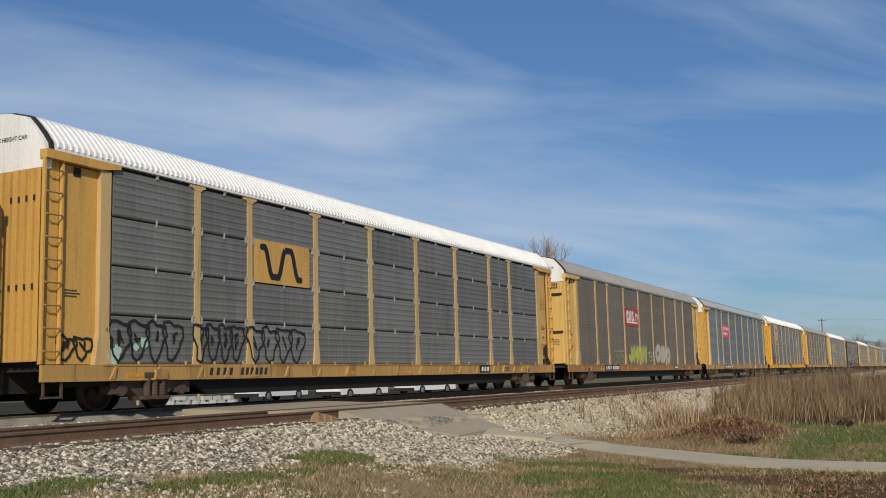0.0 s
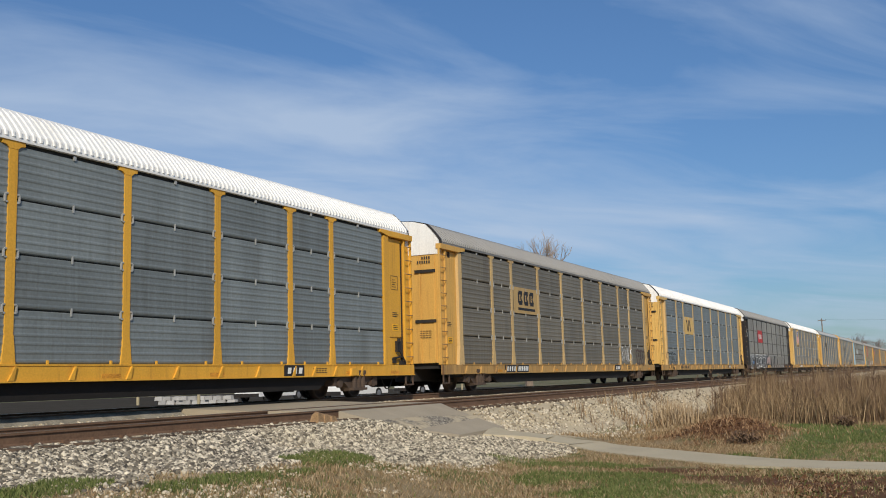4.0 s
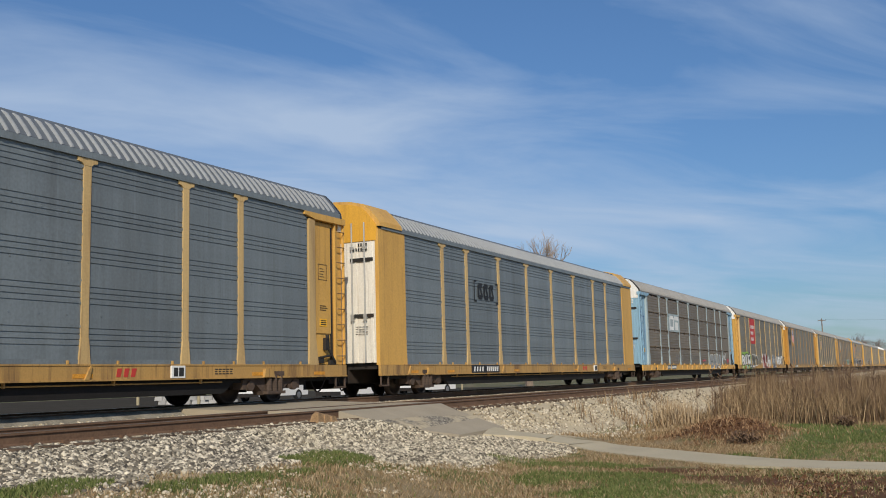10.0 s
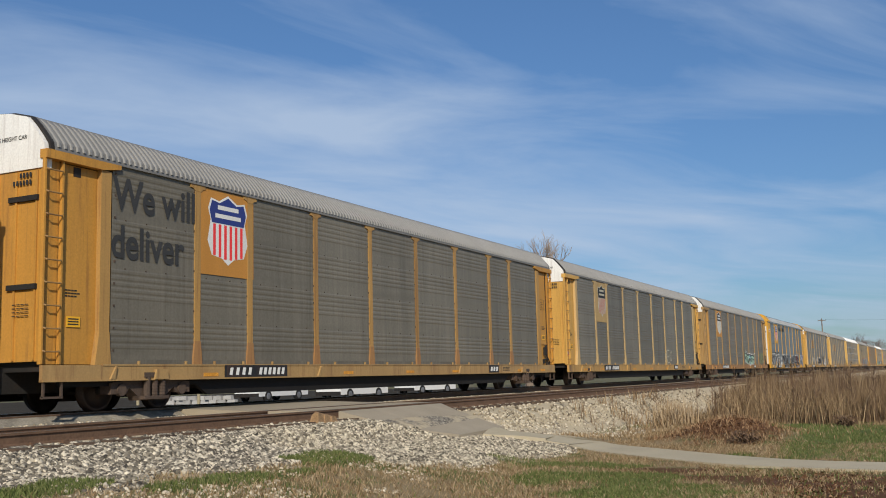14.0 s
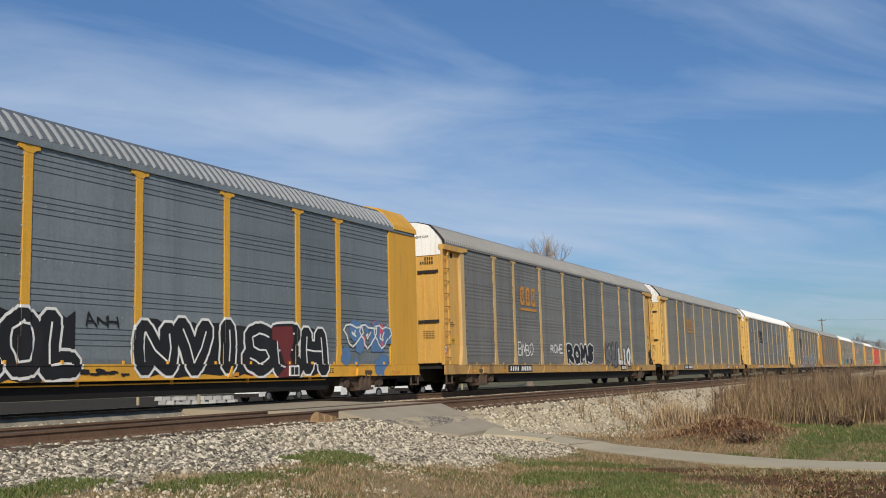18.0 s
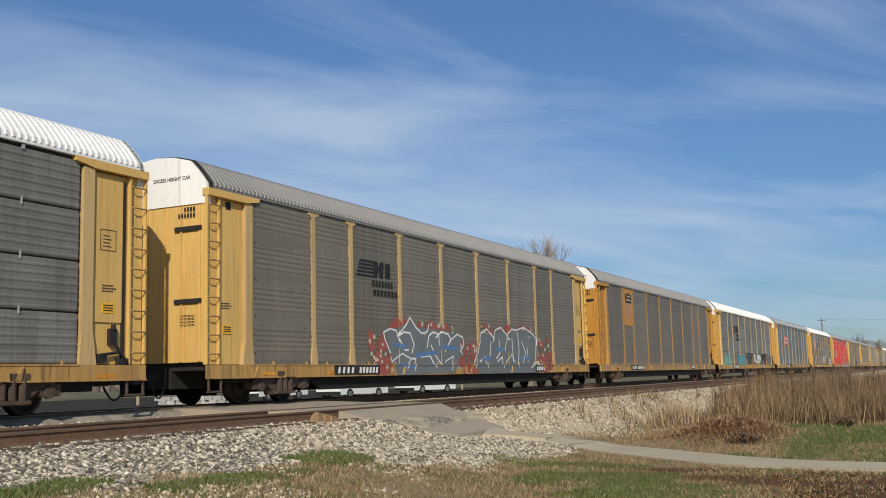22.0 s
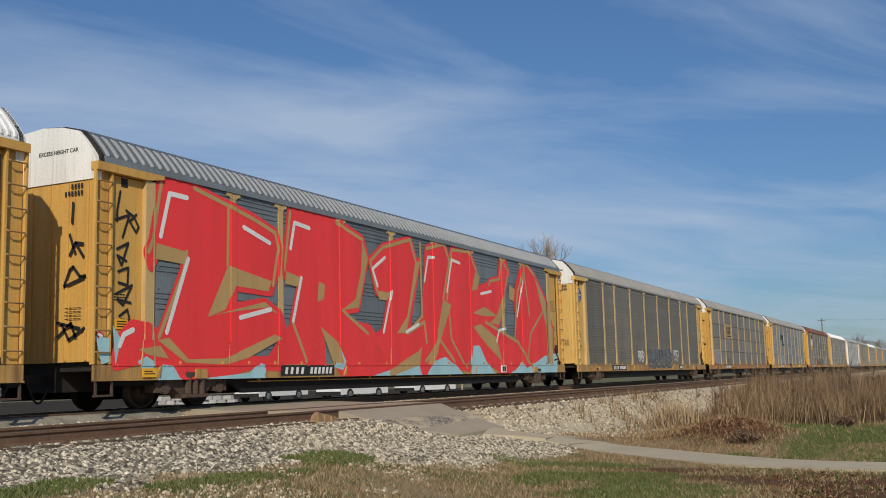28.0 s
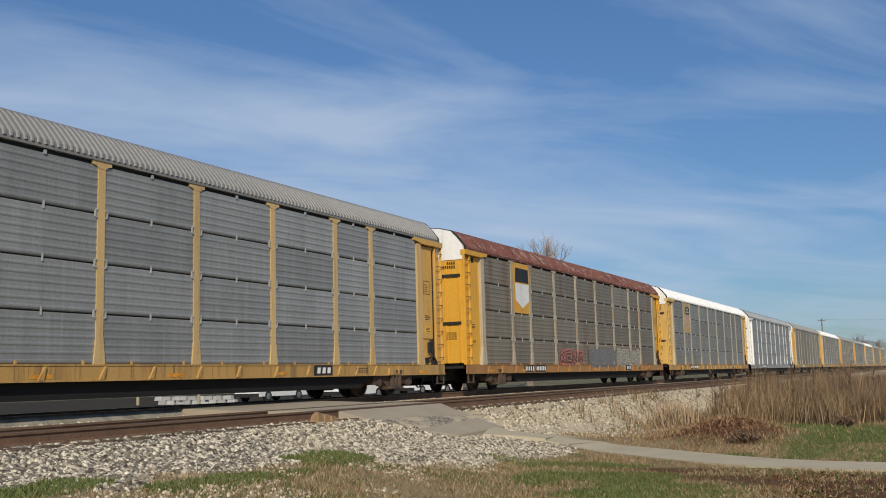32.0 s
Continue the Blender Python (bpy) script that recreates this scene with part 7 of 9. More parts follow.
    stroke(car, "glint", K_WHITE, 0.01, 0.11, [(2.16, 3.60), (2.42, 4.55), (2.98, 4.54)], [(3.03, 3.20), (2.37, 1.59)], [(4.98, 4.14), (6.01, 3.87)], [(4.85, 2.00), (6.04, 2.25)], [(6.89, 3.83), (7.07, 4.51), (7.74, 4.45)], [(7.36, 3.12), (6.99, 2.01)], [(1.02, 1.29), (1.13, 1.51), (1.38, 1.61)])
    stroke(car, "glint", K_WHITE, 0.01, 0.1, [(11.26, 3.19), (10.98, 3.66), (11.72, 4.06)], [(12.09, 3.08), (11.57, 1.86)], [(14.24, 3.54), (14.52, 4.34), (14.92, 4.36)], [(15.86, 3.32), (16.27, 4.42), (16.89, 4.36)], [(12.96, 1.90), (13.79, 2.17)], [(19.90, 1.75), (20.15, 2.17), (20.74, 2.25)], [(21.97, 2.76), (22.70, 4.30)], [(18.61, 3.42), (19.53, 3.56)])


def decorate():
    C = CARS
    # height warning on the white end panels
    for n in (0, 1, 2, 3, 5, 7, 8, 11, 12, 13, 16, 18, 19, 20, 24, 25, 26, 27):
        words(C[n], "EXCESS HEIGHT CAR", 0.026, 5.13, 0.115, INK_B, 1.0, "warning", 0, (math.pi / 2, 0, -math.pi / 2)).location = (FRONT + 0.024, 0.1, 5.14)
    sign(C[0], 6.63, 9.0, 2.88, 3.92, OCHRE)
    oval_mark(C[0], 6.95, 8.6, 3.05, 3.75, K_BLACK)
    for i, (a, b) in enumerate(((2.0, 4.1), (4.5, 6.2), (6.4, 8.7))):
        scribble(C[0], a, b, 1.0, 1.9, K_BLACK, 0.05, 4, 10 + i)
    scribble(C[0], 0.8, 1.6, 1.0, 1.5, K_BLACK, 0.05, 2, 15, "plate")
    blotches(C[0], 2.0, 3.0, 1.0, 1.4, K_MINT, 4, 0.14, 3)
    sign(C[1], 9.5, 12.1, 2.93, 3.84, K_RED)
    block_mark(C[1], 9.75, 11.2, 3.25, 3.65, K_WHITE, False)
    Paint(False, 0.003).poly(rect(9.7, 11.9, 3.08, 3.16)).line([(11.3, 3.2), (11.5, 3.6), (11.9, 3.5), (11.7, 3.25)], 0.1).done(C[1], "company_mark", K_WHITE)
    piece(C[1], "JHON", 9.8, 13.3, 0.9, 2.0, K_LIME, K_PALEY, 0.42, 21)
    piece(C[1], "OBO", 15.2, 18.7, 0.9, 2.15, K_CREAM, K_FADE, 0.5, 22)
    tag(C[1], "TENS", 13.6, 15.0, 1.0, 1.7, K_CREAM, 0.06, 23)
    tag(C[1], "BUTTHURT", 2.0, 5.4, 1.06, 1.66, K_FADE, 0.06, 24, "faint chalked word")
    scribble(C[1], 7.4, 9.0, 1.0, 1.7, K_PALEY, 0.05, 3, 25)
    for n in (2, 22):
        sign(C[n], 6.63, 9.35, 2.9, 3.9, K_PINK)
        bars(C[n], 6.85, 9.1, 3.5, 3.72, 8, K_WHITE)
        bars(C[n], 6.85, 8.5, 3.12, 3.34, 6, K_WHITE)
    sign(C[3], 4.72, 6.5, 2.86, 4.86, YELLOW)
    shield(C[3], 5.6, 4.0, 1.05, 1.2)
    words(C[3], "BUILDING AMERICA", 4.8, 3.06, 0.19, K_BLACK, 0.82)
    scribble(C[3], 2.05, 4.5, 0.7, 1.85, K_BLACK, 0.05, 3, 31)
    scribble(C[3], 0.7, 1.4, 1.0, 1.7, K_BLACK, 0.05, 1, 32, "plate")
    sign(C[4], 6.65, 9.35, 2.9, 3.9, K_BUFF)
    block_mark(C[4], 7.1, 8.9, 3.0, 3.7, K_BLACK)
    tag(C[4], "RIVALS", 20.9, 22.7, 1.05, 1.85, K_WHITE, 0.05, 41)
    scribble(C[4], 23.6, 25.2, 0.9, 1.8, K_BROWN, 0.08, 2, 42)
    sign(C[5], 6.63, 9.1, 2.86, 3.96, TAN)
    oval_mark(C[5], 7.2, 8.4, 3.12, 3.7, K_BLACK, 0.16)
    scribble(C[5], 1.7, 3.8, 0.7, 1.75, K_BLACK, 0.045, 2, 51)
    sign(C[6], 6.6, 9.4, 2.88, 3.96, K_RED)
    bars(C[6], 7.1, 8.7, 3.2, 3.6, 6, K_WHITE)
    sign(C[7], 4.62, 6.5, 2.85, 4.84, TAN)
    shield(C[7], 5.55, 3.95, 1.5, 1.6)
    scribble(C[7], 4.9, 6.2, 2.92, 3.12, K_BROWN, 0.05, 5, 71)
    tag(C[7], "REMR", 23.0, 25.0, 1.2, 1.75, K_BLACK, 0.06, 72)
    for n, s in ((8, 1.15), (18, 1.1), (19, 1.05), (21, 1.2), (27, 1.1)):
        horse_mark(C[n], 6.75, 3.42, s)
    p = Paint(False, 0.003)
    p.line([(7.3, 3.85), (7.1, 3.85), (7.1, 3.15), (7.3, 3.15)], 0.06, False).line([(9.0, 3.85), (9.2, 3.85), (9.2, 3.15), (9.0, 3.15)], 0.06, False)
    p.done(C[9], "company_mark", K_BLACK, "black bracket company mark")
    block_mark(C[9], 7.4, 8.9, 3.3, 3.72, K_BLACK, False)
    sign(C[10], 6.65, 9.4, 2.9, 3.97, PALE)
    p = Paint(False, 0.003)
    p.line([(7.9, 3.75), (7.0, 3.75), (7.0, 3.1), (7.9, 3.1), (7.9, 3.75)], 0.2, False).poly(rect(8.15, 9.2, 3.62, 3.86)).poly(rect(8.3, 9.05, 3.02, 3.5))
    p.done(C[10], "company_mark", K_WHITE, "white block company mark")
    scribble(C[10], 10.5, 14.5, 1.0, 1.6, K_FADE, 0.05, 6, 101)
    tag(C[10], "NNYB", 8.2, 10.0, 1.05, 1.6, K_GREY, 0.05, 102)
    for a, b, lo, hi in ((17.9, 19.3, 0.66, 1.62), (19.35, 20.25, 0.62, 1.66), (20.3, 20.95, 0.70, 1.64), (21.05, 21.95, 0.62, 1.62)):
        coat(C[10], "silver_letter", K_GREY, 0.003, [(a, lo + 0.1), (a + 0.2, lo), (b - 0.25, lo + 0.05), (b, lo + 0.25), (b - 0.05, hi - 0.1), (b - 0.2, hi), (a + 0.25, hi - 0.03), (a + 0.05, hi - 0.25)])
        stroke(C[10], "letter_edge", K_WHITE, 0.006, 0.035, [(a, lo + 0.1), (a + 0.2, lo), (b - 0.25, lo + 0.05), (b, lo + 0.25), (b - 0.05, hi - 0.1), (b - 0.2, hi), (a + 0.25, hi - 0.03), (a + 0.05, hi - 0.25), (a, lo + 0.1)])
        stroke(C[10], "letter_shade", K_CHAR, 0.007, 0.05, [(a + 0.35, hi - 0.3), (a + 0.4, lo + 0.45), (b - 0.3, lo + 0.5)])
    tag(C[10], "HONZ", 22.85, 23.75, 1.25, 1.75, K_WHITE, 0.05, 105)
    tag(C[10], "NEEP", 24.1, 25.0, 1.05, 1.35, K_PINK, 0.045, 106)
    tag(C[10], "MAK", 15.6, 16.6, 1.05, 1.35, K_PINK, 0.04, 107)
    scribble(C[10], 0.75, 1.3, 1.2, 4.2, K_NAVY, 0.04, 1, 104, "plate")
    sign(C[11], 6.68, 9.4, 2.7, 4.84, K_RED)
    for i, (b, n) in enumerate(((9.0, 8), (8.4, 7), (8.5, 7))):
        bars(C[11], 7.0, b, 4.0 - i * 0.52, 4.28 - i * 0.52, n, K_WHITE)
    blotches(C[11], 1.9, 6.5, 0.6, 0.95, K_MINT, 12, 0.22, 112)
    blotches(C[11], 12.0, 17.0, 0.6, 1.0, K_ROSE, 10, 0.22, 115)
    piece(C[11], "WEST", 21.0, 24.9, 0.8, 1.85, K_WHITE, K_BLACK, 0.36, 117)
    sign(C[12], 4.68, 6.62, 2.92, 4.86, K_ORANGE)
    shield(C[12], 5.66, 3.98, 1.45, 1.62)
    char = ink("charcoal", (0.045, 0.045, 0.045))
    words(C[12], "We will", 2.05, 4.02, 0.92, char, 0.85)
    words(C[12], "deliver", 2.0, 3.05, 0.92, char, 0.85)
    for n, m in ((13, K_BUFF), (20, K_ORANGE), (29, K_BUFF)):
        sign(C[n], 4.68, 6.62, 2.95, 4.86, m)
        shield(C[n], 5.66, 3.98, 1.3, 1.55, K_BLACK, K_ROSE, K_BUFF if n == 20 else K_CREAM)
    tag(C[13], "KEO", 17.5, 19.2, 1.0, 1.8, K_CREAM, 0.06, 131)
    sign(C[14], 4.68, 6.62, 2.95, 4.86, K_ORANGE)
    shield(C[14], 5.66, 3.95, 1.5, 1.7, K_BLACK, K_CREAM, K_WHITE)
    tag(C[14], "SAMDB", 22.9, 25.1, 1.0, 2.0, K_PALEY, 0.08, 142)
    sign(C[15], 4.68, 6.62, 3.0, 4.86, YELLOW)
    shield(C[15], 5.62, 4.0, 1.45, 1.62)
    board = part("sign_plate", Shape().box(0.95, 1.55, -1.512, -1.498, 4.05, 4.3), INK_W, C[15], "small white sign plate")
    part("print", Shape().box(1.0, 1.25, -1.516, -1.512, 4.12, 4.2).box(1.3, 1.5, -1.516, -1.512, 4.12, 4.2), ink_red, board, kind="stuff")
    words(C[15], "BUILDING", 7.35, 4.28, 0.5, K_BLACK, 0.78)
    words(C[15], "AMERICA", 9.55, 4.28, 0.5, K_BLACK, 0.78)
    tag(C[15], "SHY", 7.4, 8.6, 1.3, 1.75, K_WHITE, 0.09, 152)
    tag(C[15], "KEDS", 7.4, 8.7, 0.85, 1.25, K_WHITE, 0.09, 153)
    blotches(C[15], 22.6, 25.6, 0.7, 2.1, K_BLUE, 16, 0.26, 156)
    blotches(C[15], 22.8, 25.2, 1.5, 2.0, K_PINK, 9, 0.16, 157)
    scribble(C[15], 22.9, 25.3, 1.4, 2.1, K_WHITE, 0.05, 3, 158)
    block_mark(C[16], 7.1, 8.85, 3.0, 3.88, K_ORANGE)
    tag(C[16], "BMBO", 6.7, 8.3, 1.2, 1.8, K_WHITE, 0.05, 161)
    tag(C[16], "ROME", 10.3, 11.8, 1.35, 1.8, K_WHITE, 0.06, 163)
    piece(C[16], "ROMS", 12.3, 16.0, 0.85, 1.95, K_BLACK, K_WHITE, 0.4, 164)
    piece(C[16], "KU", 17.9, 19.9, 0.7, 2.1, K_STEEL, K_CHAR, 0.42, 165, None, K_WHITE)
    piece(C[16], "LIO", 20.0, 22.2, 0.75, 1.9, K_WHITE, K_CHAR, 0.32, 166)
    block_mark(C[17], 7.05, 8.75, 2.95, 3.78, K_ORANGE)
    rng = random.Random(211)
    for i in range(22):
        a = math.pi * (i + 0.5) / 22
        stroke(C[21], "flame", K_TEAL if i % 3 else K_MINT, 0.004 + 0.0004 * (i % 3), 0.045, [(3.6 + 1.0 * math.cos(a), 1.05 + 0.4 * math.sin(a)), (3.6 + (1.25 + rng.uniform(0, 0.35)) * math.cos(a) - 0.1, 1.1 + (0.55 + rng.uniform(0, 0.4)) * math.sin(a))])
    coat(C[21], "spray_fill", K_TEAL, 0.002, [(2.2, 0.85), (5.2, 0.85), (5.0, 1.3), (4.4, 1.5), (3.4, 1.6), (2.6, 1.4)])
    scribble(C[21], 2.3, 5.0, 0.8, 1.5, K_MINT, 0.05, 4, 212)
    scribble(C[21], 4.9, 6.4, 0.8, 1.5, K_MINT, 0.035, 2, 219)
    aqua = ink("aqua", (0.10, 0.33, 0.38))
    piece(C[21], "UGAS", 8.2, 11.6, 0.75, 1.8, aqua, ink("deep_aqua", (0.14, 0.27, 0.30)), 0.5, 213, core=0.8)
    scribble(C[21], 11.8, 15.1, 1.0, 2.0, K_CHAR, 0.055, 5, 214)
    scribble(C[21], 11.9, 15.0, 1.05, 1.95, K_CHAR, 0.045, 4, 218)
    piece(C[21], "SJEN", 15.6, 19.5, 0.95, 1.9, K_WHITE, K_FADE, 0.3, 215)
    scribble(C[21], 19.5, 22.7, 1.0, 2.0, K_BLACK, 0.09, 6, 216)
    scribble(C[21], 23.0, 25.2, 1.0, 1.8, K_FADE, 0.05, 3, 217)
    sign(C[23], 4.68, 6.62, 2.95, 4.86, OCHRE)
    shield(C[23], 5.66, 3.98, 1.3, 1.55)
    piece(C[23], "GPER", 13.6, 17.4, 0.95, 2.1, K_CREAM, K_CHAR, 0.40, 231, core=0.82)
    scribble(C[23], 18.3, 20.5, 0.95, 1.9, K_FADE, 0.05, 4, 232)
    piece(C[23], "OUAZ", 21.6, 24.3, 0.75, 1.8, K_WHITE, K_CHAR, 0.26, 233, core=0.75)
    blotches(C[23], 3.5, 8.0, 0.9, 1.7, K_TEAL, 14, 0.24, 234)
    red_letters(C[24])
    paint_mint_letters(C[14])
    paint_black_bubbles(C[15])
    paint_steel_blocks(C[6])
    coat(C[6], "pink_patch", ink("pale_pink", (0.45, 0.33, 0.31)), 0.007, [(10.95, 1.05), (11.2, 1.5), (11.7, 1.62), (12.3, 1.55), (12.6, 1.72), (13.1, 1.6), (13.0, 0.95), (12.4, 0.98), (12.0, 1.2), (11.5, 0.95)])
    coat(C[6], "yellow_patch", OCHRE, 0.003, [(11.0, 0.64), (12.9, 0.64), (12.95, 0.86), (11.0, 0.87)])
    tag(C[6], "DS", 0.95, 1.5, 3.2, 4.0, K_WHITE, 0.035, 61)
    scribble(C[6], 0.95, 1.6, 1.5, 2.3, K_BLUEGREY, 0.05, 2, 62, "plate")
    paint_mixed_pieces(C[11])
    paint_flame_outlines(C[19])
    blue_touches(C[19])
    ring = Paint(False, 0.003)
    ring.poly([(1.2 + 0.32 * math.cos(j * math.pi / 10), 4.08 + 0.32 * math.sin(j * math.pi / 10)) for j in range(20)])
    disc = part("round_mark", Shape().add([(x, -1.405, z) for x, _, z in ring.s.v], ring.s.f), K_NAVY, C[25], "round navy mark on the end plate")
    inner = Shape()
    for a, b, c, d in ((1.16, 1.24, 3.82, 4.34), (0.94, 1.46, 4.04, 4.12)):
        inner.box(a, b, -1.410, -1.4055, c, d)
    part("cross_mark", inner, K_CREAM, disc)
    blotches(C[25], 10.5, 11.4, 1.1, 1.7, K_CREAM, 5, 0.2, 251)
    scribble(C[25], 10.4, 11.5, 1.1, 1.7, K_WHITE, 0.07, 2, 252)
    throw_up(C[25], "KAMNS", 12.3, 17.9, 0.55, 2.0, K_STEEL, K_BLACK, 0.5, 253)
    scribble(C[25], 12.4, 17.8, 0.7, 2.0, K_GREY, 0.04, 6, 255)
    scribble(C[25], 18.3, 19.5, 1.15, 1.85, K_WHITE, 0.07, 2, 254)
    sign(C[26], 6.63, 9.35, 2.9, 3.95, K_BUFF)
    block_mark(C[26], 7.2, 8.8, 3.0, 3.72, K_BLACK)
    sign(C[26], 2.1, 4.4, 0.95, 1.92, K_GREY)
    stroke(C[26], "letter_edge", K_CREAM, 0.004, 0.05, [(2.08, 0.95), (2.1, 1.92), (3.0, 1.92), (3.1, 2.0), (3.9, 2.0), (4.0, 1.92), (4.4, 1.92), (4.42, 0.95)])
    stroke(C[26], "letter_mark", K_RED, 0.005, 0.07, [(2.18, 1.8), (2.2, 1.05), (2.35, 1.0)], [(2.6, 1.45), (2.62, 1.0), (2.85, 1.0)], [(3.5, 1.5), (3.85, 1.55), (3.6, 1.25), (3.8, 1.2)], [(4.1, 1.75), (4.12, 1.4)], [(4.2, 1.1), (4.35, 1.15), (4.3, 0.98)])
    board = part("sign_plate", Shape().box(0.98, 1.6, -1.418, -1.402, 3.55, 4.1), ORANGE_R, C[26], "yellow sign plate with dark print")
    for k in range(3):
        part("print", Shape().box(1.06 + 0.04 * (k == 0), 1.52 - 0.05 * (k == 1), -1.422, -1.418, 3.62 + k * 0.16, 3.70 + k * 0.16), INK_B, board)
    scribble(C[26], 0.98, 1.5, 2.9, 3.5, K_WHITE, 0.03, 2, 262, "plate")
    tag(C[26], "KROME", 7.2, 8.4, 1.0, 1.5, K_FADE, 0.04, 263)
    sign(C[28], 4.68, 6.62, 2.9, 4.86, YELLOW)
    Paint(False, 0.003).poly([(5.0, 4.65), (6.3, 4.65), (6.35, 4.1), (4.95, 4.1)]).done(C[28], "badge_top", K_BLACK)
    Paint(False, 0.003).poly([(4.95, 4.05), (6.35, 4.05), (6.35, 3.4), (5.65, 3.1), (4.95, 3.4)]).done(C[28], "badge", K_WHITE)
    throw_up(C[28], "KENR", 9.6, 12.9, 0.75, 1.75, K_BROWN, K_ROSE, 0.34, 281)
    throw_up(C[28], "GAKOH", 13.6, 18.0, 0.6, 1.9, K_STEEL, K_FADE, 0.4, 282)
    throw_up(C[28], "RELMS", 18.0, 22.4, 0.7, 1.9, K_FADE, K_CREAM, 0.36, 283)


def red_letters(car):
    """One wagon is sprayed from end to end with tall red letters, buff edges, white glints and pale blue drips."""
    paint_red_letters(car)
    ends = Paint("plate", 0.0)
    for line in ([(1.07, 4.40), (0.99, 4.00), (0.99, 3.79)], [(0.96, 3.81), (1.33, 3.95), (1.15, 3.47)], [(1.24, 4.03), (1.46, 3.93), (1.60, 3.73), (1.53, 3.61), (1.34, 3.82), (1.53, 3.98)], [(1.00, 3.22), (1.31, 3.37), (1.13, 2.90), (1.01, 3.09), (1.26, 3.00)], [(1.04, 2.77), (1.32, 2.87), (1.30, 2.51), (1.05, 2.55)], [(0.99, 2.32), (1.43, 2.52), (1.18, 2.10), (1.03, 2.21), (1.40, 2.16)], [(1.09, 1.88), (1.31, 2.02), (1.38, 1.80), (1.13, 1.81)], [(1.28, 1.77), (1.32, 1.60)]):
        ends.line(line, 0.055)
    ends.done(car, "graffiti", K_BLACK, "black sprayed signature")
    marks = Shape()
    for line in ([(-0.88, 4.12), (-0.86, 3.71)], [(-0.80, 3.49), (-0.96, 3.10)], [(-0.81, 3.07), (-0.96, 3.31), (-1.17, 3.27)], [(-0.96, 3.31), (-1.18, 3.02)], [(-0.68, 2.46), (-0.82, 2.78), (-0.91, 2.84), (-1.10, 2.63), (-1.24, 2.64)], [(-0.68, 2.46), (-1.25, 2.62)], [(-0.49, 1.76), (-1.12, 1.62)], [(-0.53, 1.47), (-0.88, 1.74), (-1.01, 1.45)], [(-0.64, 1.72), (-0.83, 1.41), (-1.24, 1.63)]):
        for (y0, z0), (y1, z1) in zip(line, line[1:]):
            d = Vector((y1 - y0, z1 - z0)).normalized() * 0.032
            marks.add([(FRONT + 0.02, y0 - d.y - d.x * 0.4, z0 + d.x - d.y * 0.4), (FRONT + 0.02, y0 + d.y - d.x * 0.4, z0 - d.x - d.y * 0.4), (FRONT + 0.02, y1 + d.y + d.x * 0.4, z1 - d.x + d.y * 0.4), (FRONT + 0.02, y1 - d.y + d.x * 0.4, z1 + d.x + d.y * 0.4)], [(0, 1, 2, 3)])
    part("graffiti", marks, K_BLACK, car, "black sprayed signature on the end door")
    board = part("data_board", Shape().box(1.59, 2.00, -1.575, -1.566, 0.66, 0.84), ORANGE_R, car, "yellow data board with dark print")
    part("print", Shape().box(1.64, 1.95, -1.578, -1.575, 0.72, 0.74).box(1.64, 1.88, -1.578, -1.575, 0.77, 0.79), INK_B, board)


decorate()

# ---- ballast stones, grass and weeds ----


def island_material(key, a, b, c, rough=0.9):
    """Each loose piece takes a shade of its own between three colours."""
    m = bpy.data.materials.new(key)
    m.use_nodes = True
    nt = m.node_tree
    N, L = nt.nodes.new, nt.links.new
    bsdf = nt.nodes["Principled BSDF"]
    geo, ramp, n = N("ShaderNodeNewGeometry"), N("ShaderNodeValToRGB"), N("ShaderNodeTexNoise")
    ramp.color_ramp.elements[0].color, ramp.color_ramp.elements[1].color = (*a, 1), (*c, 1)
    ramp.color_ramp.elements.new(0.5).color = (*b, 1)
    L(geo.outputs["Random Per Island"], ramp.inputs[0])
    tc = N("ShaderNodeTexCoord"); L(tc.outputs["Object"], n.inputs["Vector"])
    n.inputs["Scale"].default_value, n.inputs["Detail"].default_value = 25.0, 3
    r = N("ShaderNodeMapRange"); r.inputs["To Min"].default_value, r.inputs["To Max"].default_value = 0.7, 1.3
    L(n.outputs["Fac"], r.inputs["Value"])
    sc = N("ShaderNodeVectorMath"); sc.operation = "SCALE"
    L(ramp.outputs[0], sc.inputs[0]); L(r.outputs[0], sc.inputs["Scale"])
    L(sc.outputs[0], bsdf.inputs["Base Color"])
    bsdf.inputs["Roughness"].default_value = rough
    bsdf.inputs["Specular IOR Level"].default_value = 0.15
    return m


def bulk(name, verts, faces, material, label):
    """Many small pieces as one object."""
    me = bpy.data.meshes.new(name)
    verts, faces = np.asarray(verts, np.float32), np.asarray(faces, np.int32)
    k = faces.shape[1]
    me.vertices.add(len(verts)); me.vertices.foreach_set("co", verts.ravel())
    me.loops.add(faces.size); me.loops.foreach_set("vertex_index", faces.ravel())
    me.polygons.add(len(faces)); me.polygons.foreach_set("loop_start", np.arange(0, faces.size, k, dtype=np.int32))
    me.update(calc_edges=True)
    me.validate()
    me.materials.append(material)
    return tagged(new(name, me), label, kind="stuff")


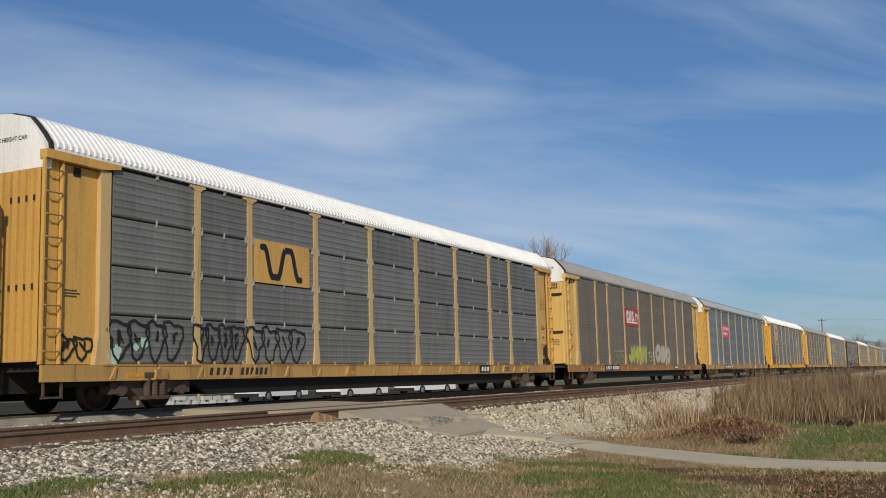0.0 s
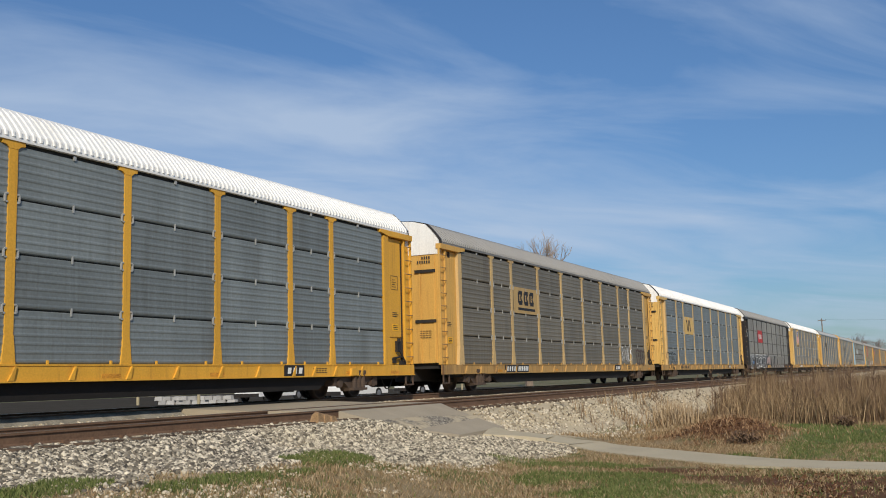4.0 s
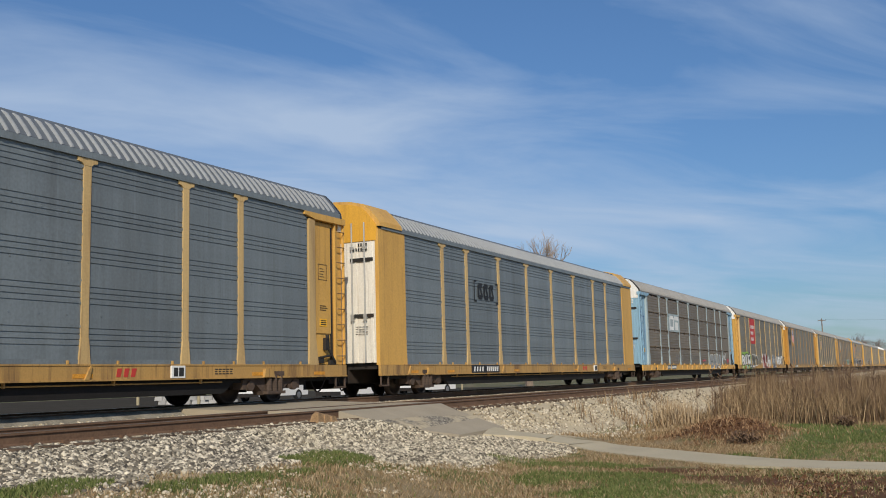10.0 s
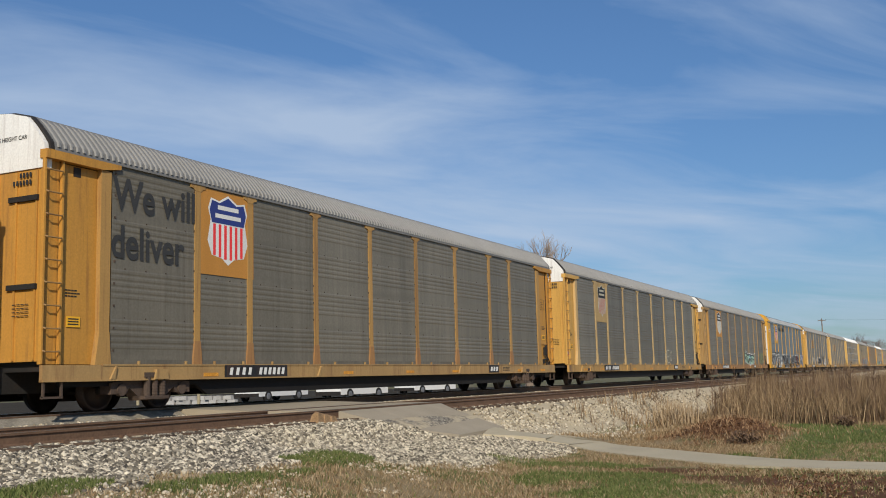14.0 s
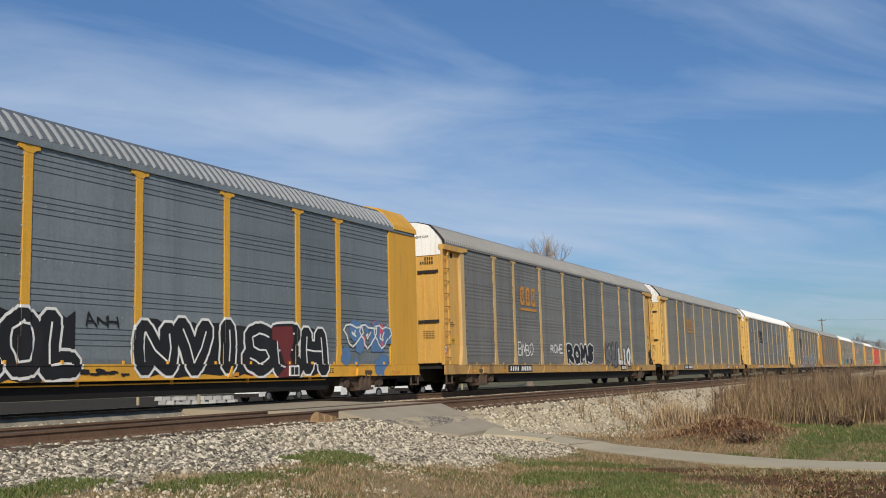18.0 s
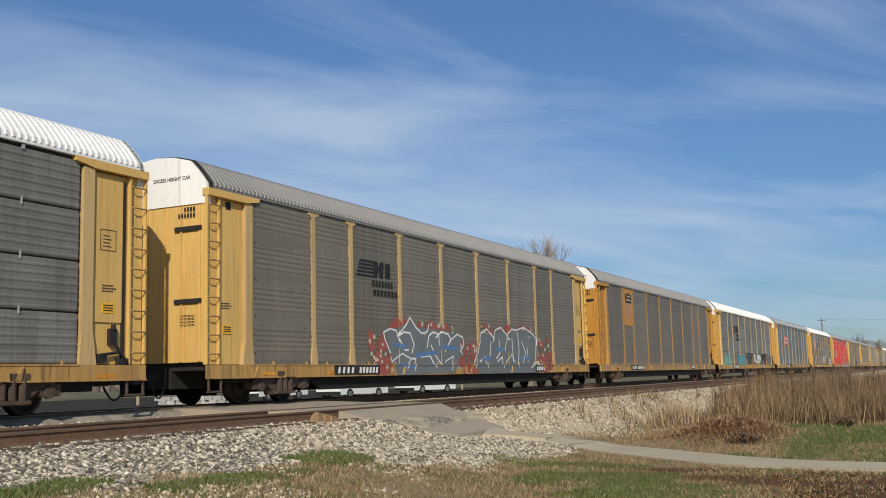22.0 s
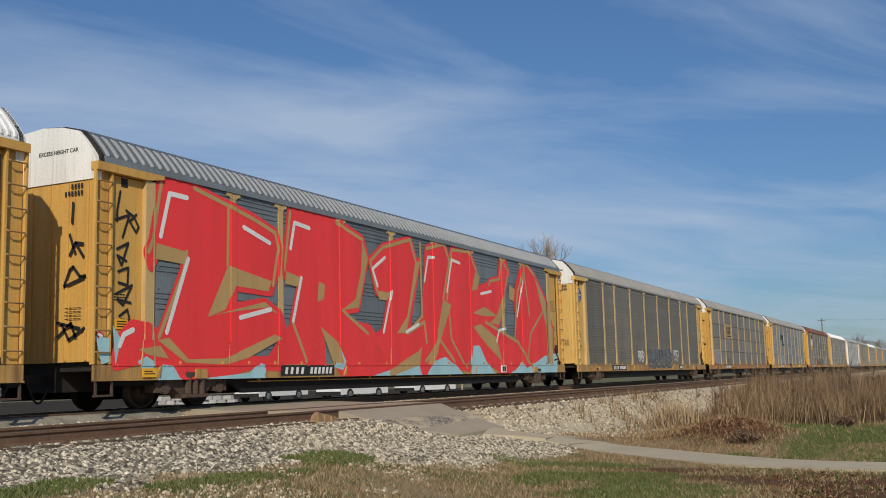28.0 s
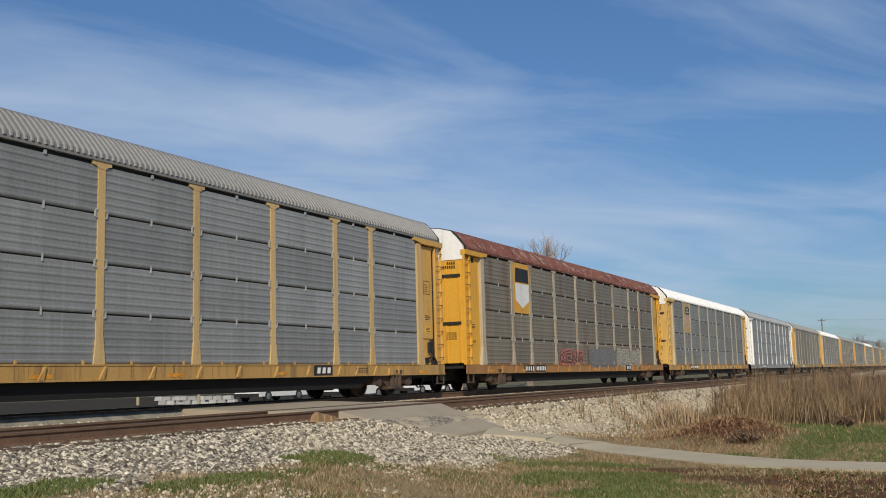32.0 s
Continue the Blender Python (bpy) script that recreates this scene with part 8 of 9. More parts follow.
def icosa():
    g = (1 + 5 ** 0.5) / 2
    v = np.array([(-1, g, 0), (1, g, 0), (-1, -g, 0), (1, -g, 0), (0, -1, g), (0, 1, g), (0, -1, -g), (0, 1, -g), (g, 0, -1), (g, 0, 1), (-g, 0, -1), (-g, 0, 1)], float)
    f = np.array([(0, 11, 5), (0, 5, 1), (0, 1, 7), (0, 7, 10), (0, 10, 11), (1, 5, 9), (5, 11, 4), (11, 10, 2), (10, 7, 6), (7, 1, 8), (3, 9, 4), (3, 4, 2), (3, 2, 6), (3, 6, 8), (3, 8, 9), (4, 9, 5), (2, 4, 11), (6, 2, 10), (8, 6, 7), (9, 8, 1)])
    return v / np.linalg.norm(v[0]), f


RNG = np.random.default_rng(7)


def ballast(name, places, lo, hi, material, label, sink=0.35):
    base, faces = icosa()
    n = len(places)
    size = RNG.uniform(lo, hi, n) * RNG.uniform(0.75, 1.25, n)
    shape = RNG.uniform(0.6, 1.25, (n, 1, 3)) * RNG.uniform(0.78, 1.2, (n, 12, 1))
    v = base[None] * shape * size[:, None, None] * 0.5
    ang, tilt = RNG.uniform(0, 6.283, n), RNG.uniform(-0.6, 0.6, n)
    ca, sa, ct, st = np.cos(ang)[:, None], np.sin(ang)[:, None], np.cos(tilt)[:, None], np.sin(tilt)[:, None]
    x, y, z = v[..., 0], v[..., 1], v[..., 2]
    y, z = y * ct - z * st, y * st + z * ct
    x, y = x * ca - y * sa, x * sa + y * ca
    v = np.stack([x, y, z], -1)
    v[..., 2] += (size * (0.5 - sink) * 0.8)[:, None]
    v += np.asarray(places)[:, None, :]
    f = faces[None] + (np.arange(n) * 12)[:, None, None]
    return bulk(name, v.reshape(-1, 3), f.reshape(-1, 3), material, label)


def on_paving(x, y):
    return abs(x - path_mid(y)) < 0.74 * (1.35 if 2.5 < y < 7.2 else 1.0) + 0.26 * smooth(6.8, 9.0, y) and y < 9.35 or (17.3 < x < 22.6 and y > 10.9) or (y > 9.2 and y <= 10.9 and max(17.8, 19.5 - (y - 9.2) * 1.6) < x < 22.15)


def scatter(n, x0, x1, y0, y1, keep):
    out = []
    for _ in range(n):
        x, y = random.uniform(x0, x1), random.uniform(y0, y1)
        if keep(x, y) and not on_paving(x, y):
            out.append((x, y, ground_z(x, y)))
    return out


def ragged(x, y, s=0.9, k=0.0):
    return noise.noise((x * s, y * s, k))


def patchy(spots, x, y):
    best = 9.0
    for cx, cy, rx, ry in spots:
        best = min(best, ((x - cx) / rx) ** 2 + ((y - cy) / ry) ** 2)
    return best + 1.6 * ragged(x, y, 1.1, 2.0)


STONE = island_material("ballast_stone", (0.05, 0.044, 0.038), (0.25, 0.22, 0.17), (0.72, 0.64, 0.50))
LIGHT_STONE = island_material("pale_ballast_stone", (0.08, 0.068, 0.052), (0.34, 0.295, 0.22), (0.70, 0.62, 0.47))
PALE_STONE = island_material("pale_gravel", (0.22, 0.18, 0.125), (0.44, 0.37, 0.265), (0.66, 0.58, 0.45))
def stone_edge(x):
    """y at which the ballast ends and the lawn begins."""
    return 8.15 - 1.05 * smooth(12.6, 14.6, x)


BANK_STONE = island_material("bank_stone", (0.13, 0.105, 0.075), (0.42, 0.36, 0.26), (0.66, 0.58, 0.45))
shoulder = scatter(58000, 6.0, 21.5, 6.6, 11.0, lambda x, y: patchy(GREEN_PATCHES, x, y) > 1.15 and y > stone_edge(x) + 0.5 * ragged(x, y) and not (y > 10.75 and random.random() < 0.4))
near_side = [p for p in shoulder if p[0] + 2.2 * ragged(p[0], p[1], 0.6, 21.0) < 13.6]
ballast("ballast_stones", near_side, 0.042, 0.078, STONE, "grey and cream broken ballast stones")
ballast("pale_ballast_stones", sorted(set(shoulder) - set(near_side)), 0.042, 0.078, LIGHT_STONE, "cream broken ballast stones beside the crossing")
bank = scatter(19000, 20.5, 48.0, 8.4, 11.0, lambda x, y: y > 8.9 + 0.6 * ragged(x, y) + 0.3 * smooth(27, 34, x) and random.random() < (1.1 - 0.022 * (x - 20)) * (0.75 + 0.9 * ragged(x, y, 1.1, 12.0) if y < 10.1 + 0.3 * ragged(x, y, 1.3) else 0.10))
ballast("bank_stones", bank, 0.05, 0.09, BANK_STONE, "pale broken stone on the railway bank")
inner_bed = scatter(7000, 8.0, 40.0, 11.0, 15.1, lambda x, y: (11.35 < y < 12.6 or y > 12.95) and random.random() < 0.6)
ballast("bed_stones", inner_bed, 0.035, 0.065, PALE_STONE, "pale stone between the tracks", 0.5)
strays = scatter(5200, 7.0, 16.5, 6.2, 8.9, lambda x, y: ragged(x, y, 0.8, 5.0) > 0.12 or (math.hypot((x - 8.9) / 1.6, (y - 7.35) / 0.35) < 1 + ragged(x, y, 2.0)))
ballast("stray_gravel", strays, 0.025, 0.055, PALE_STONE, "pale gravel strewn in the grass")
strays2 = scatter(900, 24.0, 31.0, 7.6, 9.2, lambda x, y: ragged(x, y, 0.7, 8.0) > 0.05)
ballast("stray_stones", strays2, 0.05, 0.11, PALE_STONE, "pale stones at the foot of the bank")

# one larger broken piece of timber and stone beside the crossing
lump = Shape()
for i in range(3):
    lump.add([(16.35 + i * 0.23 + u * 0.13, 10.75 + v * 0.12, -0.30 + w * (0.20 - 0.04 * i)) for u, v, w in ((-1, -1, 0), (1, -0.8, 0), (0.9, 1, 0), (-0.9, 0.9, 0), (-0.7, -0.7, 1), (0.75, -0.5, 0.9), (0.6, 0.7, 1.1), (-0.6, 0.6, 0.8))],
             [(0, 3, 2, 1), (4, 5, 6, 7), (0, 1, 5, 4), (1, 2, 6, 5), (2, 3, 7, 6), (3, 0, 4, 7)])
ob = new("timber_stub", lump.mesh("timber_stub"))
ob.data.materials[0] = mat("bleached_timber", (0.33, 0.21, 0.11), 0.9, 0, 0.3, 6, 40, 0.6)
tagged(ob, "splintered bleached timber stub on the ballast", "timber")


def blades(name, n, x0, x1, y0, y1, keep, low, high, wide, lean, material, label, height=None):
    pts = [p for p in scatter(n, x0, x1, y0, y1, keep)]
    k = len(pts)
    P = np.asarray(pts)
    h = RNG.uniform(low, high, k)
    if height:
        h *= np.array([height(x, y) for x, y, _ in pts])
    a, b = RNG.uniform(0, 6.283, k), RNG.uniform(0, 6.283, k)
    w = wide * RNG.uniform(0.6, 1.4, k)
    side = np.stack([np.cos(a) * w, np.sin(a) * w, np.zeros(k)], -1)
    bend = np.stack([np.cos(b), np.sin(b), np.zeros(k)], -1) * (RNG.uniform(0.1, 1.0, k) * lean * h)[:, None]
    up = np.stack([np.zeros(k), np.zeros(k), h], -1)
    v = np.stack([P - side, P + side, P + bend * 0.35 + up * 0.6 + side * 0.7, P + bend * 0.35 + up * 0.6 - side * 0.7, P + bend + up], 1)
    v[..., 2] -= 0.01
    i = (np.arange(k) * 5)[:, None]
    f = np.concatenate([np.stack([i[:, 0], i[:, 0] + 1, i[:, 0] + 2], -1), np.stack([i[:, 0], i[:, 0] + 2, i[:, 0] + 3], -1), np.stack([i[:, 0] + 3, i[:, 0] + 2, i[:, 0] + 4], -1)])
    return bulk(name, v.reshape(-1, 3), f, material, label)


DRYG = island_material("dry_grass_blades", (0.135, 0.09, 0.045), (0.30, 0.21, 0.115), (0.44, 0.34, 0.215))
MOUND = island_material("mound_weed_blades", (0.13, 0.068, 0.035), (0.26, 0.15, 0.08), (0.40, 0.27, 0.155))
GREENG = island_material("green_grass_blades", (0.062, 0.084, 0.025), (0.115, 0.146, 0.044), (0.215, 0.22, 0.09))
LEAF = island_material("fallen_leaves", (0.065, 0.03, 0.016), (0.145, 0.072, 0.036), (0.30, 0.185, 0.105))
STRAW = island_material("dead_weed_stalks", (0.085, 0.053, 0.031), (0.235, 0.155, 0.085), (0.46, 0.34, 0.20))
PALE_STRAW = island_material("pale_straw", (0.26, 0.18, 0.10), (0.42, 0.31, 0.19), (0.58, 0.46, 0.31))
BROWNW = island_material("brown_weed_stalks", (0.06, 0.04, 0.03), (0.14, 0.09, 0.06), (0.24, 0.16, 0.10))
blades("dry_grass", 90000, 7.0, 24.0, 0.3, 9.0, lambda x, y: y < stone_edge(x) + 0.2 + 0.5 * ragged(x, y) and (patchy(GREEN_PATCHES, x, y) > 0.8 or random.random() < 0.22) and (patchy(BROWN_PATCHES, x, y) > 0.8 or random.random() < 0.12), 0.03, 0.085, 0.006, 1.3, DRYG, "short dry tan grass")
blades("green_grass", 120000, 7.0, 36.0, 0.0, 9.4, lambda x, y: (patchy(GREEN_PATCHES, x, y) < 1.2 and (x < 26 or y < 6 or random.random() < 0.3)) or (random.random() < 0.13 and y < stone_edge(x) + 0.2 and x < 20), 0.03, 0.09, 0.006, 0.9, GREENG, "short green grass")
blades("green_tufts", 30000, 6.5, 14.5, 7.2, 9.2, lambda x, y: patchy(GREEN_PATCHES[:3], x, y) < 1.15, 0.03, 0.09, 0.007, 0.9, GREENG, "green grass at the edge of the ballast")
blades("lawn_green", 70000, 11.5, 18.0, 0.5, 6.8, lambda x, y: patchy(GREEN_PATCHES[3:], x, y) < 1.0 and random.random() < 0.7, 0.03, 0.07, 0.006, 1.0, GREENG, "patches of green grass in the dry lawn")
blades("far_grass", 30000, 24.0, 50.0, -2.0, 8.8, lambda x, y: patchy(BROWN_PATCHES, x, y) > 1.1 and (patchy(GREEN_PATCHES, x, y) > 1.0 or random.random() < 0.1), 0.05, 0.14, 0.012, 1.0, DRYG, "rough dry grass")
blades("fallen_leaves", 26000, 11.0, 27.0, 0.0, 7.5, lambda x, y: patchy(BROWN_PATCHES, x, y) < 1.5 or random.random() < 0.03, 0.015, 0.035, 0.028, 3.0, LEAF, "brown fallen leaves")
# tall dead weeds along the foot of the bank
tall = lambda x, y: (0.4 + 0.6 * smooth(32.4, 36.5, x + 2.0 * ragged(x, y, 0.7, 13.0))) * max(0.3, 0.78 + 0.7 * ragged(x, y, 0.45, 3.0) + 0.4 * ragged(x, y, 1.5, 4.0))
weed_zone = lambda x, y: random.random() < 0.06 + 0.94 * smooth(0.235, 0.09, y / x + 0.04 * ragged(x, y, 0.5, 15.0)) and x > 32.6 + 0.42 * max(0.0, 7.0 - y) * 0.2 + 1.2 * ragged(x, y, 0.8) and y < 7.2 + 0.13 * (x - 34.0) + 0.8 * ragged(x, y, 0.6, 7.0)
blades("tall_weeds", 46000, 30.0, 62.0, -4.0, 9.6, weed_zone, 1.0, 1.75, 0.007, 0.25, STRAW, "tall straw-coloured dead weeds", tall)
blades("brown_weeds", 34000, 30.5, 62.0, -4.0, 9.6, lambda x, y: weed_zone(x, y) and ragged(x, y, 0.45, 6.0) > -0.1, 0.8, 1.9, 0.009, 0.2, BROWNW, "brown leafless weed stalks", tall)
blades("weed_leaves", 60000, 30.5, 60.0, -4.0, 9.4, weed_zone, 0.35, 1.2, 0.010, 0.8, STRAW, "dry leaves low among the weeds")
blades("pale_tuft", 1500, 31.5, 35.0, 7.0, 9.0, lambda x, y: math.hypot((x - 33.3) / 1.1, (y - 8.0) / 0.6) < 1.0 + 0.5 * ragged(x, y, 2.0), 0.4, 0.95, 0.010, 0.45, PALE_STRAW, "pale straw tuft at the foot of the bank")
blades("bank_tufts", 1800, 26.5, 40.0, 7.4, 10.2, lambda x, y: ragged(x, y, 0.6, 9.0) > -0.05 + 0.05 * (34 - x), 0.15, 0.55, 0.011, 0.7, STRAW, "loose dry tufts on the stony bank")
blades("mound_weeds", 3000, 22.0, 28.5, 3.0, 7.0, lambda x, y: patchy(BROWN_PATCHES, x, y) < 1.6, 0.05, 0.16, 0.010, 1.4, MOUND, "brown dead weeds on a low mound")


def weed_stalk(x, y, h, seed):
    """A single dead weed with a branched seed head."""
    rng = random.Random(seed)
    s = Shape()
    z = ground_z(x, y) - 0.02
    s.rod((x, y, z), (x + 0.02, y, z + h), 0.012, 5, 0.006)
    for i in range(16):
        b = z + h * rng.uniform(0.45, 0.98)
        a = rng.uniform(0, 6.28)
        r = 0.16 * (1.15 - (b - z) / h) + 0.05
        s.rod((x + 0.01, y, b), (x + math.cos(a) * r, y + math.sin(a) * r, b + 0.13), 0.007, 4, 0.012)
    ob = new("dead_weed", s.mesh("dead_weed"))
    ob.data.materials[0] = BROWNW
    return tagged(ob, "tall brown dead weed on the grassy bank", "weed", "single dead weeds")


for i, (x, y, h) in enumerate(((36.0, 9.3, 1.35), (33.5, 7.3, 1.55), (34.5, 7.0, 1.7), (35.0, 6.8, 1.6), (33.0, 6.6, 1.4), (36.5, 6.6, 1.8), (35.5, 6.0, 1.75), (34.0, 5.2, 1.7), (34.4, 4.4, 1.9), (33.2, 3.6, 1.75), (33.9, 2.6, 1.85), (33.0, 1.9, 1.7))):
    weed_stalk(x, y, h, 300 + i)


def dead_bush(x, y, r, seed):
    rng = random.Random(seed)
    s = Shape()
    z = ground_z(x, y) - 0.03
    for i in range(90):
        a, u = rng.uniform(0, 6.28), rng.uniform(0.2, 1.0)
        e = (x + math.cos(a) * r * u, y + math.sin(a) * r * u, z + r * rng.uniform(0.25, 0.85))
        s.rod((x + rng.uniform(-0.1, 0.1), y + rng.uniform(-0.1, 0.1), z), e, 0.010, 4, 0.005)
        for _ in range(3):
            s.add([(e[0] + rng.uniform(-0.05, 0.05), e[1] + rng.uniform(-0.05, 0.05), e[2] + rng.uniform(-0.05, 0.05)) for _ in range(3)], [(0, 1, 2)])
    ob = new("dead_bush", s.mesh("dead_bush"))
    ob.data.materials[0] = BROWNW
    return tagged(ob, "small dark dead bush beside the footpath", "bush")


dead_bush(22.9, 4.0, 0.36, 5)
dead_bush(31.6, 2.6, 0.4, 6)

# ---- beyond the tracks ----
BARK = mat("grey_bark", (0.22, 0.17, 0.13), 0.9, 0, 0.25, 1.5, 20, 0.4)
TWIG = mat("pale_twigs", (0.34, 0.26, 0.19), 0.9, 0, 0.2, 2, 20, 0.1)
FAR_TWIG = mat("far_twigs", (0.20, 0.16, 0.14), 0.9, 0, 0.2, 0.5, 5, 0.1)


def bare_tree(x, y, z, height, seed, spread=0.55, twig=TWIG, depth=6, label="bare leafless tree with fine upright branches"):
    rng = random.Random(seed)
    wood, fine = Shape(), Shape()

    def grow(p, way, length, r, level):
        mid = p + way * length * 0.5 + Vector((rng.uniform(-1, 1), rng.uniform(-1, 1), rng.uniform(-0.3, 0.6))) * length * 0.06
        e = p + way * length
        tgt = wood if level < 4 else fine
        sides = 7 if level < 2 else (5 if level < 4 else 3)
        tgt.rod(p, mid, r, sides, r * 0.86).rod(mid, e, r * 0.86, sides, r * 0.68)
        if level >= depth:
            return
        for i in range(3 if level < 5 else 2):
            d = (way + Vector((rng.uniform(-1, 1), rng.uniform(-1, 1), rng.uniform(-0.15, 0.55))) * spread).normalized()
            grow(mid.lerp(e, rng.uniform(0.3, 1.0)), d, length * rng.uniform(0.58, 0.82), r * 0.58, level + 1)

    tree = thing("tree", label, "tree", (x, y, z), "bare trees")
    grow(Vector((0, 0, -0.2)), Vector((0.02, 0.02, 1)).normalized(), height * 0.27, height * 0.022, 0)
    k = height / max(v[2] for v in fine.v)
    for shp in (wood, fine):
        shp.v = [(v[0] * k, v[1] * k, v[2] * k) for v in shp.v]
    part("trunk", wood, BARK if twig is TWIG else FAR_TWIG, tree)
    part("crown", fine, twig, tree, "bare twigs")
    return tree


bare_tree(110.0, 43.1, -0.75, 18.3, 11, 0.6, TWIG, 7)
for i, (x, y, h) in enumerate(((350, 22.6, 12.2), (352, 24.9, 10.2), (346, 20.6, 10.6), (600, 28.4, 16.0), (612, 25.5, 15.0), (640, 24.0, 15.5))):
    bare_tree(x, y, -0.75, h, 40 + i, 0.75, FAR_TWIG, 6, "distant bare tree on the skyline")


def utility_pole(x, y, h):
    p = thing("utility_pole", "wooden utility pole with a crossarm", "utility pole", (x, y, -0.75), "poles along the line")
    part("pole", Shape().rod((0, 0, -0.3), (0, 0, h), 0.16, 10, 0.11), BARK, p)
    part("crossarm", Shape().box(-0.07, 0.07, -0.75, 0.75, h - 0.5, h - 0.36), BARK, p)
    ins = Shape().rod((0, 0, 0), (0, 0, 0.16), 0.05, 6)
    me = ins.mesh("insulator")
    for s in (-0.7, -0.3, 0.3, 0.7):
        part("insulator", me, DARK, p, at=(0, s, h - 0.36))
    return p


utility_pole(225.0, 22.1, 11.5)
utility_pole(235.0, -2.0, 11.5)
wire_mat = mat("dark_wire", (0.05, 0.05, 0.05), 0.6, 0.3, 0.1)
for k, dy in enumerate((-0.7,)):
    w = Shape()
    a, b, prev = Vector((225 + dy * 0.3, 22.1 + dy, 10.5)), Vector((235 + dy * 0.3, -2 + dy, 10.5)), None
    for i in range(17):
        u = i / 16
        p = a.lerp(b, u) - Vector((0, 0, 0.35 * (1 - (2 * u - 1) ** 2)))
        if prev:
            w.rod(prev, p, 0.009, 4)
        prev = p
    ob = new("overhead_wire", w.mesh("overhead_wire"))
    ob.data.materials[0] = wire_mat
    tagged(ob, "sagging overhead wire between two poles", "wire", "overhead wires")


def far_belt():
    """A belt of woods along the skyline, closing the view between the wagons."""
    rng = random.Random(77)
    v, f = [], []
    for i in range(9000):
        side = rng.random()
        if side < 0.75:
            x, y = rng.uniform(-150, 500), rng.uniform(170, 215)
        else:
            x, y = rng.uniform(420, 500), rng.uniform(-160, 215)
        h = rng.uniform(4, 9) * (0.8 + 0.3 * noise.noise((x * 0.03, y * 0.03, 0)))
        n = len(v)
        a = rng.uniform(0, 6.28)
        w = rng.uniform(0.25, 0.6)
        v += [(x - w * math.cos(a), y - w * math.sin(a), -0.8), (x + w * math.cos(a), y + w * math.sin(a), -0.8), (x + rng.uniform(-1.5, 1.5), y + rng.uniform(-1.5, 1.5), h)]
        f.append((n, n + 1, n + 2))
    bulk("far_woods", v, f, FAR_TWIG, "far belt of bare woods")


far_belt()

# ---- parked vehicles and edging on the far side ----
VAN_WHITE = mat("white_car_paint", (0.80, 0.80, 0.79), 0.3, 0, 0.03, 1, 20, 0.0)
GLASS_DARK = mat("dark_window_glass", (0.02, 0.025, 0.03), 0.08, 0, 0.05)
TYRE = mat("black_rubber", (0.025, 0.025, 0.025), 0.85, 0, 0.15)
HUB = mat("grey_hub", (0.35, 0.35, 0.36), 0.4, 0.6, 0.1)


def van(x, y, z, turn, length, height, label):
    v = thing("van", label, "van", (x, y, z), "parked vehicles")
    v.rotation_euler = (0, 0, radians(turn))
    h, L = height, length
    body = Shape().prism_y([(0, 0.35), (L, 0.35), (L, h - 0.1), (L - 0.15, h), (1.7, h), (1.0, 1.25), (0.15, 1.05), (0, 0.8)], -0.95, 0.95)
    part("body", body, VAN_WHITE, v)
    part("windscreen", Shape().add([(1.02, -0.85, 1.28), (1.02, 0.85, 1.28), (1.66, 0.8, h - 0.12), (1.66, -0.8, h - 0.12)], [(0, 1, 2, 3)]), GLASS_DARK, v, at=(-0.02, 0, 0.02))
    part("side_window", Shape().prism_y([(1.35, 1.3), (2.4, 1.3), (2.4, h - 0.25), (1.85, h - 0.25)], -0.957, -0.95), GLASS_DARK, v)
    part("bumper", Shape().box(-0.08, 0.12, -0.92, 0.92, 0.32, 0.55), DARK, v)
    w = Shape().lathe_y([(0.0, -0.11), (0.2, -0.11), (0.22, -0.12), (0.33, -0.12), (0.36, -0.08), (0.36, 0.08), (0.33, 0.12), (0.0, 0.12)], 18).mesh("wheel")
    hub = Shape().lathe_y([(0.0, -0.14), (0.17, -0.13), (0.21, -0.115)], 14).mesh("hub")
    for wx in (0.95, L - 1.1):
        for s in (-1, 1):
            wh = part("wheel", w, TYRE, v, at=(wx, s * 0.86, 0.36))
            part("hub", hub, HUB, wh)
    return v


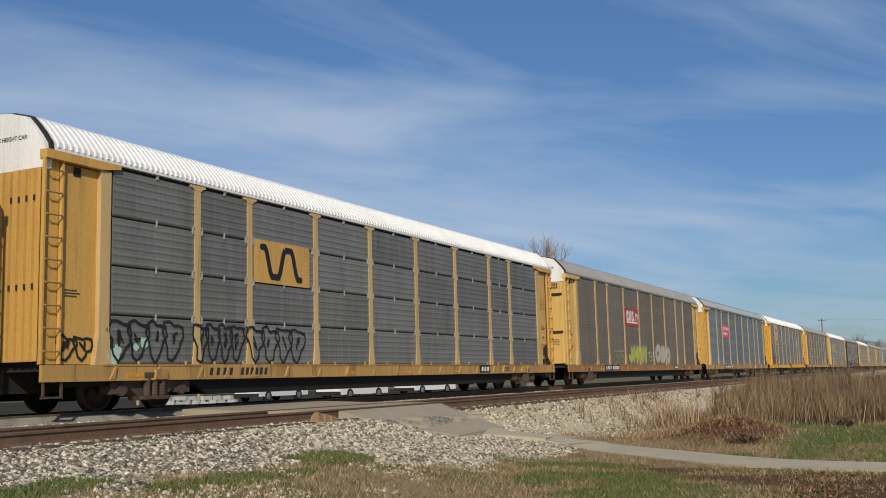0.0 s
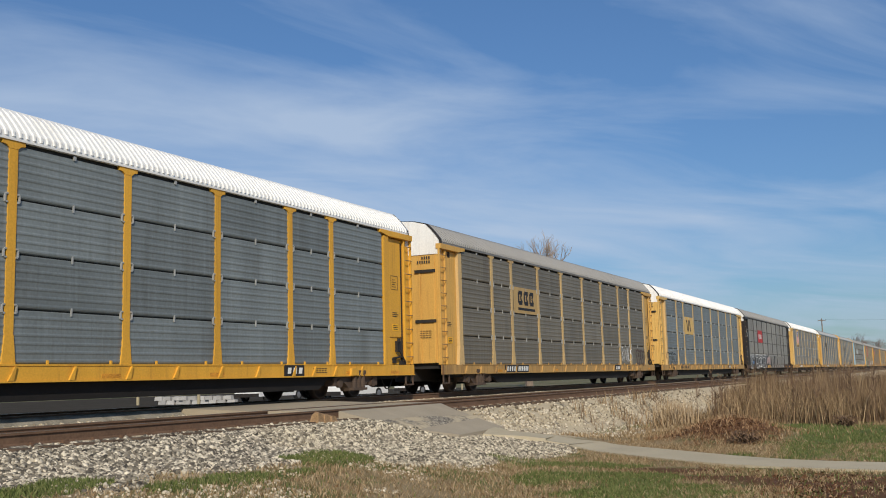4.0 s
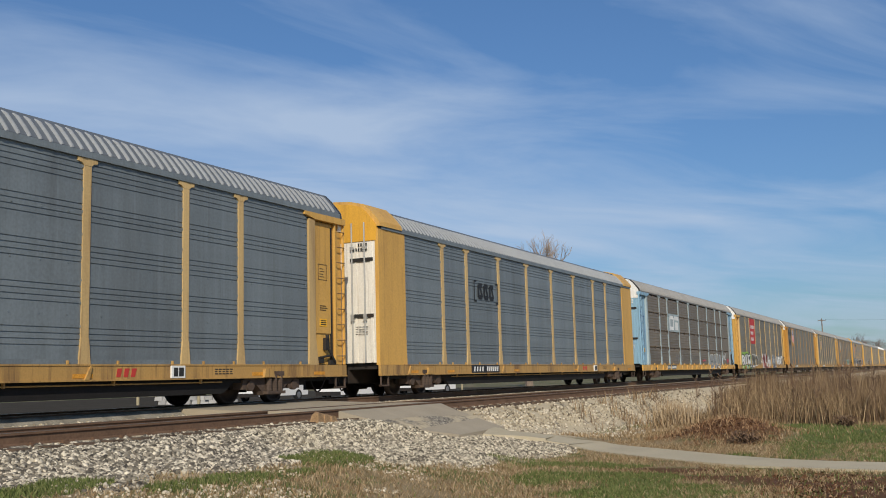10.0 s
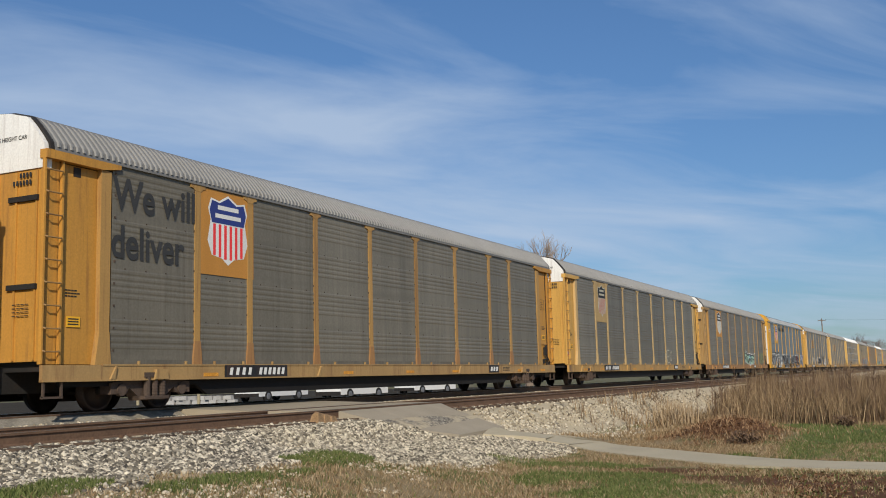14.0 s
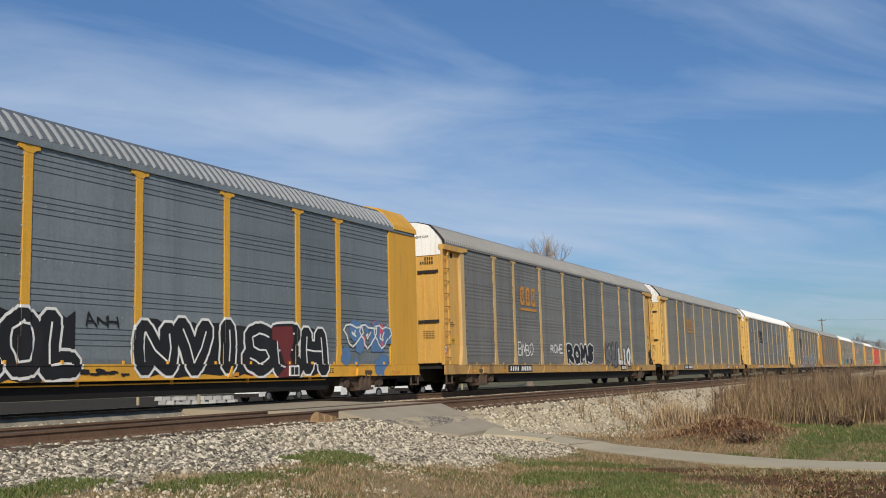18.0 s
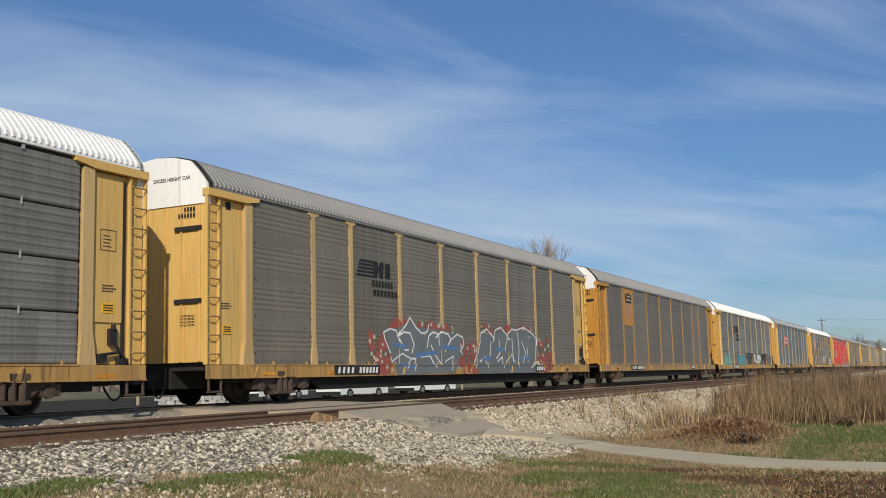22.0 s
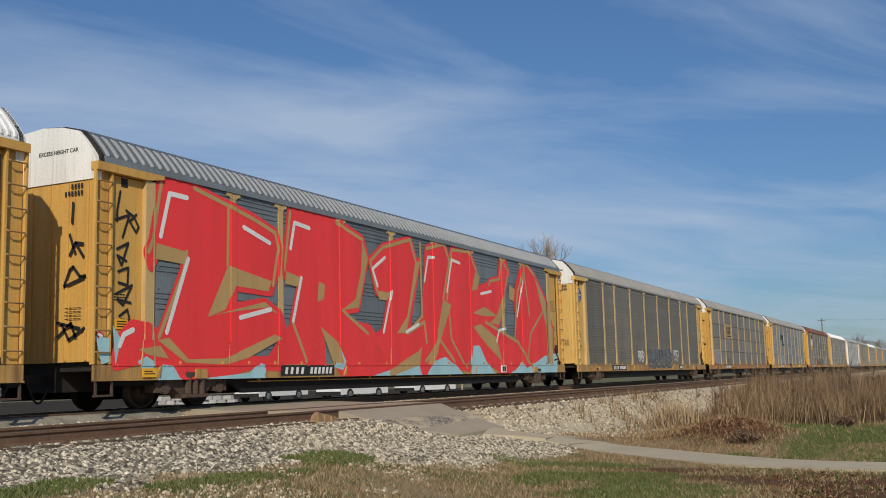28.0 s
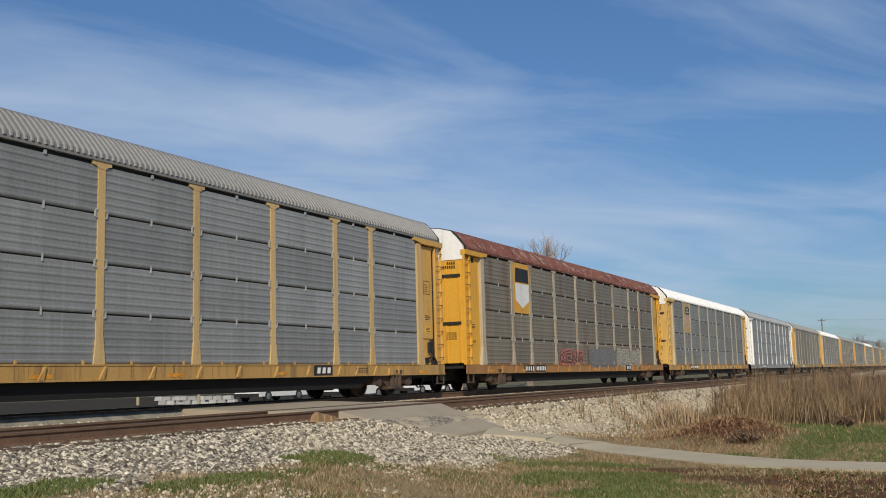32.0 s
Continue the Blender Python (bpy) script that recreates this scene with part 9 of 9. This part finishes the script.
van(51.7, 39.2, -0.735, 0, 5.4, 2.2, "white van parked beyond the tracks")
van(53.0, 34.0, -0.735, -4, 5.2, 2.0, "white van with dark windows parked beyond the tracks")
van(66.5, 36.0, -0.735, -10, 5.2, 1.9, "white van parked further along")
BLOCKS = mat("pale_block_stone", (0.40, 0.39, 0.37), 0.9, 0, 0.15, 3, 30, 0.4, None, 0, False, 0.2)
wall = thing("block_wall", "low wall of rough pale stone blocks", "low wall", (49.8, 38.4, -0.735))
wall.rotation_euler = (0, 0, radians(90))
blk = Shape().add([(0.02, 0, 0), (0.6, 0.03, 0), (0.58, 0.35, 0), (0, 0.33, 0), (0.04, 0.03, 0.24), (0.57, 0.0, 0.25), (0.55, 0.33, 0.23), (0.03, 0.3, 0.25)], [(0, 3, 2, 1), (4, 5, 6, 7), (0, 1, 5, 4), (1, 2, 6, 5), (2, 3, 7, 6), (3, 0, 4, 7)]).mesh("block")
for row in range(2):
    for i in range(9):
        part("block", blk, BLOCKS, wall, at=(i * 0.66 + row * 0.3 + 0.05 * (i % 2), 0.06 * (i % 3), row * 0.25))
POST_Y = mat("yellow_bollard_paint", (0.36, 0.31, 0.20), 0.6, 0, 0.1)
for x, y in ((49.0, 45.6), (47.0, 39.1), (91.0, 42.8)):
    b = new("bollard", Shape().rod((0, 0, 0), (0, 0, 0.9), 0.10, 12).rod((0, 0, 0.9), (0, 0, 0.96), 0.10, 12, 0.04).mesh("bollard"))
    b.location = (x, y, -0.78)
    b.data.materials[0] = POST_Y
    tagged(b, "faded yellow bollard beyond the tracks", "bollard", "bollards")
lot = Shape().box(20, 110, 27.0, 75, -0.80, -0.735)
structure("parking_lot", lot, mat("dark_yard_asphalt", (0.055, 0.048, 0.038), 0.95, 0, 0.25, 0.5, 40, 0.3), "dark asphalt yard beyond the tracks")

MATS["dark_yard_asphalt"].node_tree.nodes["Principled BSDF"].inputs["Specular IOR Level"].default_value = 0.02


def train_x(t):
    """How far the train has come at t seconds; it slows down very slightly."""
    return -14.72 + 24.579 * t - 0.003721 * t * t


# slack in the couplers: how far each wagon stands off the even spacing
SHIFT = {0: -0.13, 8: 0.06, 1: -0.1, 3: -0.2, 6: -0.2, 12: 0.05, 9: 0.12, 15: -0.08, 18: -0.13, 21: -0.27, 23: 0.15, 26: -0.15}


def motions():
    for n, car in [(-1, AHEAD)] + list(enumerate(CARS)):
        walk(car, [(t, pose(n * PITCH - train_x(t) - 1.78 + SHIFT.get(n, 0.0), TRACK_Y, 0)) for t in (0.0, 8.0, 16.0, 24.0, 32.0)])


motions()
